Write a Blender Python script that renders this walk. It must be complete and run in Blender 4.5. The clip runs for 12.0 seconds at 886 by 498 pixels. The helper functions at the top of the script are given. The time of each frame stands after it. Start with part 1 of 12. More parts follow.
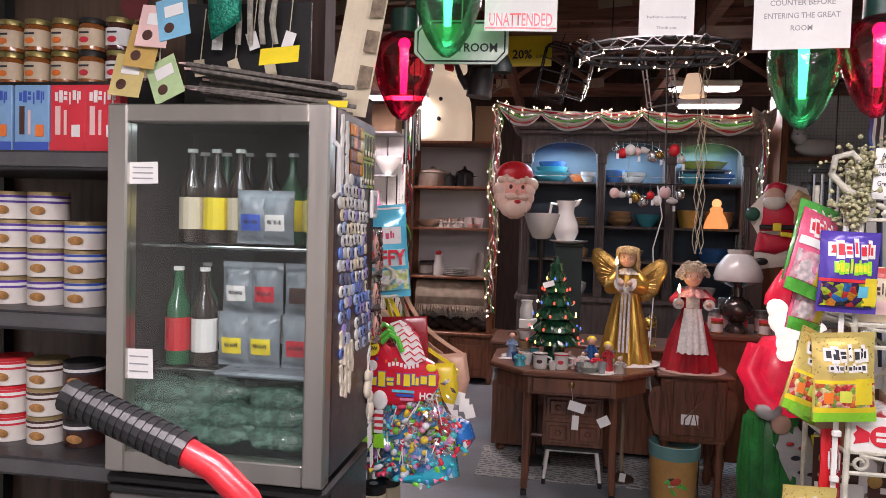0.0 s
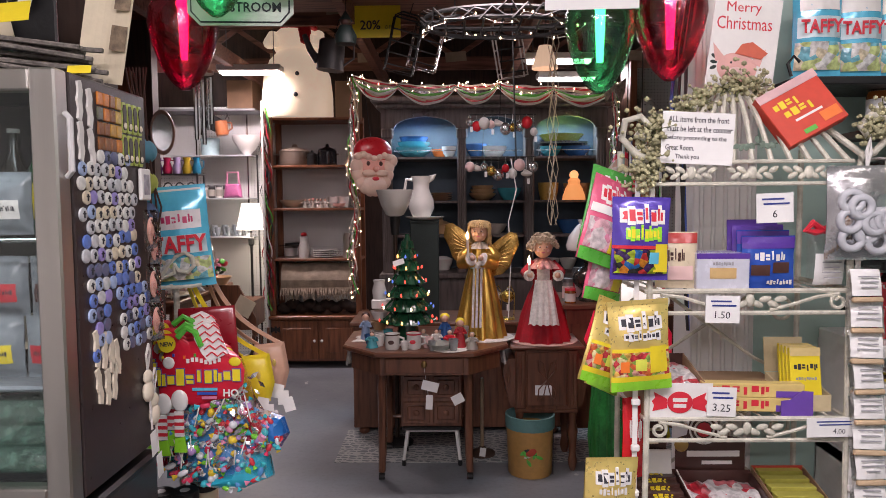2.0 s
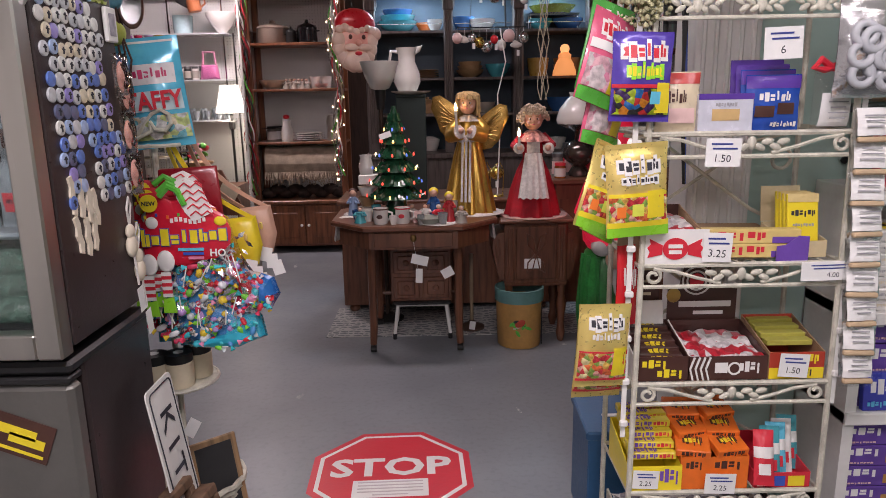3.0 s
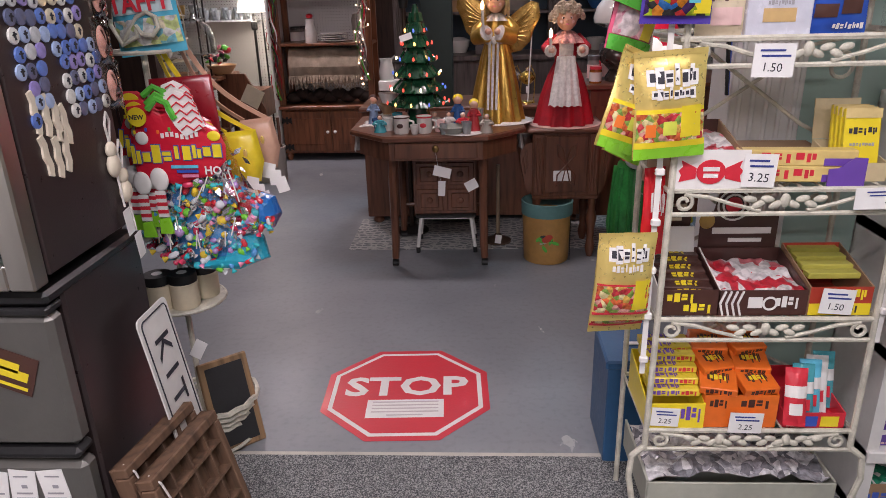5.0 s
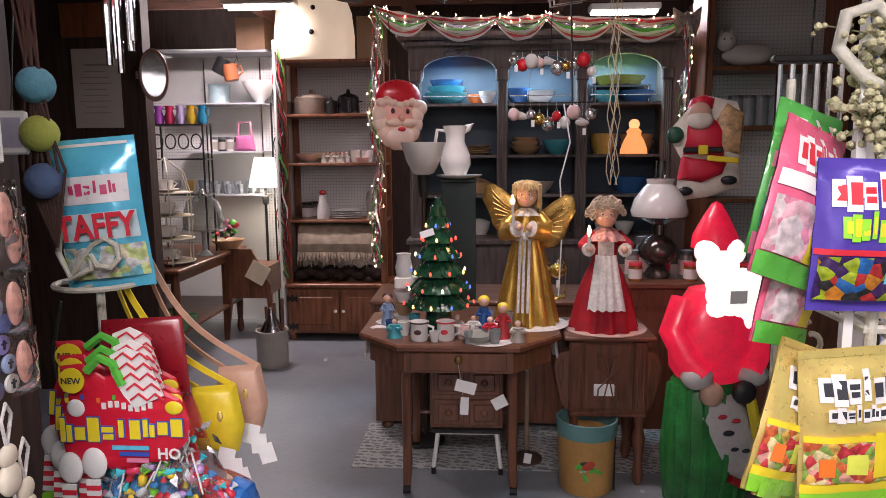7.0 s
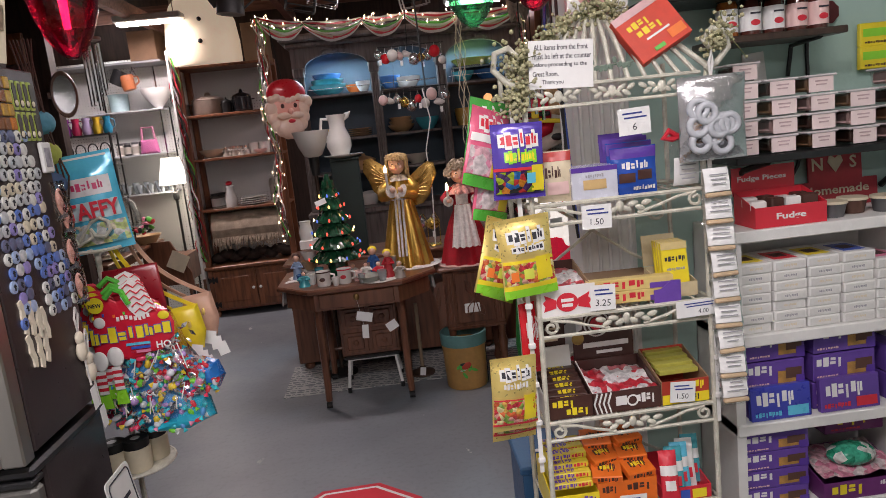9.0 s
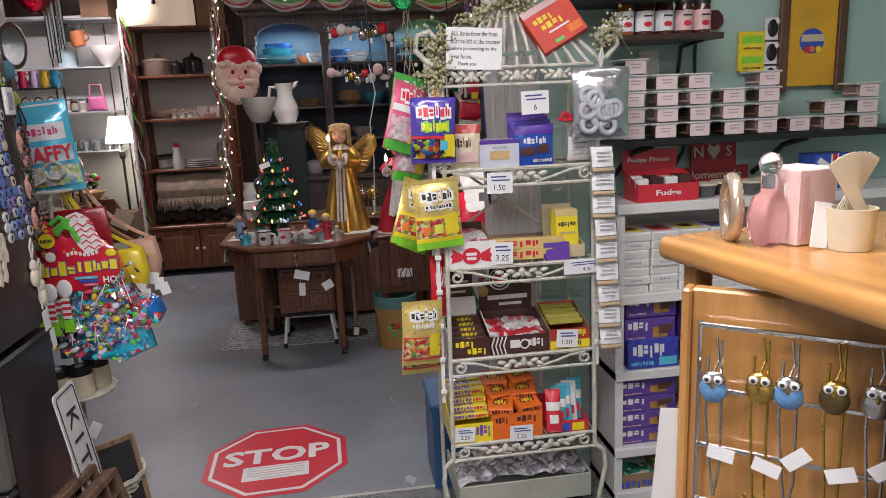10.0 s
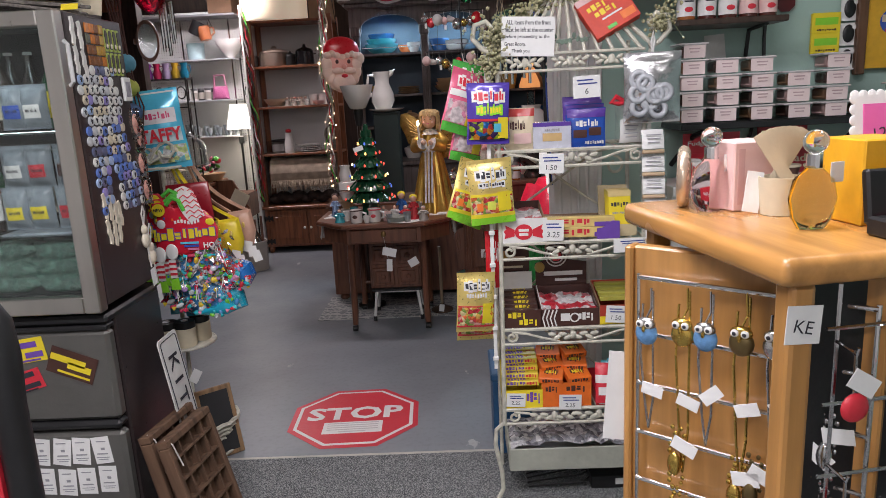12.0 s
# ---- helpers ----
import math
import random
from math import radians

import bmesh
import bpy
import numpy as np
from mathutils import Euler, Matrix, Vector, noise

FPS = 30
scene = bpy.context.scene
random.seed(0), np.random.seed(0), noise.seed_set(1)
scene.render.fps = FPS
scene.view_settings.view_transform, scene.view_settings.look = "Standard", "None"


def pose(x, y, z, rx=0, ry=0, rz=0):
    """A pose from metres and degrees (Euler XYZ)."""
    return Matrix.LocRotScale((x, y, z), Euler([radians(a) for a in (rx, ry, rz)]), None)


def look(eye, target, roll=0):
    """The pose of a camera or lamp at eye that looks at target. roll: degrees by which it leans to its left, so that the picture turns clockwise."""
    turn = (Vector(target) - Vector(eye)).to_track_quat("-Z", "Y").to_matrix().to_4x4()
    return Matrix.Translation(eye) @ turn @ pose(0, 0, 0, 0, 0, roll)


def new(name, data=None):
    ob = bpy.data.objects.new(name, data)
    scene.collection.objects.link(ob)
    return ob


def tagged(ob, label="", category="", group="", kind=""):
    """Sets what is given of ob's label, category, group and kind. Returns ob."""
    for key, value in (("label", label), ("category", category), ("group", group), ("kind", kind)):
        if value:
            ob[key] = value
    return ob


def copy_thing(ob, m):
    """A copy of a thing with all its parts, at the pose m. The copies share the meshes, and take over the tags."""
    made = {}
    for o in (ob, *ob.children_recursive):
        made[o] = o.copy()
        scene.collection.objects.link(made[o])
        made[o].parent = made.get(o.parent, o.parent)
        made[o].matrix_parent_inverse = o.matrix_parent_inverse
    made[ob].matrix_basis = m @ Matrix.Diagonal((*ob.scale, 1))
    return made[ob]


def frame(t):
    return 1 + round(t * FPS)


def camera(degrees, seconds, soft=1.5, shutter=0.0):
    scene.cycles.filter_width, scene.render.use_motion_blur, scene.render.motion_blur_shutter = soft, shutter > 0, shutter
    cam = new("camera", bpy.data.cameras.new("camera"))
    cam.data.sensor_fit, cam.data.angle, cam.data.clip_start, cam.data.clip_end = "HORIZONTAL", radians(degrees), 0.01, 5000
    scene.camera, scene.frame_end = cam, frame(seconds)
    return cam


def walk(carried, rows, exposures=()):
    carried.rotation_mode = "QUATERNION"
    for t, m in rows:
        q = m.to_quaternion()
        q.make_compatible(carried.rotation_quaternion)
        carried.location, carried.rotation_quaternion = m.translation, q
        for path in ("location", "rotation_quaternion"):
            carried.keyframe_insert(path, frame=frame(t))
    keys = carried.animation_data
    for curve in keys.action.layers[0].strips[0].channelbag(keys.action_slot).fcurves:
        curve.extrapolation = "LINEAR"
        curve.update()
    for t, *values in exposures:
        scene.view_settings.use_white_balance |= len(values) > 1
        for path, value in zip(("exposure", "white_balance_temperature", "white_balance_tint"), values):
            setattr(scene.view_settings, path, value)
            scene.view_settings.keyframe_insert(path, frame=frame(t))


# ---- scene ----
cam = camera(65.4, 12.0, soft=0.8)
PATH = [
    (0, (0.697, 0.317, 1.477), (0.374, 2.289, 1.4), 1.6),
    (0.5, (0.746, 0.344, 1.477), (0.499, 2.327, 1.4), 1.1),
    (1, (0.878, 0.416, 1.479), (0.699, 2.406, 1.398), 0.1),
    (1.5, (0.932, 0.46, 1.475), (0.883, 2.457, 1.38), 0.1),
    (2, (0.938, 0.476, 1.473), (0.916, 2.471, 1.338), -0.4),
    (2.5, (0.925, 0.489, 1.439), (0.923, 2.475, 1.201), -0.8),
    (3, (0.924, 0.519, 1.357), (0.938, 2.471, 0.921), -1.0),
    (3.2, (0.919, 0.522, 1.331), (0.938, 2.456, 0.821), -0.9),
    (4.8, (0.994, 0.639, 1.354), (0.904, 2.505, 0.64), -1.8),
    (5, (0.992, 0.67, 1.361), (0.895, 2.541, 0.661), -1.5),
    (5.5, (0.933, 0.811, 1.416), (0.827, 2.769, 1.021), -0.4),
    (6, (0.897, 0.978, 1.432), (0.782, 2.947, 1.1), -0.3),
    (6.5, (0.918, 1.19, 1.45), (0.785, 3.158, 1.122), -0.5),
    (6.7, (0.899, 1.215, 1.469), (0.779, 3.187, 1.158), -0.3),
    (8.3, (0.938, 0.613, 1.516), (0.891, 2.607, 1.367), -2.2),
    (8.5, (0.973, 0.512, 1.498), (0.985, 2.492, 1.218), -2.7),
    (9, (1.042, 0.322, 1.493), (1.175, 2.287, 1.145), -6.1),
    (9.5, (1.02, 0.176, 1.47), (1.298, 2.111, 1.045), -3.8),
    (10, (1.103, 0.029, 1.464), (1.373, 1.967, 1.051), -2.5),
    (10.5, (1.233, -0.111, 1.429), (1.315, 1.837, 0.983), -1.6),
    (11, (1.281, -0.159, 1.444), (1.236, 1.79, 0.997), -2.8),
    (11.5, (1.286, -0.158, 1.436), (1.241, 1.793, 0.999), -2.9),
    (12, (1.274, -0.157, 1.447), (1.217, 1.795, 1.016), -2.9),
]
walk(cam, [(t, look(eye, target, roll)) for t, eye, target, roll in PATH], [(0, 0.15, 6700, 19), (2.5, -0.08, 6750, 20), (5.5, 0.1, 6600, 19), (6.5, 0.3, 6600, 19), (8.3, -0.05, 6800, 14), (9.0, -0.15, 6700, 14), (9.5, -0.2, 6550, 13), (12, -0.22, 6400, 12)])

# ---- world and lights ----
world = bpy.data.worlds.new("shop_world")
scene.world = world
world.use_nodes = True
world.node_tree.nodes["Background"].inputs["Color"].default_value = (0.9, 0.95, 1.0, 1)
world.node_tree.nodes["Background"].inputs["Strength"].default_value = 0.06
scene.view_settings.exposure = 0.0


def lamp(name, loc, size, watts, colour=(1, 1, 1), rot=(0, 0, 0), size_y=None):
    data = bpy.data.lights.new(name, "AREA")
    data.energy, data.color, data.size = watts, colour, size
    if size_y:
        data.shape, data.size_y = "RECTANGLE", size_y
    ob = new(name, data)
    ob.matrix_basis = pose(*loc, *rot)
    return ob


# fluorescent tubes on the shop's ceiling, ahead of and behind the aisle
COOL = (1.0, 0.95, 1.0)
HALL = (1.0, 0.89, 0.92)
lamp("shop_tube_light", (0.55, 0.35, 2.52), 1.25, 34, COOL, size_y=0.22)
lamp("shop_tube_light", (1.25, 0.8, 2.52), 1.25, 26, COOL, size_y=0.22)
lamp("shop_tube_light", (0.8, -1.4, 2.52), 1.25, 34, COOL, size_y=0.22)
# lamps of the large room; the last two belong to tubes under the trusses
# added without a fixture, to light the tabletop and dolls from above
lamp("hall_light", (0.9, 4.0, 2.60), 1.2, 25, HALL, size_y=0.2)
lamp("hall_light", (-0.9, 6.3, 2.56), 0.6, 32, HALL, size_y=0.2)
lamp("hall_light", (1.9, 6.45, 2.55), 0.6, 30, HALL, size_y=0.2)
# strips inside the cabinets
lamp("cabinet_strip_light", (0.74, 6.0, 2.12), 0.4, 11, (0.55, 0.8, 1.0), size_y=0.05)
lamp("cabinet_strip_light", (1.25, 6.0, 2.12), 0.25, 8, (0.55, 0.8, 1.0), size_y=0.05)
lamp("cabinet_strip_light", (1.84, 6.0, 2.12), 0.4, 11, (0.55, 0.8, 1.0), size_y=0.05)
lamp("shelf_strip_light", (-1.35, 7.05, 2.40), 0.7, 18, (0.92, 0.97, 1.0), size_y=0.06)

# ---- materials ----
def nodes_of(name):
    m = bpy.data.materials.new(name)
    m.use_nodes = True
    t = m.node_tree
    return m, t, t.nodes["Principled BSDF"]


def link(t, a, b):
    t.links.new(a, b)


def noise_tex(t, scale, detail=4, stretch=None):
    co = t.nodes.new("ShaderNodeTexCoord")
    out = co.outputs["Object"]
    if stretch:
        mp = t.nodes.new("ShaderNodeMapping")
        mp.inputs["Scale"].default_value = stretch
        link(t, out, mp.inputs["Vector"])
        out = mp.outputs["Vector"]
    n = t.nodes.new("ShaderNodeTexNoise")
    n.inputs["Scale"].default_value, n.inputs["Detail"].default_value = scale, detail
    link(t, out, n.inputs["Vector"])
    return n.outputs["Fac"]


def ramp(t, fac, stops):
    r = t.nodes.new("ShaderNodeValToRGB")
    e = r.color_ramp.elements
    while len(e) < len(stops):
        e.new(0.5)
    for el, (p, c) in zip(e, stops):
        el.position, el.color = p, (*c, 1)
    link(t, fac, r.inputs["Fac"])
    return r.outputs["Color"]


def shade(c, k):
    return tuple(max(0.0, min(1.0, v * k)) for v in c)


def M(name, col, rough=0.5, metal=0.0, var=0.18, scale=6.0, bump=0.15, bscale=90.0, coat=0.0, stretch=None, trans=0.0, piece=0.0, sub=0.0):
    """A plain material: base colour that wanders at two scales, fine relief."""
    m, t, p = nodes_of(name)
    a = noise_tex(t, scale, 5, stretch)
    c1 = ramp(t, a, [(0.3, shade(col, 1 - var)), (0.7, shade(col, 1 + var * 0.7))])
    b = noise_tex(t, scale * 9, 3, stretch)
    mix = t.nodes.new("ShaderNodeMix")
    mix.data_type, mix.blend_type = "RGBA", "MULTIPLY"
    mix.inputs["Factor"].default_value = 0.5
    link(t, c1, mix.inputs["A"])
    link(t, ramp(t, b, [(0.3, (1 - var,) * 3), (0.65, (1, 1, 1))]), mix.inputs["B"])
    out = mix.outputs["Result"]
    if piece:
        oi = t.nodes.new("ShaderNodeObjectInfo")
        hs = t.nodes.new("ShaderNodeHueSaturation")
        mr = t.nodes.new("ShaderNodeMapRange")
        mr.inputs["To Min"].default_value, mr.inputs["To Max"].default_value = 1 - piece, 1 + piece
        link(t, oi.outputs["Random"], mr.inputs["Value"])
        link(t, mr.outputs["Result"], hs.inputs["Value"])
        link(t, out, hs.inputs["Color"])
        out = hs.outputs["Color"]
    link(t, out, p.inputs["Base Color"])
    rr = t.nodes.new("ShaderNodeMapRange")
    rr.inputs["To Min"].default_value, rr.inputs["To Max"].default_value = max(0.02, rough - 0.1), min(1, rough + 0.1)
    link(t, b, rr.inputs["Value"])
    link(t, rr.outputs["Result"], p.inputs["Roughness"])
    p.inputs["Metallic"].default_value = metal
    p.inputs["Coat Weight"].default_value = coat
    p.inputs["Transmission Weight"].default_value = trans
    if sub:
        p.inputs["Subsurface Weight"].default_value = sub
        p.inputs["Subsurface Radius"].default_value = (0.03, 0.02, 0.015)
    if bump:
        bn = t.nodes.new("ShaderNodeBump")
        bn.inputs["Strength"].default_value, bn.inputs["Distance"].default_value = bump, 0.004
        link(t, noise_tex(t, bscale, 3, stretch), bn.inputs["Height"])
        link(t, bn.outputs["Normal"], p.inputs["Normal"])
    return m


def wood(name, col, rough=0.4, stretch=(6, 6, 0.6), coat=0.2, dark=0.45):
    m, t, p = nodes_of(name)
    a = noise_tex(t, 7, 6, stretch)
    c = ramp(t, a, [(0.28, shade(col, dark)), (0.5, col), (0.75, shade(col, 1.35))])
    b = noise_tex(t, 2.2, 3)
    mix = t.nodes.new("ShaderNodeMix")
    mix.data_type, mix.blend_type = "RGBA", "MULTIPLY"
    mix.inputs["Factor"].default_value = 0.6
    link(t, c, mix.inputs["A"])
    link(t, ramp(t, b, [(0.3, (0.6, 0.57, 0.55)), (0.65, (1, 1, 1))]), mix.inputs["B"])
    link(t, mix.outputs["Result"], p.inputs["Base Color"])
    rr = t.nodes.new("ShaderNodeMapRange")
    rr.inputs["To Min"].default_value, rr.inputs["To Max"].default_value = rough - 0.1, rough + 0.2
    link(t, b, rr.inputs["Value"])
    link(t, rr.outputs["Result"], p.inputs["Roughness"])
    p.inputs["Coat Weight"].default_value = coat
    p.inputs["Coat Roughness"].default_value = 0.25
    bn = t.nodes.new("ShaderNodeBump")
    bn.inputs["Strength"].default_value, bn.inputs["Distance"].default_value = 0.2, 0.003
    link(t, a, bn.inputs["Height"])
    link(t, bn.outputs["Normal"], p.inputs["Normal"])
    return m


def candy(name, colours, scale=55.0, rough=0.25):
    """Wrapped sweets or gummies: cells of mixed colours with relief."""
    m, t, p = nodes_of(name)
    co = t.nodes.new("ShaderNodeTexCoord")
    v = t.nodes.new("ShaderNodeTexVoronoi")
    v.inputs["Scale"].default_value = scale
    link(t, co.outputs["Object"], v.inputs["Vector"])
    sep = t.nodes.new("ShaderNodeSeparateColor")
    link(t, v.outputs["Color"], sep.inputs["Color"])
    r = t.nodes.new("ShaderNodeValToRGB")
    r.color_ramp.interpolation = "CONSTANT"
    e = r.color_ramp.elements
    while len(e) < len(colours):
        e.new(0.5)
    for i, (el, c) in enumerate(zip(e, colours)):
        el.position, el.color = i / len(colours), (*c, 1)
    link(t, sep.outputs["Red"], r.inputs["Fac"])
    mix = t.nodes.new("ShaderNodeMix")
    mix.data_type, mix.blend_type = "RGBA", "MULTIPLY"
    mix.inputs["Factor"].default_value = 0.8
    link(t, r.outputs["Color"], mix.inputs["A"])
    link(t, ramp(t, noise_tex(t, scale * 1.6, 3), [(0.35, (0.45, 0.45, 0.45)), (0.6, (1, 1, 1))]), mix.inputs["B"])
    link(t, mix.outputs["Result"], p.inputs["Base Color"])
    p.inputs["Roughness"].default_value = rough
    bn = t.nodes.new("ShaderNodeBump")
    bn.inputs["Strength"].default_value, bn.inputs["Distance"].default_value = 0.7, 0.006
    bn.invert = True
    link(t, v.outputs["Distance"], bn.inputs["Height"])
    link(t, bn.outputs["Normal"], p.inputs["Normal"])
    return m


def glow(name, col, strength):
    m, t, p = nodes_of(name)
    p.inputs["Base Color"].default_value = (*col, 1)
    p.inputs["Emission Color"].default_value = (*col, 1)
    p.inputs["Emission Strength"].default_value = strength
    return m


def clear(name, col=(1, 1, 1), rough=0.03, ior=1.45):
    m, t, p = nodes_of(name)
    p.inputs["Base Color"].default_value = (*col, 1)
    p.inputs["Transmission Weight"].default_value = 1.0
    p.inputs["Roughness"].default_value = rough
    p.inputs["IOR"].default_value = ior
    return m


def film_sheet(name, col=(1, 1, 1), share=0.22, rough=0.08):
    """Thin clear plastic or a flat pane: mostly see-through, with gloss."""
    m, t, p = nodes_of(name)
    tr = t.nodes.new("ShaderNodeBsdfTransparent")
    tr.inputs["Color"].default_value = (*col, 1)
    gl = t.nodes.new("ShaderNodeBsdfGlossy")
    gl.inputs["Roughness"].default_value = rough
    mx = t.nodes.new("ShaderNodeMixShader")
    fr = t.nodes.new("ShaderNodeFresnel")
    fr.inputs["IOR"].default_value = 1.45
    ad = t.nodes.new("ShaderNodeMath")
    ad.operation = "MULTIPLY_ADD"
    ad.inputs[1].default_value, ad.inputs[2].default_value = 0.8, share * 0.2
    link(t, fr.outputs["Fac"], ad.inputs[0])
    link(t, ad.outputs["Value"], mx.inputs["Fac"])
    link(t, tr.outputs["BSDF"], mx.inputs[1])
    link(t, gl.outputs["BSDF"], mx.inputs[2])
    bn = t.nodes.new("ShaderNodeBump")
    bn.inputs["Strength"].default_value, bn.inputs["Distance"].default_value = 0.0 if rough < 0.05 else 0.6, 0.01
    link(t, noise_tex(t, 28, 4), bn.inputs["Height"])
    link(t, bn.outputs["Normal"], gl.inputs["Normal"])
    link(t, mx.outputs["Shader"], t.nodes["Material Output"].inputs["Surface"])
    return m


def pegboard_mat(name, col):
    m, t, p = nodes_of(name)
    co = t.nodes.new("ShaderNodeTexCoord")
    sep = t.nodes.new("ShaderNodeSeparateXYZ")
    link(t, co.outputs["Object"], sep.inputs["Vector"])
    parts = []
    for ax in ("X", "Z"):
        a = t.nodes.new("ShaderNodeMath")
        a.operation = "PINGPONG"
        a.inputs[1].default_value = 0.0127
        link(t, sep.outputs[ax], a.inputs[0])
        b = t.nodes.new("ShaderNodeMath")
        b.operation = "POWER"
        b.inputs[1].default_value = 2
        link(t, a.outputs["Value"], b.inputs[0])
        parts.append(b.outputs["Value"])
    s = t.nodes.new("ShaderNodeMath")
    link(t, parts[0], s.inputs[0])
    link(t, parts[1], s.inputs[1])
    h = t.nodes.new("ShaderNodeMath")
    h.operation = "GREATER_THAN"
    h.inputs[1].default_value = 0.0036 ** 2
    link(t, s.outputs["Value"], h.inputs[0])
    mix = t.nodes.new("ShaderNodeMix")
    mix.data_type = "RGBA"
    mix.inputs["A"].default_value = (0.12, 0.11, 0.1, 1)
    link(t, h.outputs["Value"], mix.inputs["Factor"])
    link(t, ramp(t, noise_tex(t, 3, 5), [(0.3, shade(col, 0.88)), (0.7, col)]), mix.inputs["B"])
    link(t, mix.outputs["Result"], p.inputs["Base Color"])
    p.inputs["Roughness"].default_value = 0.45
    return m


def floor_paint():
    m, t, p = nodes_of("grey_floor_paint")
    base = ramp(t, noise_tex(t, 1.3, 6), [(0.3, (0.18, 0.195, 0.213)), (0.7, (0.25, 0.267, 0.283))])
    chips = ramp(t, noise_tex(t, 9, 6, (1.0, 0.45, 1)), [(0.685, (0, 0, 0)), (0.70, (1, 1, 1))])
    zone = ramp(t, noise_tex(t, 1.1, 2), [(0.47, (0, 0, 0)), (0.6, (1, 1, 1))])
    mul = t.nodes.new("ShaderNodeMix")
    mul.data_type, mul.blend_type = "RGBA", "MULTIPLY"
    mul.inputs["Factor"].default_value = 1
    link(t, chips, mul.inputs["A"])
    link(t, zone, mul.inputs["B"])
    mix = t.nodes.new("ShaderNodeMix")
    mix.data_type = "RGBA"
    link(t, mul.outputs["Result"], mix.inputs["Factor"])
    link(t, base, mix.inputs["A"])
    mix.inputs["B"].default_value = (0.55, 0.55, 0.53, 1)
    dirt = ramp(t, noise_tex(t, 40, 4), [(0.3, (0.8, 0.8, 0.8)), (0.5, (1, 1, 1))])
    m2 = t.nodes.new("ShaderNodeMix")
    m2.data_type, m2.blend_type = "RGBA", "MULTIPLY"
    m2.inputs["Factor"].default_value = 0.6
    link(t, mix.outputs["Result"], m2.inputs["A"])
    link(t, dirt, m2.inputs["B"])
    link(t, m2.outputs["Result"], p.inputs["Base Color"])
    rr = t.nodes.new("ShaderNodeMapRange")
    rr.inputs["To Min"].default_value, rr.inputs["To Max"].default_value = 0.28, 0.55
    link(t, noise_tex(t, 5, 5), rr.inputs["Value"])
    link(t, rr.outputs["Result"], p.inputs["Roughness"])
    bn = t.nodes.new("ShaderNodeBump")
    bn.inputs["Strength"].default_value, bn.inputs["Distance"].default_value = 0.25, 0.004
    link(t, noise_tex(t, 25, 5), bn.inputs["Height"])
    link(t, bn.outputs["Normal"], p.inputs["Normal"])
    return m


def carpet_mat():
    m, t, p = nodes_of("grey_speckled_carpet")
    a = noise_tex(t, 260, 2)
    link(t, ramp(t, a, [(0.36, (0.05, 0.055, 0.06)), (0.5, (0.17, 0.18, 0.18)), (0.64, (0.42, 0.43, 0.42))]), p.inputs["Base Color"])
    p.inputs["Roughness"].default_value = 0.95
    bn = t.nodes.new("ShaderNodeBump")
    bn.inputs["Strength"].default_value, bn.inputs["Distance"].default_value = 0.9, 0.006
    link(t, a, bn.inputs["Height"])
    link(t, bn.outputs["Normal"], p.inputs["Normal"])
    return m


FLOOR, CARPET = floor_paint(), carpet_mat()
WALNUT = wood("dark_walnut", (0.17, 0.068, 0.036), 0.35)
WALNUT_H = wood("dark_walnut_top", (0.17, 0.066, 0.035), 0.3, (0.6, 6, 6))
PINE = wood("red_brown_pine", (0.24, 0.085, 0.035), 0.4)
OAK = wood("honey_oak", (0.52, 0.26, 0.075), 0.3, (6, 6, 0.5), 0.5, 0.75)
OAK_H = wood("honey_oak_top", (0.56, 0.28, 0.08), 0.22, (6, 0.5, 6), 0.7, 0.75)
GREYWOOD = wood("grey_stained_wood", (0.15, 0.125, 0.118), 0.5, dark=0.55)
ROUGHWOOD = wood("old_brown_boards", (0.25, 0.12, 0.085), 0.7, (0.5, 6, 6), 0)
TRAYWOOD = wood("weathered_tray_wood", (0.15, 0.085, 0.05), 0.75, (6, 6, 0.6), 0)
BASKETWOOD = M("painted_ochre_wood", (0.55, 0.30, 0.09), 0.45, var=0.2)
TEAL = M("faded_teal_paint", (0.12, 0.27, 0.26), 0.5)
WHITE = M("white_paint", (0.78, 0.77, 0.74), 0.5, var=0.08)
CREAM_IRON = M("cream_painted_iron", (0.62, 0.60, 0.50), 0.45, var=0.25, scale=30, bump=0.3, bscale=200)
GREENWALL = M("pale_green_wall", (0.40, 0.56, 0.50), 0.6, var=0.06, scale=2)
DARKWALL = wood("dark_panel_wall", (0.055, 0.03, 0.022), 0.6, coat=0)
PEG = pegboard_mat("white_pegboard", (0.74, 0.74, 0.72))
STEEL = M("brushed_steel", (0.62, 0.59, 0.55), 0.32, 1.0, 0.08, 4, 0.06, 300, stretch=(1, 1, 0.05))
CHROME = M("bright_metal", (0.75, 0.75, 0.76), 0.15, 1.0, 0.05, bump=0)
IRON = M("black_iron", (0.02, 0.02, 0.02), 0.45, 0.3, bump=0.2)
BLACK = M("black_plastic", (0.015, 0.015, 0.016), 0.4, var=0.3)
BLACKMET = M("dark_brown_side_panel", (0.035, 0.024, 0.024), 0.32, var=0.15, bscale=300, bump=0.1)
GUNMETAL = M("grey_door_metal", (0.19, 0.185, 0.17), 0.38, 0.6, 0.1)
PAPER = M("white_paper", (0.82, 0.82, 0.80), 0.7, var=0.05)
PARCH = M("cream_paper", (0.66, 0.58, 0.42), 0.7, var=0.12)
INK = M("dark_ink", (0.03, 0.03, 0.04), 0.7, var=0.0, bump=0)
GREYINK = M("grey_print", (0.33, 0.33, 0.35), 0.7, var=0.0, bump=0)
BLUEINK = M("blue_ink", (0.03, 0.05, 0.25), 0.6, var=0.0, bump=0)
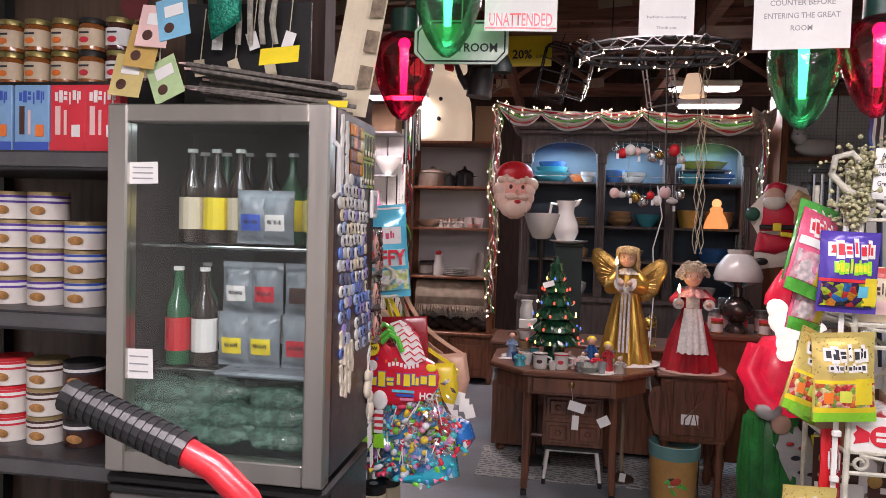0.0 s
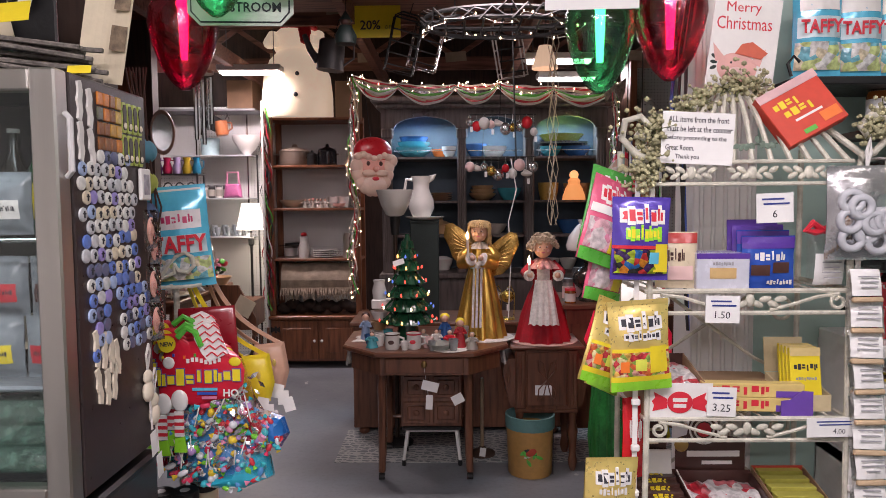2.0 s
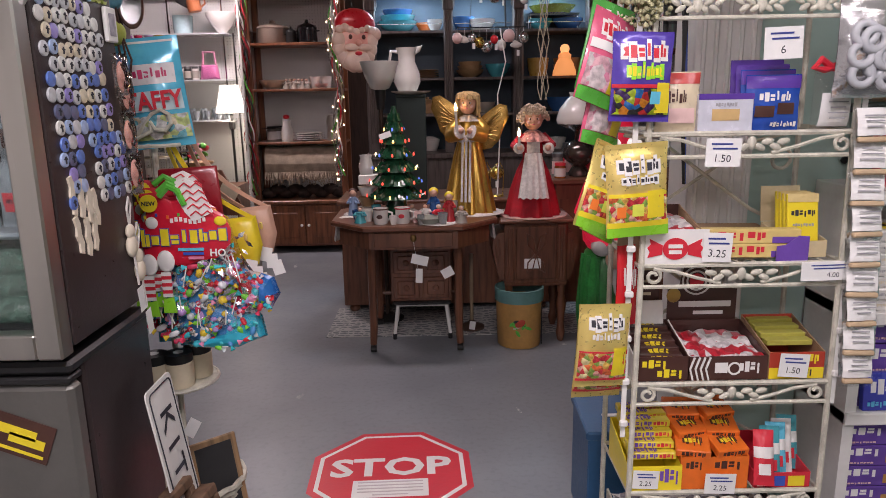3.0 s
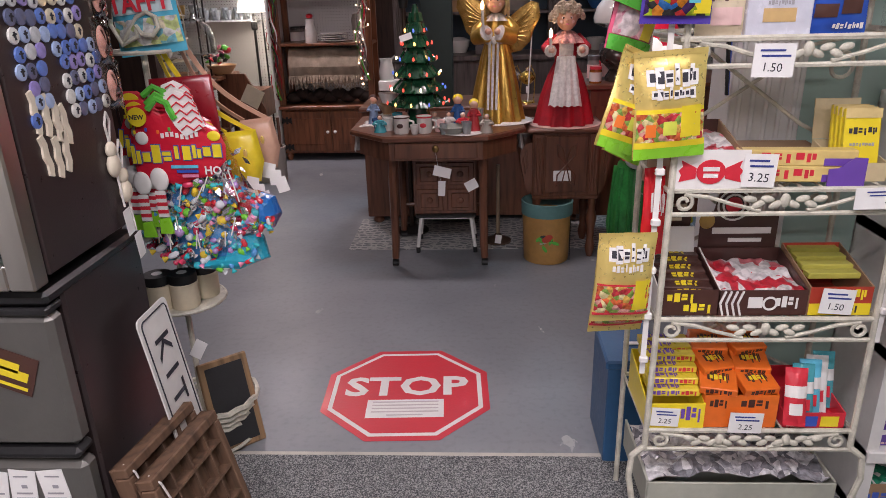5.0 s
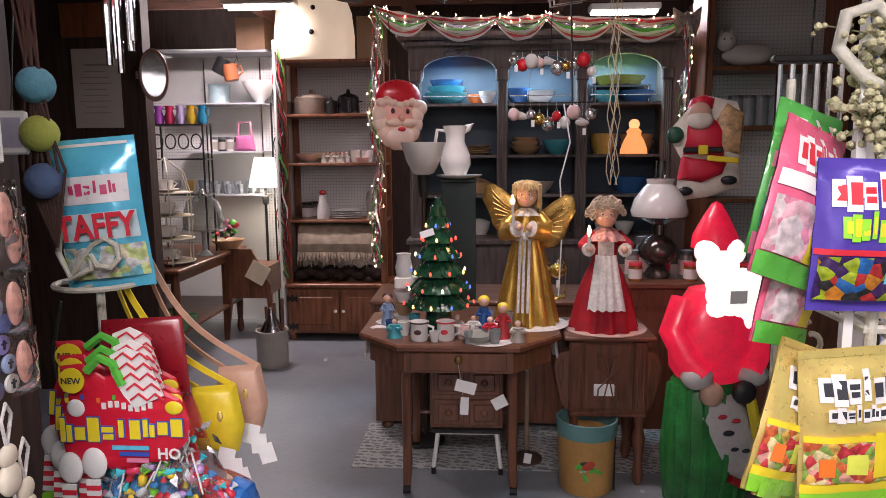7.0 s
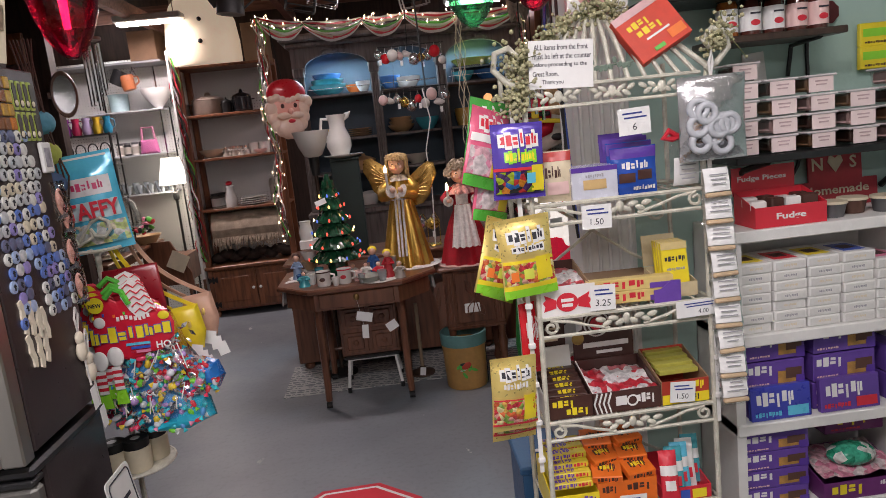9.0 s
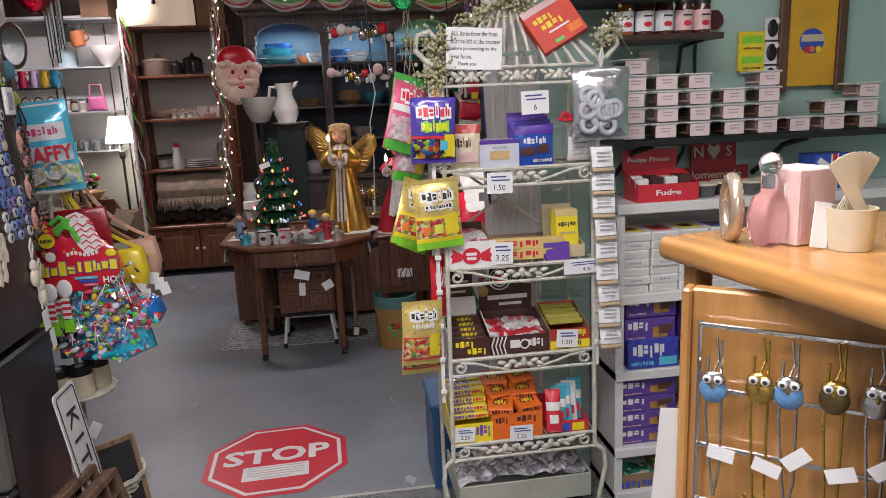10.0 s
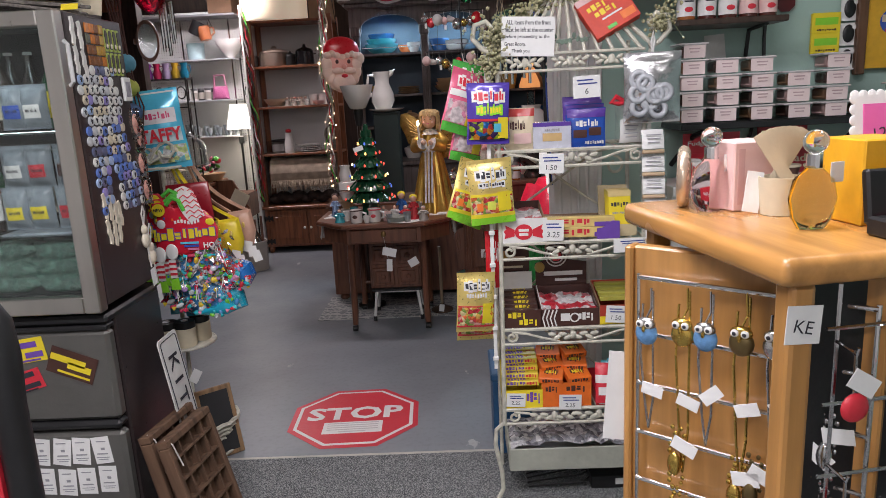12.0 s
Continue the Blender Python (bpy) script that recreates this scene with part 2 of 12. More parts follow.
RED = M("red_plastic", (0.62, 0.02, 0.03), 0.3, var=0.1, coat=0.3)
REDP = M("red_print", (0.66, 0.03, 0.05), 0.4, var=0.06, coat=0.2)
YELLOW = M("yellow_print", (0.85, 0.68, 0.03), 0.35, var=0.08, coat=0.2)
GREEN = M("green_print", (0.10, 0.50, 0.06), 0.3, var=0.1, coat=0.3)
LIME = M("lime_print", (0.28, 0.72, 0.04), 0.3, var=0.1, coat=0.3)
BLUE = M("blue_print", (0.04, 0.10, 0.48), 0.35, var=0.1, coat=0.2)
SKY = M("sky_blue_print", (0.12, 0.55, 0.75), 0.3, var=0.08, coat=0.3)
PURPLE = M("purple_print", (0.16, 0.07, 0.40), 0.35, var=0.12, coat=0.3)
VIOLET = M("deep_violet_print", (0.10, 0.04, 0.32), 0.32, var=0.1, coat=0.3)
ORANGE = M("orange_print", (0.86, 0.20, 0.03), 0.35, var=0.1, coat=0.3)
BROWN = M("brown_card", (0.075, 0.03, 0.022), 0.5, var=0.15)
CARD = M("brown_cardboard", (0.32, 0.2, 0.11), 0.75, var=0.12)
PINK = M("pink_print", (0.75, 0.22, 0.36), 0.4, var=0.1)
PALEPINK = M("pale_pink_card", (0.80, 0.55, 0.52), 0.5, var=0.08)
HOTPINK = M("hot_pink_card", (0.85, 0.16, 0.45), 0.5, var=0.04)
WHITEP = M("white_print", (0.80, 0.79, 0.76), 0.4, var=0.06, coat=0.2)
GOLDFOIL = M("gold_foil", (0.88, 0.68, 0.22), 0.3, 0.55, 0.08, 12, 0.25, 22)
SILVERFOIL = M("silver_foil", (0.72, 0.72, 0.74), 0.22, 0.9, 0.2, 14, 0.9, 26)
REDFOIL = M("red_glossy_film", (0.68, 0.02, 0.03), 0.2, 0.1, 0.15, 12, 0.4, 22, coat=0.6)
PURPLEFOIL = M("purple_glossy_film", (0.10, 0.06, 0.42), 0.2, 0.15, 0.15, 12, 0.4, 22, coat=0.6)
BLUEFOIL = M("turquoise_glossy_film", (0.10, 0.55, 0.78), 0.2, 0.1, 0.12, 12, 0.4, 22, coat=0.6)
GOLDCLOTH = M("gold_lame_cloth", (0.62, 0.38, 0.08), 0.32, 0.7, 0.3, 10, 0.5, 40)
REDCLOTH = M("red_velvet", (0.42, 0.008, 0.02), 0.75, var=0.35, scale=14)
LACE = M("white_lace", (0.72, 0.68, 0.64), 0.9, var=0.2, scale=60, bump=0.9, bscale=220)
FUR = M("cream_fleece", (0.50, 0.40, 0.30), 0.95, var=0.25, scale=14, bump=0.9, bscale=120)
WINGFOIL = M("bronze_gold_foil", (0.52, 0.32, 0.09), 0.3, 0.8, 0.35, 20, 0.5, 40)
GREYHAIR = M("silver_blond_hair", (0.56, 0.46, 0.34), 0.6, var=0.3, scale=40, bump=0.9, bscale=120)
HAIR = M("blond_hair", (0.55, 0.38, 0.17), 0.6, var=0.3, scale=40, bump=0.9, bscale=120)
SKIN = M("doll_skin", (0.66, 0.40, 0.29), 0.45, var=0.05, sub=0.1)
PORCELAIN = M("white_porcelain", (0.74, 0.72, 0.68), 0.18, var=0.05, coat=0.5, bump=0.03)
STONEWARE = M("tan_stoneware", (0.42, 0.26, 0.13), 0.35, var=0.2)
GREYSTONE = M("grey_stoneware", (0.42, 0.38, 0.33), 0.45, var=0.12)
TEALBOWL = M("teal_glaze", (0.06, 0.36, 0.42), 0.2, coat=0.5)
GREENBOWL = M("olive_glaze", (0.40, 0.46, 0.06), 0.25, coat=0.4)
BLUEBOWL = M("blue_glaze", (0.03, 0.12, 0.32), 0.2, coat=0.5)
YELLOWBOWL = M("mustard_glaze", (0.50, 0.33, 0.08), 0.3, coat=0.3)
PINKGLASS = clear("pink_glass", (1.0, 0.82, 0.83), 0.05, 1.12)
AMBERGLASS = clear("amber_scent", (1.0, 0.84, 0.42), 0.05, 1.12)
GLASS = clear("clear_glass")
PANE = film_sheet("cooler_pane", (0.93, 0.97, 0.96), 0.15, 0.02)
FILM = film_sheet("clear_film", (0.97, 0.97, 0.97), 0.3, 0.12)
TREEGREEN = M("dark_green_ceramic", (0.012, 0.075, 0.035), 0.22, var=0.4, scale=30, coat=0.5, bump=0.6, bscale=60)
DARKGREEN = M("dark_green_board", (0.012, 0.025, 0.022), 0.55)
BLOWMOLD = M("glowing_warm_white_plastic", (0.78, 0.66, 0.48), 0.42, var=0.1, sub=0.3)
# a dim peach glow put into the plastic evens out the snowman
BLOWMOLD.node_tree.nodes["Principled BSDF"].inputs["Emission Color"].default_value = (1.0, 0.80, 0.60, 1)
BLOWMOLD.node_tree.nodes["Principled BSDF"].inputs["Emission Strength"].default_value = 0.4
MOSS = M("dried_blossom", (0.46, 0.44, 0.26), 0.9, var=0.4, scale=60)
BLUEMET = M("blue_enamel", (0.03, 0.11, 0.24), 0.4, var=0.15)
GALV = M("galvanised_grey", (0.16, 0.16, 0.165), 0.5, 0.6, 0.2)
BULB_GLOW = glow("fairy_bulb_glow", (1.0, 0.66, 0.42), 11)
FLAME = glow("flame_bulb_glow", (1.0, 0.62, 0.25), 30)
SHADE_GLOW = glow("lit_lamp_shade", (1.0, 0.93, 0.82), 2.2)
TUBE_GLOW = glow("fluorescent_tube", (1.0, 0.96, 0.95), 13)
REDGLASS = film_sheet("red_clear_plastic", (0.92, 0.10, 0.2), 0.3, 0.06)
GREENGLASS = film_sheet("green_clear_plastic", (0.36, 0.9, 0.55), 0.3, 0.06)
RED_GLOW = glow("red_stick_glow", (1.0, 0.05, 0.25), 5)
GREEN_GLOW = glow("green_stick_glow", (0.05, 1.0, 0.5), 4)
GUMMY = candy("gummy_bears", [(0.7, 0.15, 0.05), (0.75, 0.45, 0.1), (0.6, 0.05, 0.06), (0.7, 0.6, 0.3), (0.25, 0.4, 0.08), (0.72, 0.35, 0.28)], 75)
DARKGUMMY = candy("dark_gummies", [(0.05, 0.02, 0.1), (0.4, 0.03, 0.03), (0.02, 0.12, 0.35), (0.3, 0.4, 0.02), (0.03, 0.03, 0.03), (0.55, 0.2, 0.02)], 60)
TOYMIX = candy("wrapped_lollies", [(0.7, 0.7, 0.72), (0.55, 0.45, 0.68), (0.1, 0.5, 0.65), (0.7, 0.1, 0.2), (0.2, 0.6, 0.15), (0.8, 0.6, 0.1), (0.65, 0.5, 0.6)], 38, 0.15)
TAFFYMIX = candy("salt_water_taffy", [(0.7, 0.72, 0.7), (0.75, 0.75, 0.72), (0.2, 0.55, 0.65), (0.6, 0.72, 0.3), (0.78, 0.7, 0.5)], 45, 0.2)
MINTS = candy("silver_wrapped_mints", [(0.6, 0.6, 0.62), (0.75, 0.75, 0.76), (0.35, 0.35, 0.38), (0.2, 0.2, 0.22)], 45, 0.15)
GREENWRAP = candy("green_wrapped_candies", [(0.02, 0.25, 0.14), (0.05, 0.4, 0.25), (0.6, 0.65, 0.6)], 40, 0.2)
PINKWRAP = candy("pink_wrapped_candies", [(0.7, 0.25, 0.35), (0.78, 0.45, 0.5), (0.7, 0.6, 0.6)], 40, 0.2)
REDWRAP = candy("red_white_wrappers", [(0.6, 0.03, 0.05), (0.75, 0.7, 0.7), (0.7, 0.2, 0.22), (0.8, 0.78, 0.76)], 34, 0.3)
FUDGE = M("chocolate_brown", (0.10, 0.045, 0.03), 0.6, var=0.3)
LABELPINK = M("pale_pink_label", (0.80, 0.66, 0.64), 0.6, var=0.04)
RIBBON = candy("striped_ribbon_mesh", [(0.8, 0.78, 0.74), (0.7, 0.1, 0.12), (0.8, 0.77, 0.72), (0.15, 0.5, 0.22), (0.78, 0.7, 0.6)], 40, 0.3)


def island_mix(name, colours, rough=0.2):
    """Loose sweets: each piece of the mesh takes one of the colours."""
    m, t, p = nodes_of(name)
    g = t.nodes.new("ShaderNodeNewGeometry")
    r = t.nodes.new("ShaderNodeValToRGB")
    r.color_ramp.interpolation = "CONSTANT"
    e = r.color_ramp.elements
    while len(e) < len(colours):
        e.new(0.5)
    for i, (el, c) in enumerate(zip(e, colours)):
        el.position, el.color = i / len(colours), (*c, 1)
    link(t, g.outputs["Random Per Island"], r.inputs["Fac"])
    link(t, r.outputs["Color"], p.inputs["Base Color"])
    p.inputs["Roughness"].default_value = rough
    p.inputs["Coat Weight"].default_value = 0.5
    return m


SWEETS = island_mix("loose_lollies", [(0.72, 0.74, 0.78), (0.48, 0.3, 0.62), (0.04, 0.52, 0.62), (0.72, 0.05, 0.12), (0.2, 0.66, 0.06), (0.82, 0.6, 0.05), (0.04, 0.55, 0.6), (0.78, 0.3, 0.45), (0.08, 0.3, 0.62), (0.7, 0.75, 0.78), (0.66, 0.04, 0.06)])

# ---- mesh tools ----
def box(c, s, bev=0.0, bm=None, m=None, seg=1):
    bm = bm or bmesh.new()
    r = bmesh.ops.create_cube(bm, size=1.0)
    vs = r["verts"]
    bmesh.ops.scale(bm, vec=Vector(s), verts=vs)
    if bev:
        es = list({e for v in vs for e in v.link_edges})
        r2 = bmesh.ops.bevel(bm, geom=es, offset=bev, segments=seg, affect="EDGES", profile=0.5)
        vs = list({v for v in r2["verts"]} | {v for v in vs if v.is_valid})
    bmesh.ops.transform(bm, matrix=Matrix.Translation(c) @ (m or Matrix()), verts=vs)
    return bm


def slab(x0, y0, z0, x1, y1, z1, bev=0.0, bm=None):
    return box(((x0 + x1) / 2, (y0 + y1) / 2, (z0 + z1) / 2), (abs(x1 - x0), abs(y1 - y0), abs(z1 - z0)), bev, bm)


def lathe(profile, seg=24, c=(0, 0, 0), bm=None, m=None, close=False):
    """Turns (radius, z) pairs round the upright axis."""
    bm = bm or bmesh.new()
    m = Matrix.Translation(c) @ (m or Matrix())
    rings = []
    for r, z in profile:
        if r < 1e-5:
            rings.append([bm.verts.new(m @ Vector((0, 0, z)))])
        else:
            rings.append([bm.verts.new(m @ Vector((r * math.cos(k * math.tau / seg), r * math.sin(k * math.tau / seg), z))) for k in range(seg)])
    if close:
        rings.append(rings[0])
    for a, b in zip(rings, rings[1:]):
        for k in range(seg):
            q = (k + 1) % seg
            f = [a[k % len(a)], a[q % len(a)], b[q % len(b)], b[k % len(b)]]
            f = list(dict.fromkeys(f))
            if len(f) > 2:
                bm.faces.new(f)
    return bm


def tube(pts, r, seg=8, bm=None, closed=False, taper=None):
    bm = bm or bmesh.new()
    pts = [Vector(p) for p in pts]
    n, rings, up = len(pts), [], None
    for i, p in enumerate(pts):
        a = pts[(i - 1) % n] if closed or i else p
        b = pts[(i + 1) % n] if closed or i < n - 1 else p
        d = (b - a).normalized()
        if up is None:
            up = d.orthogonal().normalized()
        up = (up - d * up.dot(d))
        up = up.normalized() if up.length > 1e-6 else d.orthogonal().normalized()
        s = d.cross(up)
        rr = r * (taper(i / max(1, n - 1)) if taper else 1)
        rings.append([bm.verts.new(p + (up * math.cos(k * math.tau / seg) + s * math.sin(k * math.tau / seg)) * rr) for k in range(seg)])
    pairs = list(zip(rings, rings[1:])) + ([(rings[-1], rings[0])] if closed else [])
    for a, b in pairs:
        for k in range(seg):
            bm.faces.new((a[k], a[(k + 1) % seg], b[(k + 1) % seg], b[k]))
    if not closed:
        bm.faces.new(rings[0][::-1])
        bm.faces.new(rings[-1])
    return bm


def rod(a, b, r, seg=8, bm=None):
    return tube([a, b], r, seg, bm)


def ball(c, r, s=(1, 1, 1), bm=None, u=16, v=10, m=None):
    bm = bm or bmesh.new()
    res = bmesh.ops.create_uvsphere(bm, u_segments=u, v_segments=v, radius=r)
    bmesh.ops.transform(bm, matrix=Matrix.Translation(c) @ (m or Matrix()) @ Matrix.Diagonal((*s, 1)), verts=res["verts"])
    return bm


def prism(poly, d, bm=None, m=None):
    """A flat outline of (x, z) pairs with depth d along y, front at y = 0."""
    bm = bm or bmesh.new()
    m = m or Matrix()
    f = [bm.verts.new(m @ Vector((x, 0, z))) for x, z in poly]
    b = [bm.verts.new(m @ Vector((x, d, z))) for x, z in poly]
    bm.faces.new(f)
    bm.faces.new(b[::-1])
    n = len(poly)
    for i in range(n):
        j = (i + 1) % n
        bm.faces.new((f[j], f[i], b[i], b[j]))
    return bm


def sheet(fn, nu, nv, bm=None, thick=0.0):
    """A grid surface through fn(u, v); with thick a closed second side behind it."""
    bm = bm or bmesh.new()
    g = [[bm.verts.new(fn(i / nu, j / nv)) for i in range(nu + 1)] for j in range(nv + 1)]
    fs = [bm.faces.new((g[j][i], g[j][i + 1], g[j + 1][i + 1], g[j + 1][i])) for j in range(nv) for i in range(nu)]
    if thick:
        bmesh.ops.recalc_face_normals(bm, faces=bm.faces)
        bmesh.ops.solidify(bm, geom=bm.faces[:], thickness=thick)
    return bm


def part(name, bm, material, parent=None, label="", smooth=None):
    me = bpy.data.meshes.new(name)
    bmesh.ops.recalc_face_normals(bm, faces=bm.faces)
    bm.to_mesh(me)
    bm.free()
    me.materials.append(material)
    ob = new(name, me)
    ob.parent = parent
    if smooth:
        me.polygons.foreach_set("use_smooth", [True] * len(me.polygons))
        me.set_sharp_from_angle(angle=radians(smooth))
    return tagged(ob, label)


def thing(name, loc, label, category, rz=0.0, group="", kind="", rx=0.0, ry=0.0):
    ob = new(name)
    ob.empty_display_size = 0.05
    ob.matrix_basis = pose(*loc, rx, ry, rz)
    return tagged(ob, label, category, group, kind)


def solo(name, bm, material, label, category, loc=(0, 0, 0), rz=0.0, group="", kind="", smooth=None, rx=0.0, ry=0.0):
    ob = part(name, bm, material, None, label, smooth)
    ob.matrix_basis = pose(*loc, rx, ry, rz)
    return tagged(ob, label, category, group, kind)


def words(text, h, w=None, depth=0.0006, bold=0.0, m=None, align="CENTER"):
    """Built-in-font letters as a mesh in the xz plane facing -y, centred; scaled to width w if given."""
    cu = bpy.data.curves.new("letters", "FONT")
    cu.body, cu.size, cu.extrude, cu.offset, cu.align_x, cu.align_y, cu.resolution_u = text, 1.0, 0.0, bold, align, "CENTER", 2
    ob = bpy.data.objects.new("letters", cu)
    scene.collection.objects.link(ob)
    dg = bpy.context.evaluated_depsgraph_get()
    me = bpy.data.meshes.new_from_object(ob.evaluated_get(dg))
    bpy.data.objects.remove(ob)
    bpy.data.curves.remove(cu)
    bm = bmesh.new()
    bm.from_mesh(me)
    bpy.data.meshes.remove(me)
    xs, ys = [v.co.x for v in bm.verts], [v.co.y for v in bm.verts]
    k = h / max(1e-6, max(ys) - min(ys))
    kx = w / max(1e-6, max(xs) - min(xs)) if w else k
    cx, cy = (max(xs) + min(xs)) / 2, (max(ys) + min(ys)) / 2
    for v in bm.verts:
        v.co = Vector(((v.co.x - cx) * kx, 0, (v.co.y - cy) * k))
    if m:
        bmesh.ops.transform(bm, matrix=m, verts=bm.verts)
    return bm


def at(x, y, z, rx=0, ry=0, rz=0):
    return pose(x, y, z, rx, ry, rz)


def bars(rows, m=None, depth=0.0008):
    """Unreadable print as plain bars: (x, z, length, height) in the xz plane."""
    bm = bmesh.new()
    for x, z, ln, h in rows:
        box((x, 0, z), (ln, depth, h), bm=bm)
    if m:
        bmesh.ops.transform(bm, matrix=m, verts=bm.verts)
    return bm


def lines_of(w, n, pitch, h, rng, x0=None):
    out = []
    for i in range(n):
        ln = w * rng.uniform(0.6, 1.0)
        out.append((0 if x0 is None else x0 + ln / 2, -(i - (n - 1) / 2) * pitch, ln, h))
    return out


rng = random.Random(7)


def multi(name, pieces, label, category, loc=(0, 0, 0), rz=0.0, group="", smooth=40, scale=None):
    """One mesh out of several shapes with their own materials."""
    me = bpy.data.meshes.new(name)
    out = bmesh.new()
    for i, (bm, material) in enumerate(pieces):
        bmesh.ops.recalc_face_normals(bm, faces=bm.faces)
        for f in bm.faces:
            f.material_index = i
            f.smooth = True
        tmp = bpy.data.meshes.new("tmp")
        bm.to_mesh(tmp)
        bm.free()
        me.materials.append(material)
        out.from_mesh(tmp)
        bpy.data.meshes.remove(tmp)
    out.to_mesh(me)
    out.free()
    me.set_sharp_from_angle(angle=radians(smooth))
    ob = new(name, me)
    ob.matrix_basis = pose(*loc, 0, 0, rz)
    return tagged(ob, label, category, group)


def price_tag(parent, x, y, z, w=0.04, h=0.025, tilt=0.0, rz=0.0, drop=0.02):
    t = part("price_tag", box((0, 0, 0), (w, 0.001, h), m=pose(0, 0, 0, 0, tilt, rz)), PAPER, parent, "small white paper price tag")
    t.location = (x, y, z)
    return t


def pouch_surface(w, h, bulge, seed=0, crimp=0.06):
    """Front of a filled bag that hangs from its top edge: fn(u, v, lift), v = 0 at the top."""
    def fn(u, v, lift=0.0):
        e = max(0.0, min(1.0, (v - crimp) / (1 - 2 * crimp)))
        b = (max(0.0, math.sin(math.pi * u)) ** 0.55) * (math.sin(math.pi * e) ** 0.5)
        wr = noise.noise(Vector((u * 5 + seed, v * 7, seed * 1.7))) * 0.10 + noise.noise(Vector((u * 14 + seed, v * 3, 3.1))) * 0.04
        pinch = 1 - 0.03 * math.sin(math.pi * e)
        return Vector(((u - 0.5) * w * pinch, -bulge * b * (1 + wr) - lift - 0.002 * wr * 10, -h * v))
    return fn


# plain blocks, as shares of a cell, that stand for the marks of a printed logo
STROKES = (
    ((0, 0, 1, 1),),
    ((0.06, 0.28, 0.94, 1),),
    ((0, 0, 0.42, 1), (0.56, 0.3, 1, 1)),
    ((0.04, 0.22, 0.96, 1),),
    ((0.28, 0, 0.72, 1),),
    ((0, 0.28, 1, 0.58), (0.1, 0.7, 1, 1)),
)


def logo_cells(a0, b0, a1, b1, nm):
    """The rectangles of a printed zone: the zone itself, or a row of plain strokes for a logo."""
    marks = {"logo_bar": 0.0, "logo_shape": 0.0, "logo_outline": 0.13, "print_bar": 0.0, "print_outline": 0.13}
    if nm not in marks or a1 - a0 < 0.2:
        return [(a0, b0, a1, b1)]
    n = (6 if a1 - a0 > 0.5 else 4) if nm.startswith("logo") else 8
    w, hh, pad, out = (a1 - a0) / n, b1 - b0, marks[nm], []
    for j in range(n):
        drop = 0.08 * ((j * 5) % 3 - 1)
        for x0, y0, x1, y1 in STROKES[(j * 5 + 1) % 6]:
            x0, y0, x1, y1 = x0 - pad, y0 - pad, x1 + pad, y1 + pad
            out.append((a0 + w * (j + 0.1 + x0 * 0.8), b0 + hh * (y0 + drop), a0 + w * (j + 0.1 + x1 * 0.8), b0 + hh * (y1 + drop)))
    return out


def pouch(name, w, h, bulge, body, zones, label, category, loc, rz=0.0, group="", rx=0.0, ry=0.0, seed=0):
    """A filled bag: crimped ends, bulging body, printed zones (u0, v0, u1, v1, material, part name)."""
    t = thing(name, loc, label, category, rz, group, "", rx, ry)
    fn = pouch_surface(w, h, bulge, seed)
    bm = sheet(lambda u, v: fn(u, v), 14, 18)
    sheet(lambda u, v: Vector((fn(u, v).x, max(-fn(u, v).y * 0.6 + 0.001, fn(u, v).y + 0.002), fn(u, v).z)), 14, 18, bm)
    part("bag", bm, body, t, smooth=60)
    for i, (a0, b0, a1, b1, m, nm) in enumerate(zones):
        b2 = bmesh.new()
        for u0, v0, u1, v1 in logo_cells(a0, b0, a1, b1, nm):
            u0, v0, u1, v1 = (max(0.0, min(1.0, q)) for q in (u0, v0, u1, v1))
            nu, nv = max(1, int(14 * (u1 - u0))), max(1, int(18 * (v1 - v0)))
            sheet(lambda u, v: fn(u0 + (u1 - u0) * u, v0 + (v1 - v0) * v, 0.0012 + 0.0004 * min(i, 12)), nu, nv, b2)
        part(nm, b2, m, t, smooth=60)
    return t


def puff(outline, bulge, back=0.6, y0=0.0):
    """A stuffed shape from an outline of (x, z) pairs."""
    bm = bmesh.new()
    cx = sum(p[0] for p in outline) / len(outline)
    cz = sum(p[1] for p in outline) / len(outline)
    for s in (-1, back):
        rings = []
        for k in (1, 0.93, 0.8, 0.6, 0.35):
            y = s * bulge * math.sqrt(max(0, 1 - k * k))
            rings.append([bm.verts.new((cx + (x - cx) * k, y0 + y, cz + (z - cz) * k)) for x, z in outline])
        c = bm.verts.new((cx, y0 + s * bulge, cz))
        n = len(outline)
        for a, b in zip(rings, rings[1:]):
            for i in range(n):
                bm.faces.new((a[i], a[(i + 1) % n], b[(i + 1) % n], b[i]))
        for i in range(n):
            bm.faces.new((rings[-1][i], rings[-1][(i + 1) % n], c))
    bmesh.ops.remove_doubles(bm, verts=bm.verts, dist=0.0004)
    return bm


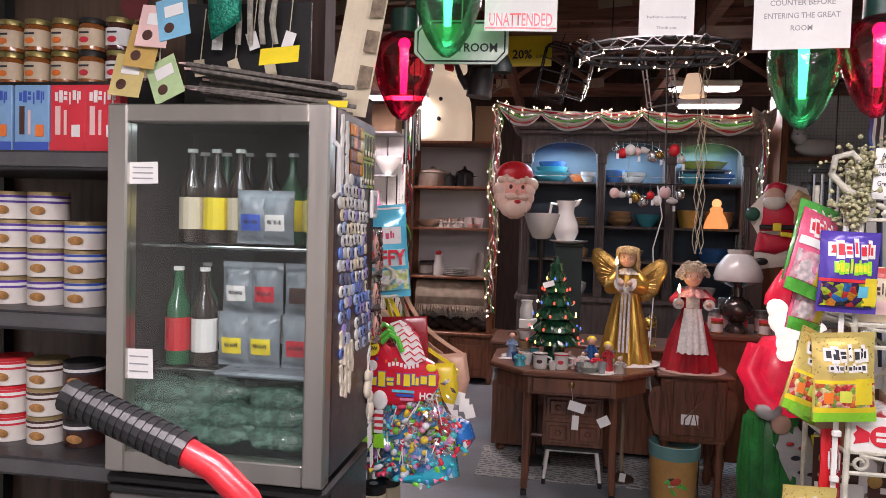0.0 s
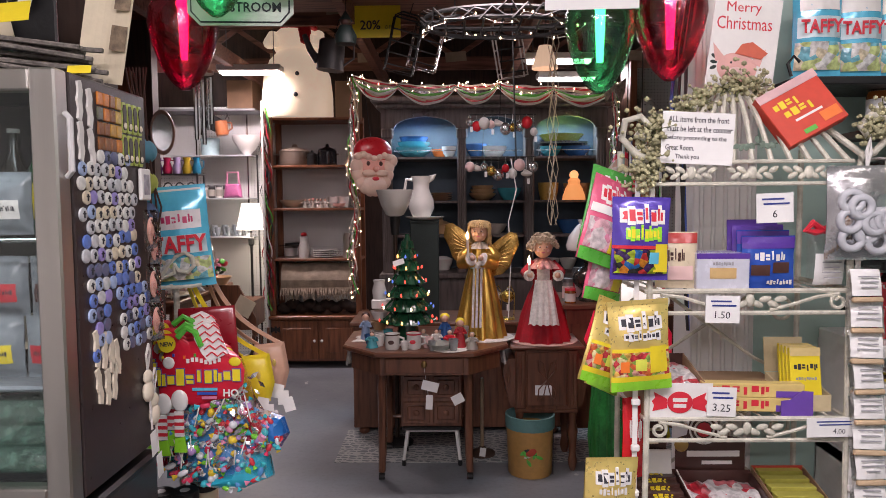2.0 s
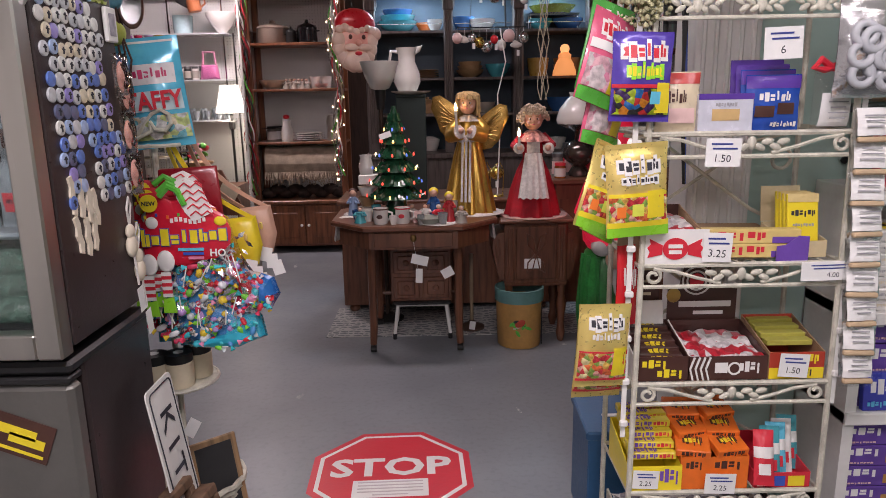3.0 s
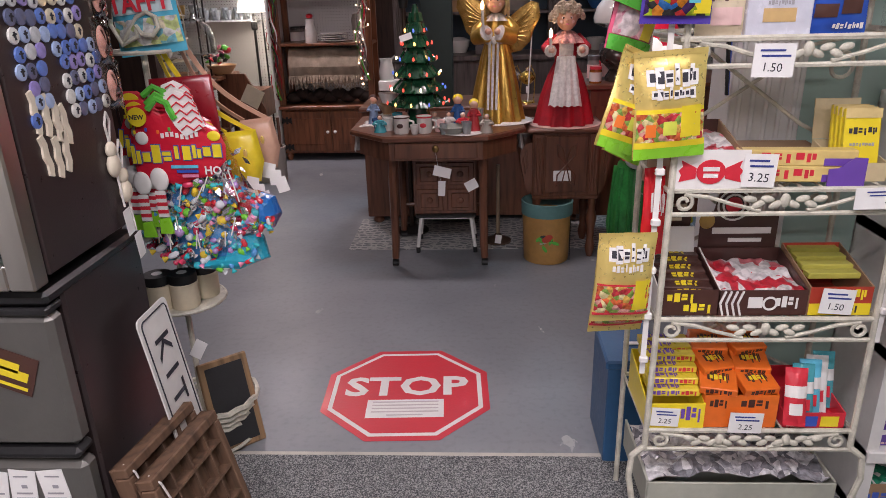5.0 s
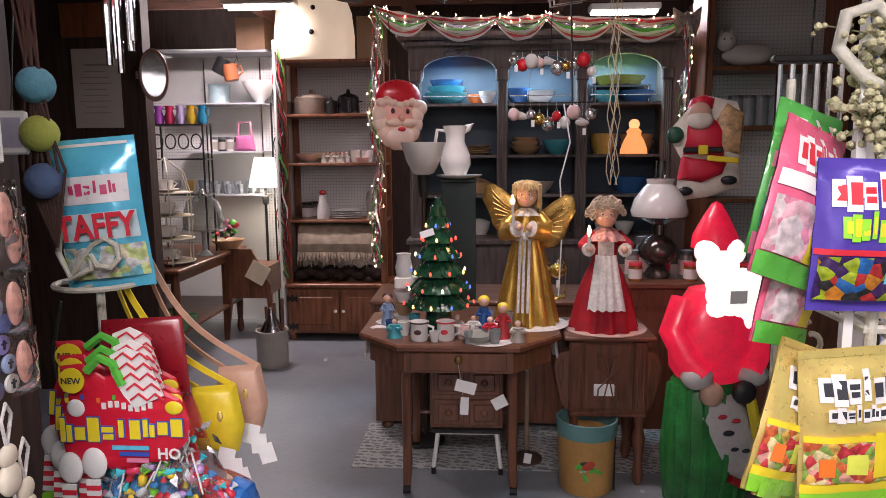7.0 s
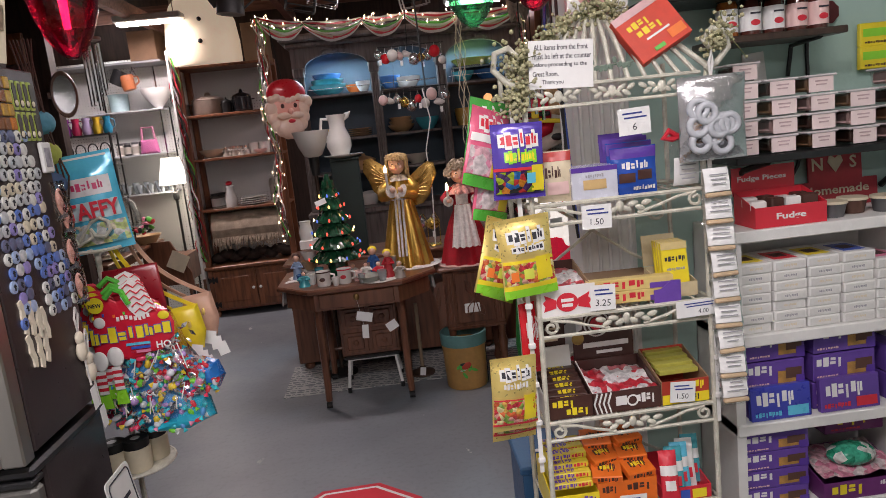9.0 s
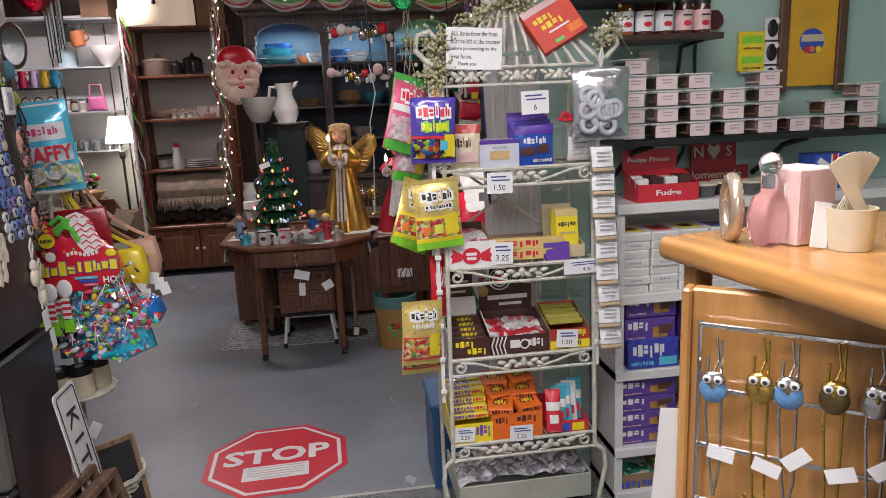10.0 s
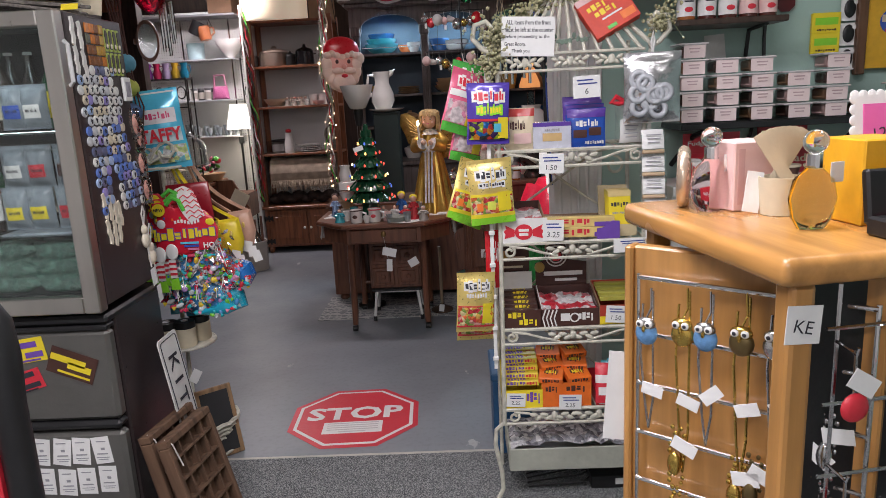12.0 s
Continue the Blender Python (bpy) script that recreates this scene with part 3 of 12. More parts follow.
def carton(name, w, d, h, body, prints, label, category, loc, rz=0.0, group="", rx=0.0, ry=0.0):
    """A closed box standing on z = 0, front at y = -d / 2; prints: (face, x0, z0, x1, z1, material, part name) in shares of the face."""
    t = thing(name, loc, label, category, rz, group, "", rx, ry)
    part("carton", box((0, 0, h / 2), (w, d, h), min(0.002, h * 0.1)), body, t)
    for i, (face, p0, q0, p1, q1, m, nm) in enumerate(prints):
        o = 0.0007 + 0.0003 * min(i, 9)
        bm = bmesh.new()
        for a0, b0, a1, b1 in logo_cells(p0, q0, p1, q1, nm):
            if face == "front":
                box((w * ((a0 + a1) / 2 - 0.5), -d / 2 - o, h * (b0 + b1) / 2), (w * (a1 - a0), 0.0006, h * (b1 - b0)), bm=bm)
            elif face == "top":
                box((w * ((a0 + a1) / 2 - 0.5), d * ((b0 + b1) / 2 - 0.5), h + o), (w * (a1 - a0), d * (b1 - b0), 0.0006), bm=bm)
            else:
                box((-w / 2 - o, d * ((a0 + a1) / 2 - 0.5), h * (b0 + b1) / 2), (0.0006, d * (a1 - a0), h * (b1 - b0)), bm=bm)
        part(nm, bm, m, t)
    return t


def tray_box(name, w, d, h, body, fill, label, loc, prints=(), rz=0.0, flap=0.0, fill_h=0.8, inner=None):
    """An open counter box with a low front, contents inside and perhaps a raised back flap."""
    t = thing(name, loc, label, "box", rz)
    k = 0.003
    part("front", box((0, -d / 2, h * 0.4), (w, k, h * 0.8)), body, t)
    part("back", box((0, d / 2, h * 0.65), (w, k, h * 1.3)), body, t)
    for s in (-1, 1):
        part("side", prism([(-d / 2, 0), (d / 2, 0), (d / 2, h * 1.3), (-d / 2, h * 0.8)], k, m=pose(s * w / 2 - k / 2, 0, 0, 0, 0, 90) @ pose(0, -k, 0)), inner or body, t)
    part("bottom", box((0, 0, 0.002), (w, d, 0.003)), body, t)
    if flap:
        part("flap", box((0, d / 2 + 0.012, h * 1.3 + flap / 2), (w, k, flap), m=pose(0, 0, 0, -8, 0, 0)), body, t)
    if fill:
        r3 = random.Random(len(label))
        bm = sheet(lambda u, v: Vector(((u - 0.5) * (w - 0.008), (v - 0.5) * (d - 0.008), h * fill_h * (0.85 + 0.25 * v) + r3.uniform(-0.006, 0.006))), 14, 8)
        part("contents", bm, fill, t, smooth=30)
    for i, (p0, q0, p1, q1, m, nm) in enumerate(prints):
        bm = bmesh.new()
        for a0, b0, a1, b1 in logo_cells(p0, q0, p1, q1, nm):
            box((w * ((a0 + a1) / 2 - 0.5), -d / 2 - 0.002 - 0.0006 * i, h * 0.8 * (b0 + b1) / 2), (w * (a1 - a0), 0.0006, h * 0.8 * (b1 - b0)), bm=bm)
        part(nm, bm, m, t)
    return t

# ---- the setting ----
def setting(name, bm, material, label, smooth=None):
    return tagged(part(name, bm, material, None, label, smooth), "", name.split("_")[0], "", "structure")


SEAM = 2.46
setting("floor_hall", slab(-3.4, SEAM, -0.1, 4.6, 7.5, 0.0), FLOOR, "grey painted concrete floor with chipped white specks")
setting("floor_shop", slab(-1.9, -2.4, -0.1, 3.8, SEAM - 0.004, 0.006), CARPET, "dark grey speckled low-pile carpet")
setting("trim_threshold", slab(-0.4, SEAM - 0.006, 0.0, 1.5, SEAM + 0.012, 0.007, 0.002), M("worn_pale_strip", (0.5, 0.48, 0.42), 0.6), "thin worn strip along the carpet edge")
setting("wall_shop_back", slab(-1.9, -2.5, 0, 3.8, -2.4, 2.6), WHITE, "plain white shop wall")
setting("wall_shop_left", slab(-2.0, -2.4, 0, -1.9, 2.46, 2.6), WHITE, "plain white shop wall")
setting("wall_shop_right", slab(3.8, -2.4, 0, 3.9, 2.46, 2.6), GREENWALL, "pale green painted shop wall")
setting("ceiling_shop", slab(-2.0, -2.5, 2.6, 3.9, 2.46, 2.7), WHITE, "plain white shop ceiling")
setting("wall_divide_left", slab(-3.4, 2.47, 0, -0.06, 2.57, 3.3), DARKWALL, "dark brown panelled dividing wall")
setting("wall_divide_right", slab(1.815, 2.47, 0, 4.6, 2.57, 3.3), GREENWALL, "pale green painted dividing wall")
setting("wall_header", slab(-0.06, 2.47, 2.32, 1.815, 2.57, 3.3), DARKWALL, "dark brown board over the opening")
jamb = setting("door_jamb", slab(1.632, 2.46, 0, 1.813, 2.62, 2.32, 0.004), WHITE, "white beaded board door jamb")
for i in range(5):
    part("bead", rod((1.655 + i * 0.034, 2.458, 0.01), (1.655 + i * 0.034, 2.458, 2.31), 0.007, 6), WHITE, jamb)
setting("wall_hall_left", slab(-3.5, 2.57, 0, -3.4, 7.5, 3.3), DARKWALL, "dark brown wall of the large room")
setting("wall_hall_right", slab(4.6, 2.57, 0, 4.7, 7.5, 3.3), DARKWALL, "dark brown wall of the large room")
setting("wall_hall_back", slab(-3.4, 7.5, 0, 4.6, 7.6, 3.3), DARKWALL, "dark brown back wall of the large room")
setting("wall_partition", slab(-3.4, 5.34, 0, -1.14, 5.44, 2.75), DARKWALL, "dark brown partition with a post")
setting("ceiling_hall", slab(-3.5, 2.47, 3.3, 4.7, 7.6, 3.4), ROUGHWOOD, "brown boarded ceiling between dark trusses")
for i, y in enumerate((3.1, 3.9, 4.7, 5.5, 7.2)):
    bm = slab(-3.4, y - 0.02, 2.74, 4.6, y + 0.02, 2.86)
    slab(-3.4, y - 0.02, 3.14, 4.6, y + 0.02, 3.26, bm=bm)
    x = -3.2
    while x < 4.3:
        tube([(x, y, 2.86), (x + 0.42, y, 3.14)], 0.03, 4, bm)
        tube([(x + 0.42, y, 3.14), (x + 0.84, y, 2.86)], 0.03, 4, bm)
        x += 0.84
    tr = setting("trim_truss", bm, ROUGHWOOD, "brown wooden roof truss")
    gus = M("pale_plywood", (0.42, 0.33, 0.24), 0.7) if i == 0 else gus
    for k in range(9):
        part("gusset", box((-3.2 + k * 0.84 + 0.0, y - 0.024, 2.86), (0.2, 0.006, 0.09), m=pose(0, 0, 0, 0, rng.uniform(-12, 12), 0)), gus, tr)
setting("trim_batten", slab(-1.0, 4.84, 2.737, 4.0, 5.14, 2.757), ROUGHWOOD, "brown board laid across the beams")
# sparse wooden purlins across the trusses
for x in (-2.2, -0.9, 0.3, 1.5, 2.7, 3.9):
    setting("trim_purlin", slab(x - 0.03, 2.6, 2.62, x + 0.03, 7.45, 2.735), ROUGHWOOD, "brown wooden beam under the trusses")


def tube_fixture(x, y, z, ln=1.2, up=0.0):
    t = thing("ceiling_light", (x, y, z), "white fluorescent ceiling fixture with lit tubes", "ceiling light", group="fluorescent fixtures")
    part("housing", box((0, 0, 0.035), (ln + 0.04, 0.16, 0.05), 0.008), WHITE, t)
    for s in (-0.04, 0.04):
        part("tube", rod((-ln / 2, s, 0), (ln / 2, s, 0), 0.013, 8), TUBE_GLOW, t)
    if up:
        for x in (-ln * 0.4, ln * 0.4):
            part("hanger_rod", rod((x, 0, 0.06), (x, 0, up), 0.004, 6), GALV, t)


for p in ((1.80, 6.05, 2.58), (2.0, 6.85, 2.58), (-0.75, 6.4, 2.58)):
    tube_fixture(*p, 0.5, 0.72)
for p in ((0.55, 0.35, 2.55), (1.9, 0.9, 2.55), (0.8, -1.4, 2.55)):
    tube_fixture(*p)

# white pegboard wall behind the glass shelves
setting("wall_pegboard", slab(-2.6, 7.28, 0, -0.69, 7.32, 2.42), PEG, "white pegboard wall lit by lamps")
setting("wall_pegboard_side", slab(-0.70, 6.5, 0, -0.685, 7.28, 2.36), WHITE, "white painted side panel")
# stop sign on the floor
stop = thing("floor_sign", (0.735, 2.832, 0.0005), "red octagonal stop sticker with white border on the floor", "sign", 2.0, kind="")
oct_ = lambda r: [(r * math.cos(math.radians(22.5 + 45 * i)) / math.cos(math.radians(22.5)), r * math.sin(math.radians(22.5 + 45 * i)) / math.cos(math.radians(22.5))) for i in range(8)]
flat = pose(0, 0, 0, -90, 0, 0)
lay = lambda z: pose(0, 0, z, -90, 0, 0) @ Matrix.Diagonal((1, 1, -1, 1))
part("backing", prism(oct_(0.296), 0.001, m=lay(0.0012)), REDP, stop)
part("border", prism(oct_(0.272), 0.0006, m=lay(0.0022)), WHITEP, stop)
part("field", prism(oct_(0.256), 0.0006, m=lay(0.0032)), REDP, stop)
part("lettering", words("STOP", 0.13, 0.45, bold=0.032, m=pose(0, 0.03, 0.0042, -90, 0, 0)), WHITEP, stop, "white block letters STOP")
part("note", box((0.0, -0.115, 0.0036), (0.27, 0.11, 0.0006)), WHITEP, stop, "white note with small print")
part("note_print", bars([(0, 0.04 - i * 0.02, 0.25 * (0.5 if i == 4 else 0.93), 0.006) for i in range(5)], pose(0, -0.115, 0.0046, -90, 0, 0)), M("pale_print", (0.55, 0.5, 0.5), 0.7, var=0.0, bump=0), stop)

# ---- the large room: furniture ----
def shelf_unit():
    t = thing("display_shelf", (-0.28, 6.55, 0), "red-brown pine shelf unit with pegboard back and two-door base", "shelf")
    L, R = -0.39, 0.40
    part("base_body", slab(L, 0.02, 0.06, R + 0.03, 0.40, 0.44), PINE, t)
    part("counter", slab(L - 0.015, -0.01, 0.44, R + 0.04, 0.41, 0.47, 0.006), PINE, t)
    for x in (L + 0.03, R):
        for y in (0.05, 0.36):
            part("foot", lathe([(0.022, 0.06), (0.03, 0.04), (0.02, 0.0), (0, 0)], 12, (x, y, 0)), PINE, t)
    for x0, x1, kx, hx in ((L + 0.045, 0.03, 0.002, L + 0.055), (0.04, R - 0.005, 0.066, None)):
        d = part("door", slab(x0, 0.0, 0.08, x1, 0.02, 0.425, 0.004), PINE, t)
        part("panel", slab(x0 + 0.06, -0.006, 0.14, x1 - 0.06, 0.0, 0.365, 0.005), PINE, d)
        part("knob", ball((kx, -0.015, 0.25), 0.014), PORCELAIN, d, "white porcelain knob", 40)
        if hx:
            for z in (0.12, 0.35):
                bm = prism([(-0.045, -0.03), (-0.01, -0.012), (-0.01, -0.03), (0.01, -0.03), (0.01, -0.012), (0.04, -0.03), (0.04, 0.03), (0.01, 0.012), (0.01, 0.03), (-0.01, 0.03), (-0.01, 0.012), (-0.045, 0.03)], 0.003, m=pose(hx - 0.01, -0.004, z))
                part("hinge", bm, IRON, d, "black iron butterfly hinge")
    for x in (L - 0.01, R - 0.03):
        part("post", slab(x, 0.03, 0.47, x + 0.05, 0.08, 2.26, 0.004), PINE, t)
        part("post", slab(x, 0.36, 0.47, x + 0.05, 0.40, 2.26, 0.004), PINE, t)
    part("back_panel", slab(L, 0.40, 0.47, R, 0.41, 2.24), PEG, t, "white pegboard back")
    for z in (0.98, 1.43, 1.81, 2.225):
        part("shelf", slab(L + 0.005, 0.04, z - 0.022, R + 0.015, 0.40, z, 0.003), PINE, t)
    return t


shelf_unit()


def hutch():
    t = thing("hutch", (0.40, 5.9, 0), "large grey-stained wooden hutch with arches and fluted columns", "cabinet")
    W = 1.76
    part("base", slab(0.0, -0.05, 0.0, W, 0.42, 0.88, 0.004), GREYWOOD, t)
    part("counter", slab(-0.02, -0.08, 0.88, W + 0.02, 0.42, 0.92, 0.008), GREYWOOD, t)
    part("back_panel", slab(0, 0.38, 0.92, W, 0.40, 2.3), M("blue_grey_back", (0.05, 0.08, 0.11), 0.6), t, "dark blue-grey back board")
    for x in (0.0, W - 0.03):
        part("side", slab(x, 0.03, 0.92, x + 0.03, 0.38, 2.2), GREYWOOD, t)
    bays = ((0.10, 0.585), (0.68, 1.10), (1.21, 1.67))
    # a fascia with three arches cut into it
    for a, b in bays:
        bm = bmesh.new()
        c, r = (a + b) / 2, (b - a) / 2
        top = [(c + r * math.cos(math.pi * k / 16), 2.04 + 0.10 * math.sin(math.pi * k / 16)) for k in range(17)]
        for (x0, z0), (x1, z1) in zip(top, top[1:]):
            prism([(x0, z0), (x1, z1), (x1, 2.2), (x0, 2.2)], 0.03, bm)
        bmesh.ops.remove_doubles(bm, verts=bm.verts, dist=0.0004)
        part("arch", bm, GREYWOOD, t)
    for x0, x1 in ((0.0, 0.10), (0.585, 0.68), (1.10, 1.21), (1.67, W)):
        part("frieze_block", prism([(x0, 2.0), (x1, 2.0), (x1, 2.2), (x0, 2.2)], 0.031), GREYWOOD, t)
    for x0, x1 in ((0.005, 0.095), (0.585, 0.675), (1.11, 1.205), (1.67, 1.755)):
        col = part("column", slab(x0 + 0.01, -0.005, 0.92, x1 - 0.01, 0.035, 2.03, 0.003), GREYWOOD, t)
        for k in range(4):
            x = x0 + 0.022 + k * (x1 - x0 - 0.044) / 3
            part("flute", rod((x, -0.008, 1.0), (x, -0.008, 1.96), 0.007, 6), GREYWOOD, col)
        part("capital", slab(x0, -0.02, 1.97, x1, 0.03, 2.05, 0.01), GREYWOOD, col)
    part("cornice", slab(-0.03, -0.06, 2.2, W + 0.03, 0.42, 2.235, 0.01), GREYWOOD, t)
    part("crown", slab(-0.07, -0.10, 2.235, W + 0.07, 0.42, 2.29, 0.015), GREYWOOD, t)
    for x in (0.34, 0.89, 1.44):
        bm = bmesh.new()
        for s in (-1, 1):
            tube([(x, -0.005, 2.17), (x + s * 0.05, -0.012, 2.18), (x + s * 0.10, -0.005, 2.16), (x + s * 0.085, -0.005, 2.145)], 0.008, 6, bm)
        ball((x, -0.006, 2.165), 0.016, bm=bm, u=8, v=6)
        part("carving", bm, GREYWOOD, t)
    for a, b in bays:
        for z in (1.83, 1.485, 1.215):
            part("shelf", slab(a - 0.09, 0.02, z - 0.018, b + 0.09, 0.38, z), GREYWOOD, t)
    for x in (0.63, 1.155):
        part("divider", slab(x - 0.01, 0.04, 0.92, x + 0.01, 0.38, 2.2), GREYWOOD, t)
    for a, b in bays:
        part("wire_rail", rod((a, 0.0, 1.875), (b, 0.0, 1.875), 0.003, 6), CHROME, t)
    return t


hutch()


def bowl(r, h, material, label, loc, group="bowls in the hutch", foot=0.5, category="bowl"):
    if len(label.split()) < 5:
        label += " on the shelf"
    w = 0.006
    pr = [(r * foot, 0), (r * foot, 0.006), (r * (foot + 1) / 2, h * 0.35), (r * 0.97, h * 0.8), (r, h), (r - w, h), (r * 0.92, h * 0.8), (r * (foot + 1) / 2 - w, h * 0.4), (r * foot * 0.8, 0.012), (0, 0.01)]
    pr = [(0, 0)] + pr
    return solo("bowl", lathe(pr, 28), material, label, category, loc, group=group, smooth=50)


def hutch_goods():
    y = 6.12
    # first bay
    for i, (r, m) in enumerate(((0.15, TEALBOWL), (0.135, TEALBOWL), (0.12, BLUEBOWL))):
        bowl(r, 0.085, m, "stacked turquoise glazed mixing bowl", (0.645, y, 1.83 + i * 0.042))
    bowl(0.075, 0.07, ORANGE, "small orange enamel bowl", (0.86, y, 1.83))
    bowl(0.06, 0.085, PORCELAIN, "white cup with red pattern", (0.93, y - 0.1, 1.83))
    bowl(0.09, 0.08, YELLOWBOWL, "mustard glazed bowl", (0.60, y, 1.486))
    for i in range(4):
        solo("plate", lathe([(0, 0), (0.05, 0), (0.095, 0.012), (0.095, 0.016), (0.05, 0.005), (0, 0.005)], 24), STONEWARE, "brown stoneware plate in a stack", "plate", (0.86, y, 1.486 + i * 0.016), group="plates in the hutch", smooth=40)
    solo("casserole_dish", lathe([(0, 0), (0.08, 0), (0.1, 0.06), (0.1, 0.075), (0.05, 0.1), (0.015, 0.11), (0.015, 0.125), (0, 0.128)], 24), STONEWARE, "brown covered casserole dish", "dish", (0.86, y, 1.216), smooth=40)
    solo("casserole_dish", lathe([(0, 0), (0.06, 0), (0.08, 0.05), (0.085, 0.09), (0.04, 0.11), (0, 0.115)], 24), PORCELAIN, "small white covered tureen", "dish", (0.87, y, 0.921), smooth=40)
    # middle bay
    bowl(0.11, 0.09, PORCELAIN, "white glass bowl", (1.29, y, 1.83))
    bowl(0.09, 0.11, BLUEBOWL, "deep blue glazed bowl", (1.15, y, 1.83))
    bowl(0.10, 0.10, TEALBOWL, "turquoise glazed bowl", (1.42, y, 1.486))
    for i in range(3):
        bowl(0.11 - i * 0.01, 0.06, STONEWARE, "brown stoneware bowl in a stack", (1.2, y, 1.486 + i * 0.03))
    bowl(0.10, 0.08, GREYSTONE, "grey stoneware bowl", (1.3, y, 1.216))
    # last bay
    solo("serving_dish", lathe([(0, 0), (0.13, 0), (0.175, 0.05), (0.18, 0.055), (0.17, 0.055), (0.125, 0.01), (0, 0.01)], 30), GREENBOWL, "long olive green serving dish", "dish", (1.84, y, 1.955), smooth=40)
    part("dish_rack", slab(1.66, y - 0.06, 1.94, 2.04, y + 0.1, 1.953), CHROME, None, "thin chrome dish rack")
    rk = bpy.data.objects["dish_rack"]
    for x in (1.67, 2.03):
        part("leg", rod((x, y - 0.05, 1.831), (x, y - 0.05, 1.945), 0.004, 6), CHROME, rk)
        part("leg", rod((x, y + 0.09, 1.831), (x, y + 0.09, 1.945), 0.004, 6), CHROME, rk)
    tagged(rk, "thin chrome dish rack", "rack")
    bowl(0.09, 0.085, TEALBOWL, "turquoise glazed bowl", (1.75, y - 0.02, 1.831))
    bowl(0.12, 0.085, BLUEBOWL, "deep blue glazed bowl", (1.96, y, 1.831))
    bowl(0.085, 0.14, YELLOWBOWL, "mustard yellow crock bowl", (1.735, y, 1.486), foot=0.75)
    for i in range(2):
        bowl(0.115, 0.09, STONEWARE, "brown stoneware bowl in a stack", (1.97, y, 1.486 + i * 0.045), foot=0.7)
    bowl(0.13, 0.11, BLUEBOWL, "dark blue bowl with pale leaf band", (1.93, y, 1.216), foot=0.6)
    bowl(0.07, 0.09, PORCELAIN, "white coffee cup", (1.9, y, 0.921))
    bowl(0.07, 0.09, PORCELAIN, "white coffee cup", (1.76, y, 0.921))
    # glowing bell-shaped figure
    g = thing("night_light", (1.91, 5.93, 1.486), "glowing cream bell-shaped angel night light", "lamp")
    part("body", lathe([(0, 0), (0.09, 0), (0.088, 0.03), (0.066, 0.09), (0.045, 0.125), (0.05, 0.15), (0.03, 0.17)], 20), glow("night_light_glow", (0.9, 0.36, 0.12), 0.8), g, smooth=40)
    part("head", ball((0, 0, 0.195), 0.036), glow("night_light_head", (1.0, 0.5, 0.2), 1.0), g, smooth=60)


hutch_goods()


def lamp_table():
    t = thing("lamp_table", (0.80, 4.27, 0), "dark walnut table with clipped corners, drawer and castors", "table")
    out = [(-0.25, -0.37), (0.25, -0.37), (0.44, -0.17), (0.44, 0.22), (0.25, 0.38), (-0.25, 0.38), (-0.44, 0.22), (-0.44, -0.17)]
    def ring(k, z):
        return [(x * k, y * k, z) for x, y in out]
    bm = bmesh.new()
    levels = [ring(0.97, 0.69), ring(1.0, 0.697), ring(1.0, 0.712), ring(0.985, 0.72)]
    vs = [[bm.verts.new(p) for p in lv] for lv in levels]
    for a, b in zip(vs, vs[1:]):
        for i in range(8):
            bm.faces.new((a[i], a[(i + 1) % 8], b[(i + 1) % 8], b[i]))
    bm.faces.new(vs[-1])
    bm.faces.new(vs[0][::-1])
    part("tabletop", bm, WALNUT_H, t)
    ap = bmesh.new()
    va = [[ap.verts.new((x * 0.9, y * 0.9, z)) for x, y in out] for z in (0.595, 0.69)]
    for i in range(8):
        ap.faces.new((va[0][i], va[0][(i + 1) % 8], va[1][(i + 1) % 8], va[1][i]))
    ap.faces.new(va[0][::-1])
    part("apron", ap, WALNUT, t)
    d = part("drawer", slab(-0.20, -0.345, 0.605, 0.20, -0.332, 0.682, 0.004), WALNUT, t)
    part("drop_pull", ball((0, -0.352, 0.655), 0.016, (1, 0.5, 1.2)), M("aged_brass", (0.25, 0.16, 0.06), 0.4, 0.9), d, "aged brass drop pull", 40)
    for sx in (-1, 1):
        for y in (-0.21, 0.25):
            x = 0.23 * sx
            leg = part("leg", tube([(x * 0.97, y, 0.6), (x, y, 0.5), (x, y, 0.14), (x * 1.02, y, 0.045)], 0.026, 8, taper=lambda u: 1.0 - 0.3 * u), WALNUT, t)
            part("castor", lathe([(0, -0.016), (0.018, -0.016), (0.018, 0.016), (0, 0.016)], 12, (x * 1.02, y, 0.02), m=pose(0, 0, 0, 0, 90, 0)), IRON, leg)
    part("stretcher", rod((-0.22, 0.25, 0.2), (0.22, 0.25, 0.2), 0.012), WALNUT, t)
    price_tag(t, 0.03, -0.36, 0.545, 0.085, 0.05, 14)
    price_tag(t, 0.025, -0.35, 0.46, 0.035, 0.075, 3)
    price_tag(t, 0.17, -0.33, 0.47, 0.06, 0.05, -28)
    part("tag_string", rod((0.0, -0.356, 0.64), (0.02, -0.358, 0.5), 0.001, 4), PAPER, t)
    return t


lamp_table()


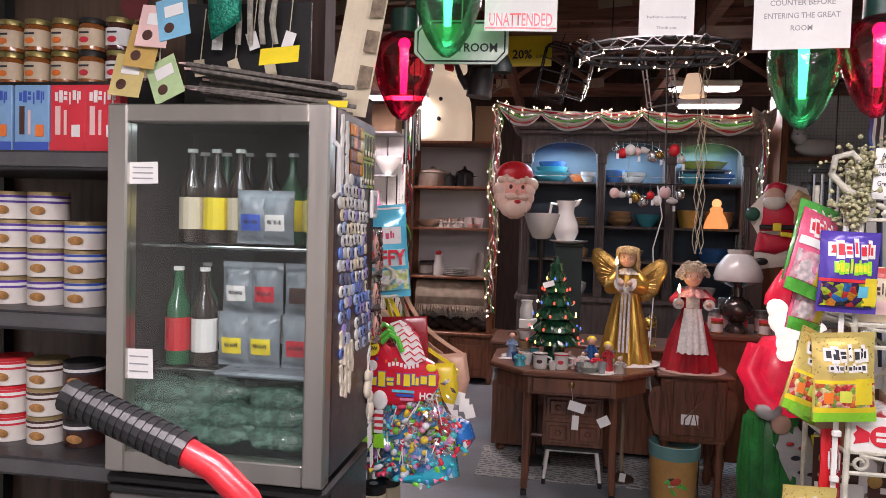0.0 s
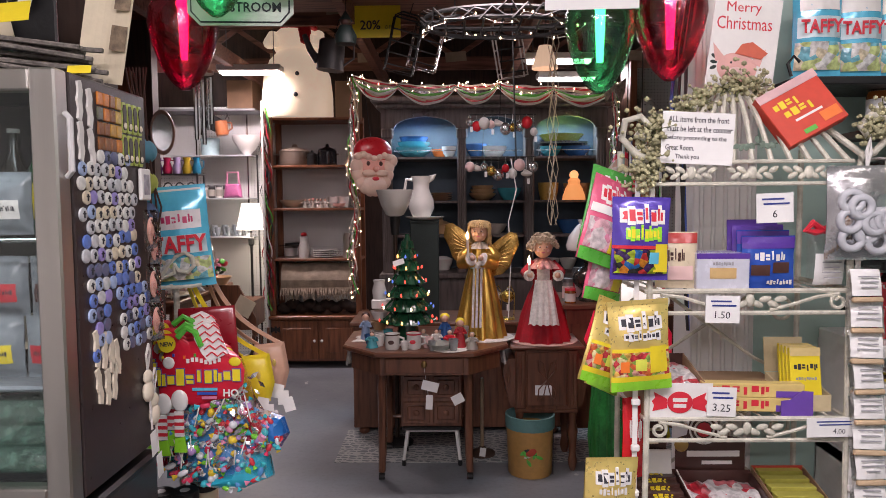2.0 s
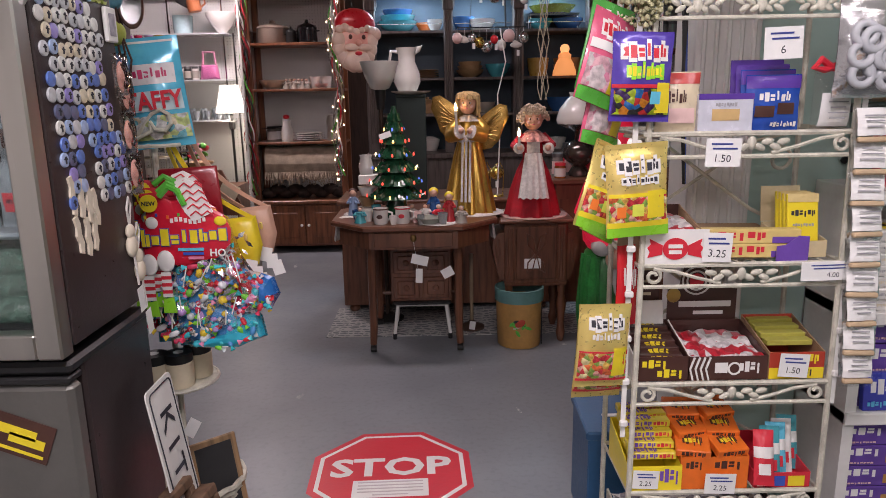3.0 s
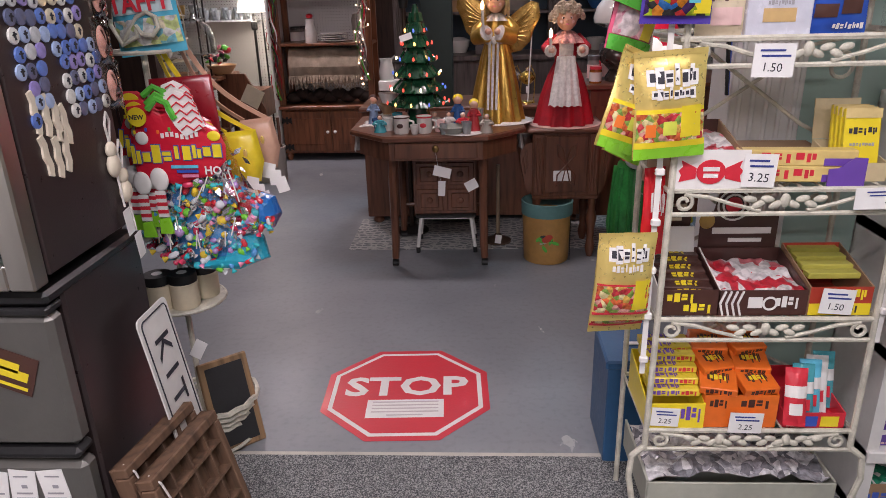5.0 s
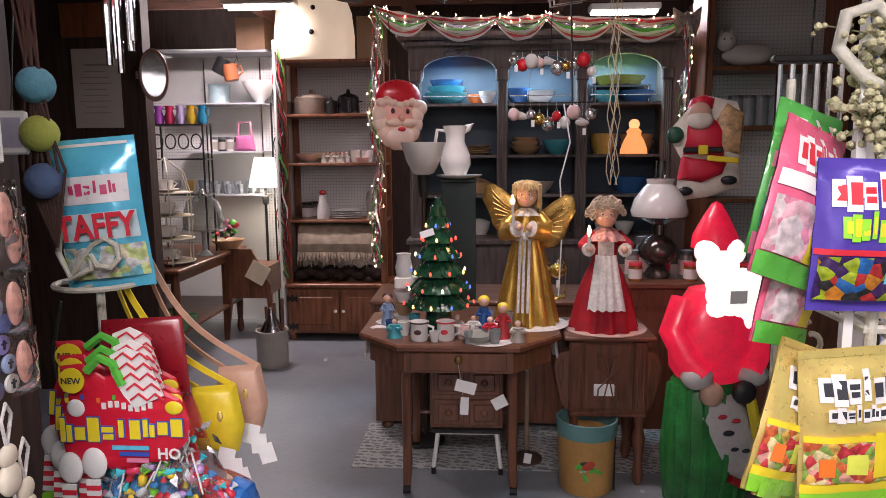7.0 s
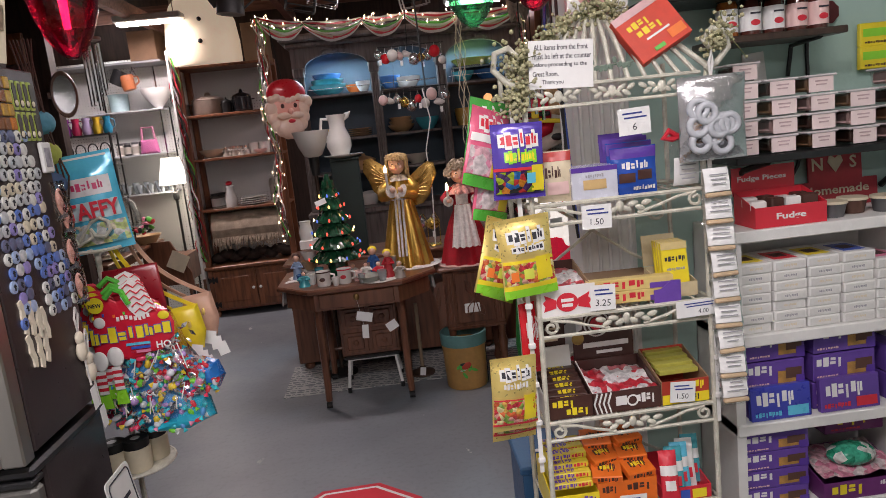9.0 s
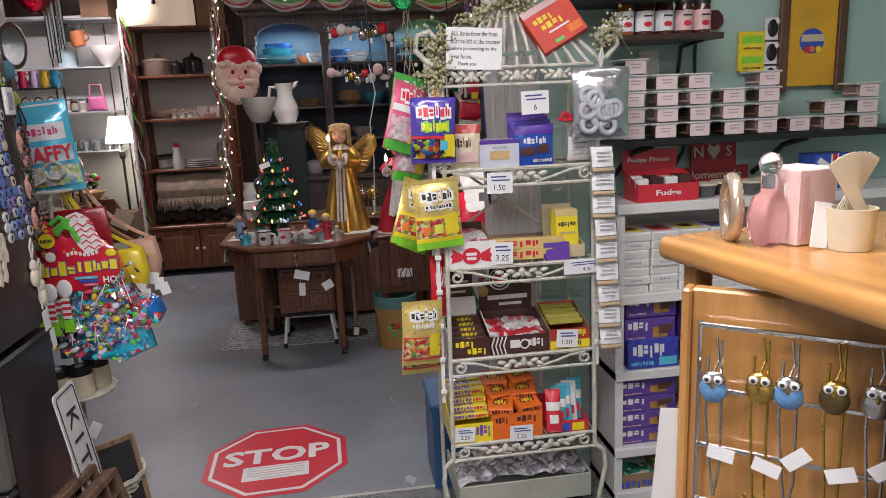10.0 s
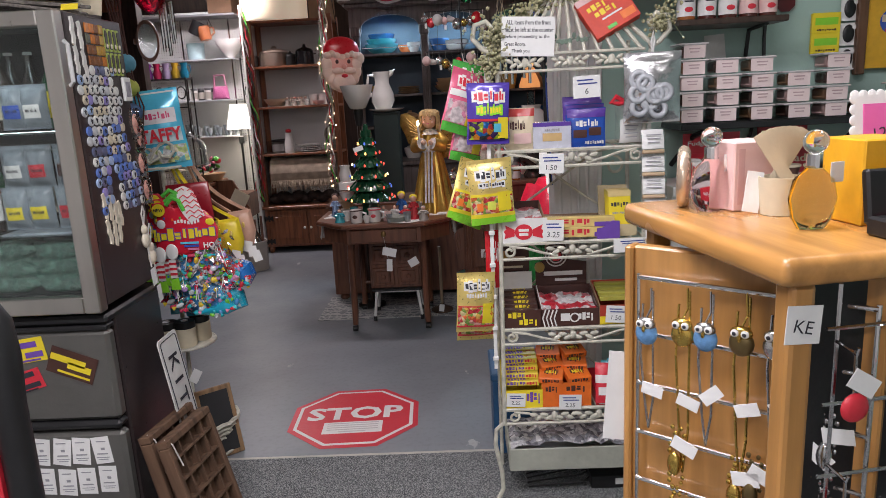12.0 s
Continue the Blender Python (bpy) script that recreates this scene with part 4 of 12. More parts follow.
def carved_chest():
    s = thing("metal_stool", (0.827, 4.37, 0), "low stool with white metal tube legs and black feet", "stool")
    part("seat", slab(-0.165, -0.13, 0.205, 0.165, 0.13, 0.222, 0.005), IRON, s)
    for x in (-1, 1):
        for y in (-0.11, 0.11):
            leg = part("leg", rod((x * 0.135, y * 0.95, 0.21), (x * 0.158, y, 0.03), 0.010), WHITE, s)
            part("rubber_foot", rod((x * 0.158, y, 0.0), (x * 0.158, y, 0.032), 0.012), BLACK, leg)
    part("front_rail", rod((-0.14, -0.105, 0.2), (0.14, -0.105, 0.2), 0.009), WHITE, s)
    c = thing("drawer_chest", (0.825, 4.37, 0.222), "small dark carved chest of four drawers", "chest")
    part("body", slab(-0.17, -0.105, 0, 0.17, 0.12, 0.305, 0.004), WALNUT, c)
    part("top", slab(-0.18, -0.118, 0.305, 0.18, 0.125, 0.32, 0.004), WALNUT, c)
    for x in (-0.083, 0.083):
        for z in (0.08, 0.225):
            d = part("drawer", slab(x - 0.072, -0.115, z - 0.062, x + 0.072, -0.106, z + 0.062, 0.004), WALNUT, c)
            part("carved_frame", slab(x - 0.05, -0.121, z - 0.042, x + 0.05, -0.114, z + 0.042, 0.006), WALNUT, d)
            part("rosette", ball((x, -0.122, z), 0.018, (1, 0.5, 1), u=8, v=6), WALNUT, d)


carved_chest()


def side_cabinet():
    t = thing("sewing_cabinet", (1.455, 4.32, 0), "dark carved wooden sewing cabinet on turned legs", "cabinet")
    part("top", slab(-0.20, -0.19, 0.68, 0.20, 0.19, 0.70, 0.006), WALNUT_H, t)
    part("body", slab(-0.172, -0.15, 0.34, 0.172, 0.16, 0.68, 0.004), WALNUT, t)
    for s in (-1, 1):
        out = [(0.172, 0.62), (0.205, 0.615), (0.228, 0.585), (0.235, 0.54), (0.222, 0.47), (0.205, 0.39), (0.19, 0.355), (0.172, 0.35)]
        poly = [(x * s, z) for x, z in out]
        part("side_bin", prism(poly if s < 0 else poly[::-1], 0.27, m=pose(0, -0.13, 0)), WALNUT, t)
    d = part("door", slab(-0.108, -0.162, 0.365, 0.108, -0.15, 0.66, 0.004), WALNUT, t)
    bm = bmesh.new()
    for s in (-1, 1):
        for v in (-1, 1):
            tube([(0, -0.164, 0.51), (0.045 * s, -0.166, 0.51 + v * 0.05), (0.05 * s, -0.166, 0.51 + v * 0.11), (0.02 * s, -0.166, 0.51 + v * 0.09), (0, -0.164, 0.51)], 0.005, 6, bm)
    part("carving", bm, WALNUT, d)
    for x in (-0.14, 0.14):
        part("pilaster", slab(x - 0.026, -0.16, 0.35, x + 0.026, -0.15, 0.67, 0.004), WALNUT, t)
        for k in (-1, 0, 1):
            part("reed", rod((x + k * 0.014, -0.16, 0.37), (x + k * 0.014, -0.16, 0.65), 0.005, 6), WALNUT, t)
    for s in (-1, 1):
        part("bin_carving", tube([(s * 0.2, -0.132, 0.585), (s * 0.22, -0.132, 0.54), (s * 0.205, -0.132, 0.45), (s * 0.195, -0.132, 0.5)], 0.004, 6, closed=True), WALNUT, t)
    part("apron", slab(-0.17, -0.155, 0.325, 0.17, -0.14, 0.345, 0.004), WALNUT, t)
    part("paper_label", box((-0.02, -0.168, 0.455), (0.09, 0.001, 0.055)), PAPER, t, "white paper label")
    for x in (-0.10, 0.10):
        for y in (-0.13, 0.14):
            part("leg", lathe([(0, 0), (0.014, 0.0), (0.02, 0.02), (0.026, 0.05), (0.018, 0.1), (0.022, 0.16), (0.03, 0.22), (0.018, 0.27), (0.024, 0.34)], 14, (x * 1.45, y, 0)), WALNUT, t, smooth=40)
    return t


side_cabinet()


def waste_bin():
    t = thing("painted_bin", (1.365, 4.17, 0), "ochre wooden bin with teal rim and painted cardinal spray", "bin")
    bm = lathe([(0, 0), (0.115, 0), (0.118, 0.004), (0.13, 0.29), (0.124, 0.29), (0.112, 0.01), (0, 0.01)], 28)
    part("body", bm, BASKETWOOD, t, smooth=40)
    part("rim", lathe([(0.1285, 0.255), (0.1335, 0.256), (0.135, 0.325), (0.127, 0.327), (0.1235, 0.29), (0.1225, 0.26)], 28, close=True), TEAL, t, "faded teal wooden rim", smooth=40)
    r2 = random.Random(3)
    for i in range(9):
        a, z = r2.uniform(-0.05, 0.05), 0.12 + r2.uniform(-0.03, 0.04)
        part("painted_leaf", ball((a, -0.122 - z * 0.035, z), 0.02, (1.1, 0.12, 0.45), u=8, v=6, m=pose(0, 0, 0, 0, r2.uniform(-80, 80), 0)), GREEN if i % 3 else M("leaf_white", (0.6, 0.58, 0.5)) if i == 0 else DARKGREEN, t)
    part("painted_bird", ball((-0.008, -0.128, 0.15), 0.032, (1.0, 0.12, 0.6), u=10, v=6, m=pose(0, 0, 0, 0, -25, 0)), M("cardinal_red", (0.5, 0.06, 0.03)), t)
    part("seam", box((0.118, -0.05, 0.14), (0.004, 0.012, 0.27)), IRON, t)


waste_bin()
back = thing("sideboard", (0.98, 5.0, 0), "dark brown wooden chest standing behind the table", "chest")
part("body", slab(-0.66, -0.24, 0.05, 0.66, 0.22, 0.70, 0.005), WALNUT, back)
part("top", slab(-0.68, -0.26, 0.70, 0.68, 0.23, 0.725, 0.006), WALNUT_H, back)
for x in (-0.6, 0.6):
    for y in (-0.2, 0.18):
        part("foot", ball((x, y, 0.025), 0.035, (1, 1, 0.72)), WALNUT, back)
rug = solo("rug", slab(0.27, 4.30, 0.0005, 2.3, 4.86, 0.004), M("lace_rug", (0.3, 0.3, 0.3)), "thin grey rug with white lace medallions", "rug")


def rug_mat():
    m, t, p = nodes_of("grey_lace_rug")
    co = t.nodes.new("ShaderNodeTexCoord")
    w = t.nodes.new("ShaderNodeTexVoronoi")
    w.feature = "DISTANCE_TO_EDGE"
    w.inputs["Scale"].default_value = 22
    link(t, co.outputs["Object"], w.inputs["Vector"])
    w2 = t.nodes.new("ShaderNodeTexWave")
    w2.wave_type, w2.rings_direction = "RINGS", "Z"
    w2.inputs["Scale"].default_value, w2.inputs["Distortion"].default_value = 9, 6
    link(t, co.outputs["Object"], w2.inputs["Vector"])
    mu = t.nodes.new("ShaderNodeMath")
    mu.operation = "MULTIPLY"
    link(t, w.outputs["Distance"], mu.inputs[0])
    link(t, w2.outputs["Fac"], mu.inputs[1])
    link(t, ramp(t, mu.outputs["Value"], [(0.03, (0.48, 0.48, 0.46)), (0.07, (0.2, 0.215, 0.225))]), p.inputs["Base Color"])
    p.inputs["Roughness"].default_value = 0.9
    return m


rug.data.materials[0] = rug_mat()

# ---- shop, the side of the cooler ----
def cooler():
    t = thing("beverage_cooler", (-0.066, 1.79, 0.872), "steel-framed glass-door drinks cooler with dark side panel", "fridge")
    W, H, D = 0.268, 0.858, 0.36
    for x in (-W, W - 0.012):
        part("side_panel", slab(x, 0.03, 0.012, x + 0.012, D, H, 0.003), BLACKMET, t)
    part("top_panel", slab(-W + 0.012, 0.03, H - 0.02, W - 0.012, D, H), BLACKMET, t)
    part("floor_panel", slab(-W + 0.012, 0.03, 0.012, W - 0.012, D, 0.05), BLACK, t)
    part("back_panel", slab(-W + 0.012, D - 0.02, 0.05, W - 0.012, D, H - 0.02), M("dark_liner", (0.02, 0.024, 0.028), 0.5), t)
    d = part("door", slab(-W, -0.02, 0.0, -W + 0.05, 0.024, H, 0.004), STEEL, t, "brushed steel glass door")
    part("right_rail", slab(W - 0.05, -0.02, 0.0, W, 0.024, H, 0.004), STEEL, d)
    part("top_rail", slab(-W + 0.05, -0.0195, H - 0.042, W - 0.05, 0.023, H - 0.001, 0.003), STEEL, d)
    part("bottom_rail", slab(-W + 0.05, -0.0195, 0.001, W - 0.05, 0.023, 0.05, 0.003), STEEL, d)
    g = part("pane", slab(-W + 0.05, -0.004, 0.05, W - 0.05, 0.0, H - 0.042), PANE, d, "clear glass pane")
    g.visible_shadow = False
    bm = tube([(W + 0.004, 0.005, 0.655), (W + 0.016, 0.0, 0.665), (W + 0.016, 0.0, 0.765), (W + 0.004, 0.005, 0.775)], 0.006, 8)
    part("handle", bm, M("pale_grey_plastic", (0.55, 0.55, 0.54), 0.4), d, "pale grey handle", 40)
    for x in (-0.2, 0.2):
        part("foot", rod((x, 0.06, -0.012), (x, 0.06, 0.012), 0.014), BLACK, t)
        part("foot", rod((x, 0.31, -0.012), (x, 0.31, 0.012), 0.014), BLACK, t)
    for z in (0.23, 0.53):
        bm = rod((-W + 0.014, 0.07, z), (W - 0.014, 0.07, z), 0.004, 6)
        rod((-W + 0.014, 0.33, z), (W - 0.014, 0.33, z), 0.004, 6, bm)
        for k in range(12):
            x = -W + 0.03 + k * 0.044
            rod((x, 0.07, z), (x, 0.33, z), 0.002, 5, bm)
        part("wire_shelf", bm, CHROME, t)
    for x, z, w, h in ((-0.19, 0.70, 0.085, 0.05), (-0.195, 0.255, 0.08, 0.07), (-0.19, 0.095, 0.08, 0.03)):
        part("paper_note", box((x, -0.006, z), (w, 0.001, h), m=pose(0, 0, 0, 0, -2, 0)), PAPER, d, "white paper note on the glass")
        part("note_print", bars([(x + 0.005, z + h * 0.25 - i * h * 0.25, w * 0.6, 0.003) for i in range(3)], pose(0, -0.0072, 0)), GREYINK, d)


cooler()
# weak cool fill added under the cooler's top to bring out its contents
lamp("cooler_fill_light", (-0.07, 1.86, 1.69), 0.4, 0.25, (0.8, 0.95, 1.0), size_y=0.03)


def bottle(loc, m, lab, label, h=0.22, r=0.03, group="bottles in the cooler"):
    t = thing("bottle", loc, label, "bottle", group=group)
    part("glass_body", lathe([(0, 0), (r, 0), (r, h * 0.55), (r * 0.95, h * 0.6), (r * 0.4, h * 0.78), (r * 0.36, h * 0.97), (0, h * 0.97)], 14), m, t, smooth=40)
    part("wrap_label", lathe([(r + 0.0008, h * 0.14), (r + 0.0008, h * 0.48)], 14), lab, t)
    part("cap", rod((0, 0, h * 0.96), (0, 0, h), r * 0.42, 10), WHITEP, t)
    return t


DARKBOTTLE = M("dark_soda_glass", (0.03, 0.018, 0.012), 0.12, coat=0.6)
GREENBOTTLE = M("green_soda_glass", (0.02, 0.12, 0.05), 0.12, coat=0.6)
for i, x in enumerate((-0.22, -0.155, -0.09, 0.115, 0.155)):
    bottle((x, 1.95, 1.41), DARKBOTTLE if i < 3 else GREENBOTTLE, (PARCH, YELLOW, PARCH, YELLOW, WHITEP)[i], "dark glass soda bottle with printed label in the cooler", 0.235, 0.031)
bottle((-0.225, 1.9, 1.11), GREENBOTTLE, RED, "green glass soda bottle with red label in the cooler", 0.24, 0.031)
bottle((-0.155, 1.9, 1.11), DARKBOTTLE, WHITEP, "dark glass soda bottle with white label in the cooler", 0.24, 0.031)
for i in range(7):
    bottle((-0.235 + i * 0.062, 2.04, 1.41), (DARKBOTTLE, GREENBOTTLE, DARKBOTTLE)[i % 3], (YELLOW, PARCH, REDP, WHITEP)[i % 4], "dark glass soda bottle with printed label in the cooler", 0.235, 0.031)
    bottle((-0.235 + i * 0.062, 2.06, 1.11), (GREENBOTTLE, DARKBOTTLE)[i % 2], (PARCH, WHITEP, REDP)[i % 3], "green glass soda bottle with printed label in the cooler", 0.24, 0.031)
BAGGREY = M("frosty_plastic_bag", (0.24, 0.28, 0.31), 0.3, var=0.45, bump=0.5, bscale=40)
for i, (x, z, lab) in enumerate(((-0.075, 1.112, YELLOW), (0.0, 1.112, YELLOW), (0.09, 1.112, REDP), (-0.085, 1.235, WHITEP), (-0.01, 1.235, REDP), (0.08, 1.235, BROWN), (0.03, 1.412, WHITEP), (-0.03, 1.412, BLUE))):
    tt = pouch("sweet_bag", 0.085, 0.13, 0.024, BAGGREY, [(0.2, 0.45, 0.8, 0.75, lab, "print_panel"), (0.28, 0.54, 0.72, 0.62, INK, "print_bar")], "frosted clear bag of sweets in the cooler", "bag", (x, 1.90 + (0.04 if z > 1.2 and z < 1.3 else 0), z + 0.13), seed=i, group="bags in the cooler")
solo("fleece_cloth", box((0, 0, 0.006), (0.24, 0.12, 0.012), 0.005), BAGGREY, "pale frosty cloth under the bags", "cloth", (0.03, 1.88, 1.10))
GB = M("pale_green_bottle", (0.16, 0.27, 0.22), 0.1, var=0.6, scale=45, bump=0.3, bscale=60, coat=0.6, trans=0.5)
for r_ in range(3):
    for c_ in range(9):
        b = solo("water_bottle", lathe([(0, 0), (0.024, 0), (0.027, 0.01), (0.027, 0.1), (0.012, 0.13), (0.012, 0.15), (0, 0.15)], 12), GB, "pale green glass bottle lying in a stack", "bottle", (-0.312 + (c_ % 3) * 0.157, 1.855 + (c_ // 3) * 0.057, 0.952 + r_ * 0.049), group="stacked green bottles", smooth=40, ry=90 + 3 * ((c_ + r_) % 3 - 1), rz=4 * ((c_ + 2 * r_) % 3 - 1))
        b.visible_shadow = False


def mini_fridge():
    t = thing("mini_fridge", (-0.075, 1.80, 0.006), "black two-door mini fridge with grey doors and paper cards", "fridge")
    W = 0.27
    part("body", slab(-W, 0.05, 0.0, W, 0.37, 0.845, 0.006), BLACKMET, t)
    part("top_lip", slab(-W - 0.004, -0.005, 0.825, W + 0.004, 0.375, 0.852, 0.008), BLACK, t)
    up = part("freezer_door", slab(-W, -0.004, 0.515, W, 0.045, 0.805, 0.012), GUNMETAL, t, "grey metal freezer door")
    part("door_trim", slab(-W, -0.006, 0.806, W, 0.046, 0.822, 0.004), BLACK, up)
    part("grip", slab(-W, -0.012, 0.487, W, 0.046, 0.513, 0.010), BLACK, up, "black moulded grip")
    lo = part("lower_door", slab(-W, -0.004, 0.03, W, 0.045, 0.475, 0.012), GUNMETAL, t, "grey metal lower door")
    part("plinth", slab(-W + 0.01, 0.03, 0, W - 0.01, 0.06, 0.03), BLACK, t)
    for x, z, w, h, a, m, k in ((0.148, 0.70, 0.145, 0.085, 22, BROWN, YELLOW), (0.018, 0.752, 0.11, 0.075, -8, YELLOW, PURPLE), (-0.005, 0.652, 0.11, 0.065, -16, REDP, INK)):
        s = part("sticker", box((x, -0.006, z), (w, 0.002, h), m=pose(0, 0, 0, 0, a, 0)), m, up, "printed candy wrapper sticker")
        part("print_bar", box((x - 0.01, -0.0078, z + 0.016), (w * 0.75, 0.001, h * 0.24), m=pose(0, 0, 0, 0, a, 0)), k, s)
        part("print_bar", box((x + 0.02, -0.0078, z - 0.012), (w * 0.5, 0.001, h * 0.24), m=pose(0, 0, 0, 0, a, 0)), k, s)
        part("print_line", box((x, -0.0078, z - 0.032), (w * 0.7, 0.001, h * 0.08), m=pose(0, 0, 0, 0, a, 0)), k, s)
    for r_ in range(2):
        for c_ in range(4):
            x, z, a = 0.0 + c_ * 0.066 + rng.uniform(-0.004, 0.004), 0.415 - r_ * 0.105 + rng.uniform(-0.006, 0.006), rng.uniform(-6, 10)
            s = part("card", box((x, -0.006, z), (0.056, 0.0012, 0.09), m=pose(0, 0, 0, 0, a, 0)), PAPER, lo, "small white printed card")
            part("card_print", bars([(x, z + 0.03, 0.03, 0.003), (x + 0.003, z + 0.005, 0.012, 0.008), (x, z - 0.012, 0.034, 0.004), (x, z - 0.024, 0.04, 0.002), (x, z - 0.031, 0.03, 0.002)], pose(0, -0.0074, 0)), GREYINK, s)
    return t


mini_fridge()


def magnet_wall():
    """Small fridge magnets stuck on the side of the cooler (x = 0.202)."""
    r4 = random.Random(11)
    X = 0.2035
    RND = [M("magnet_" + n, c, 0.35, coat=0.4, scale=60) for n, c in (("grey", (0.58, 0.6, 0.62)), ("white", (0.76, 0.76, 0.72)), ("blue", (0.12, 0.22, 0.6)), ("pale_blue", (0.38, 0.5, 0.74)), ("violet", (0.32, 0.27, 0.62)), ("dark", (0.12, 0.14, 0.24)), ("cream", (0.72, 0.64, 0.48)))]
    disc = lathe([(0, -0.002), (0.0134, -0.002), (0.0147, 0), (0.0142, 0.003), (0, 0.0042)], 14, m=pose(0, 0, 0, 0, 90, 0))
    dm = bpy.data.meshes.new("disc")
    bmesh.ops.recalc_face_normals(disc, faces=disc.faces)
    disc.to_mesh(dm)
    disc.free()
    meshes = []
    for m in RND:
        me = dm.copy()
        me.materials.append(m)
        meshes.append(me)
    mark = bpy.data.meshes.new("mark")
    bmk = box((0.0045, 0, 0), (0.0008, 0.005, 0.014))
    box((0.0045, 0.0, 0.002), (0.0008, 0.012, 0.003), bm=bmk)
    bmk.to_mesh(mark)
    bmk.free()
    mark.materials.append(INK)
    rows = [(1.572, 1.925, 5, 0.4), (1.545, 1.852, 7, 0.2), (1.516, 1.848, 8, 0.05), (1.487, 1.862, 8, 0.05), (1.456, 1.85, 8, 0.05), (1.427, 1.875, 7, 0.1), (1.397, 1.86, 5, 0.5), (1.40, 2.005, 3, 0.9), (1.367, 1.855, 8, 0.5), (1.337, 1.87, 8, 0.55), (1.307, 1.868, 8, 0.6), (1.279, 1.99, 5, 0.8), (1.277, 1.875, 3, 0.7), (1.247, 1.87, 3, 0.8), (1.249, 2.005, 5, 0.8), (1.219, 2.0, 5, 0.8), (1.189, 2.005, 5, 0.8), (1.159, 2.01, 5, 0.75), (1.217, 1.895, 2, 0.9), (1.19, 1.90, 2, 0.9), (1.16, 1.88, 1, 0.6)]
    for z, y0, n, blue in rows:
        for k in range(n):
            me = meshes[r4.choice((2, 3, 4, 2, 5)) if r4.random() < blue else r4.choice((0, 1, 0, 6, 1))]
            o = tagged(new("round_magnet", me), "round printed glass magnet on the cooler side", "magnet", "round magnets on the cooler")
            o.matrix_basis = pose(X, y0 + k * 0.0298 + r4.uniform(-0.003, 0.003), z + r4.uniform(-0.003, 0.003), r4.uniform(-15, 15))
            if r4.random() < 0.7:
                mk = new("print", mark)
                mk.parent = o
    # orange and dark square tiles
    for r_ in range(4):
        for c_ in range(4):
            col = r4.choice(((0.6, 0.2, 0.04), (0.5, 0.28, 0.05), (0.25, 0.1, 0.04), (0.55, 0.35, 0.08), (0.12, 0.12, 0.08)))
            o = solo("square_magnet", box((0, 0, 0), (0.006, 0.022, 0.028), 0.002), M("tile_glaze", col, 0.25, coat=0.5, scale=70), "small glossy orange square magnet on the cooler side", "magnet", (X, 1.932 + c_ * 0.027, 1.695 - r_ * 0.031), group="square magnets on the cooler")
    # pale carved magnets in chains
    bone = [(-0.010, 0.036), (0.004, 0.04), (0.010, 0.02), (0.007, 0.0), (0.011, -0.02), (0.004, -0.042), (-0.008, -0.036), (-0.005, -0.016), (-0.011, 0.0), (-0.006, 0.018)]
    IV = M("pale_carved_wood", (0.76, 0.68, 0.54), 0.6)
    IVW = M("white_carved_wood", (0.74, 0.72, 0.68), 0.6)
    for y, z, mt in ((1.852, 1.68, IVW), (1.852, 1.6, IVW), (1.89, 1.67, IVW), (1.893, 1.59, IVW), (1.88, 1.175, IV), (1.912, 1.165, IV), (1.94, 1.15, IV), (1.885, 1.095, IV), (1.92, 1.085, IV), (1.95, 1.09, IV), (1.965, 1.14, IV)):
        solo("carved_magnet", prism(bone, 0.006, m=pose(0.006, 0, 0, 0, 0, 90)), mt, "pale carved wooden animal magnet on the cooler side", "magnet", (X - 0.003, y, z), group="carved magnets on the cooler", rx=r4.uniform(-8, 8))
    AV = M("lime_painted_edge", (0.42, 0.5, 0.1), 0.4)
    AV2 = M("dark_avocado_centre", (0.06, 0.05, 0.04), 0.4)
    for r_ in range(2):
        for c_ in range(4):
            z, y = 1.668 - r_ * 0.072, 2.037 + c_ * 0.026
            o = thing("sandal_magnet", (X, y, z), "lime and dark slipper-shaped magnet on the cooler side", "magnet", group="slipper magnets on the cooler")
            sole = [(-0.010, -0.03), (-0.006, -0.034), (0.006, -0.034), (0.010, -0.03), (0.009, 0.0), (0.012, 0.02), (0.006, 0.034), (-0.006, 0.034), (-0.012, 0.02), (-0.009, 0.0)]
            part("edge", prism(sole, 0.005, m=pose(0.0025, 0, 0, 0, 0, 90)), AV, o)
            part("sole", prism([(x * 0.7, zz * 0.82) for x, zz in sole], 0.003, m=pose(0.0045, 0, 0, 0, 0, 90)), AV2, o)
            part("heel_dot", ball((0.005, 0, -0.018), 0.007, (0.3, 1, 1), u=8, v=6), IV, o)
    # packets hanging at the far edge
    for y, z in ((2.125, 1.41), (2.14, 1.37), (2.13, 1.28), (2.14, 1.19)):
        o = pouch("wrapped_candy_cane", 0.045, 0.10, 0.010, FILM, [], "clear packet with a pink and white sweet inside", "packet", (X + 0.016, y, z + 0.05), rz=70, group="packets on the cooler side")
        part("sweet", ball((0, 0, -0.05), 0.015, (0.8, 0.5, 2.2), u=10, v=8), M("pink_candy", (0.7, 0.35, 0.28), 0.4, scale=40, var=0.4), o)
    fr = thing("small_frame", (X, 2.122, 1.52), "small white picture frame on the cooler side", "picture frame")
    part("frame", box((0.005, 0, 0), (0.01, 0.05, 0.075), 0.003), WHITE, fr)
    part("picture", box((0.0106, 0, 0), (0.001, 0.028, 0.048)), M("grey_print_picture", (0.4, 0.38, 0.42), 0.5, scale=40, var=0.5), fr)
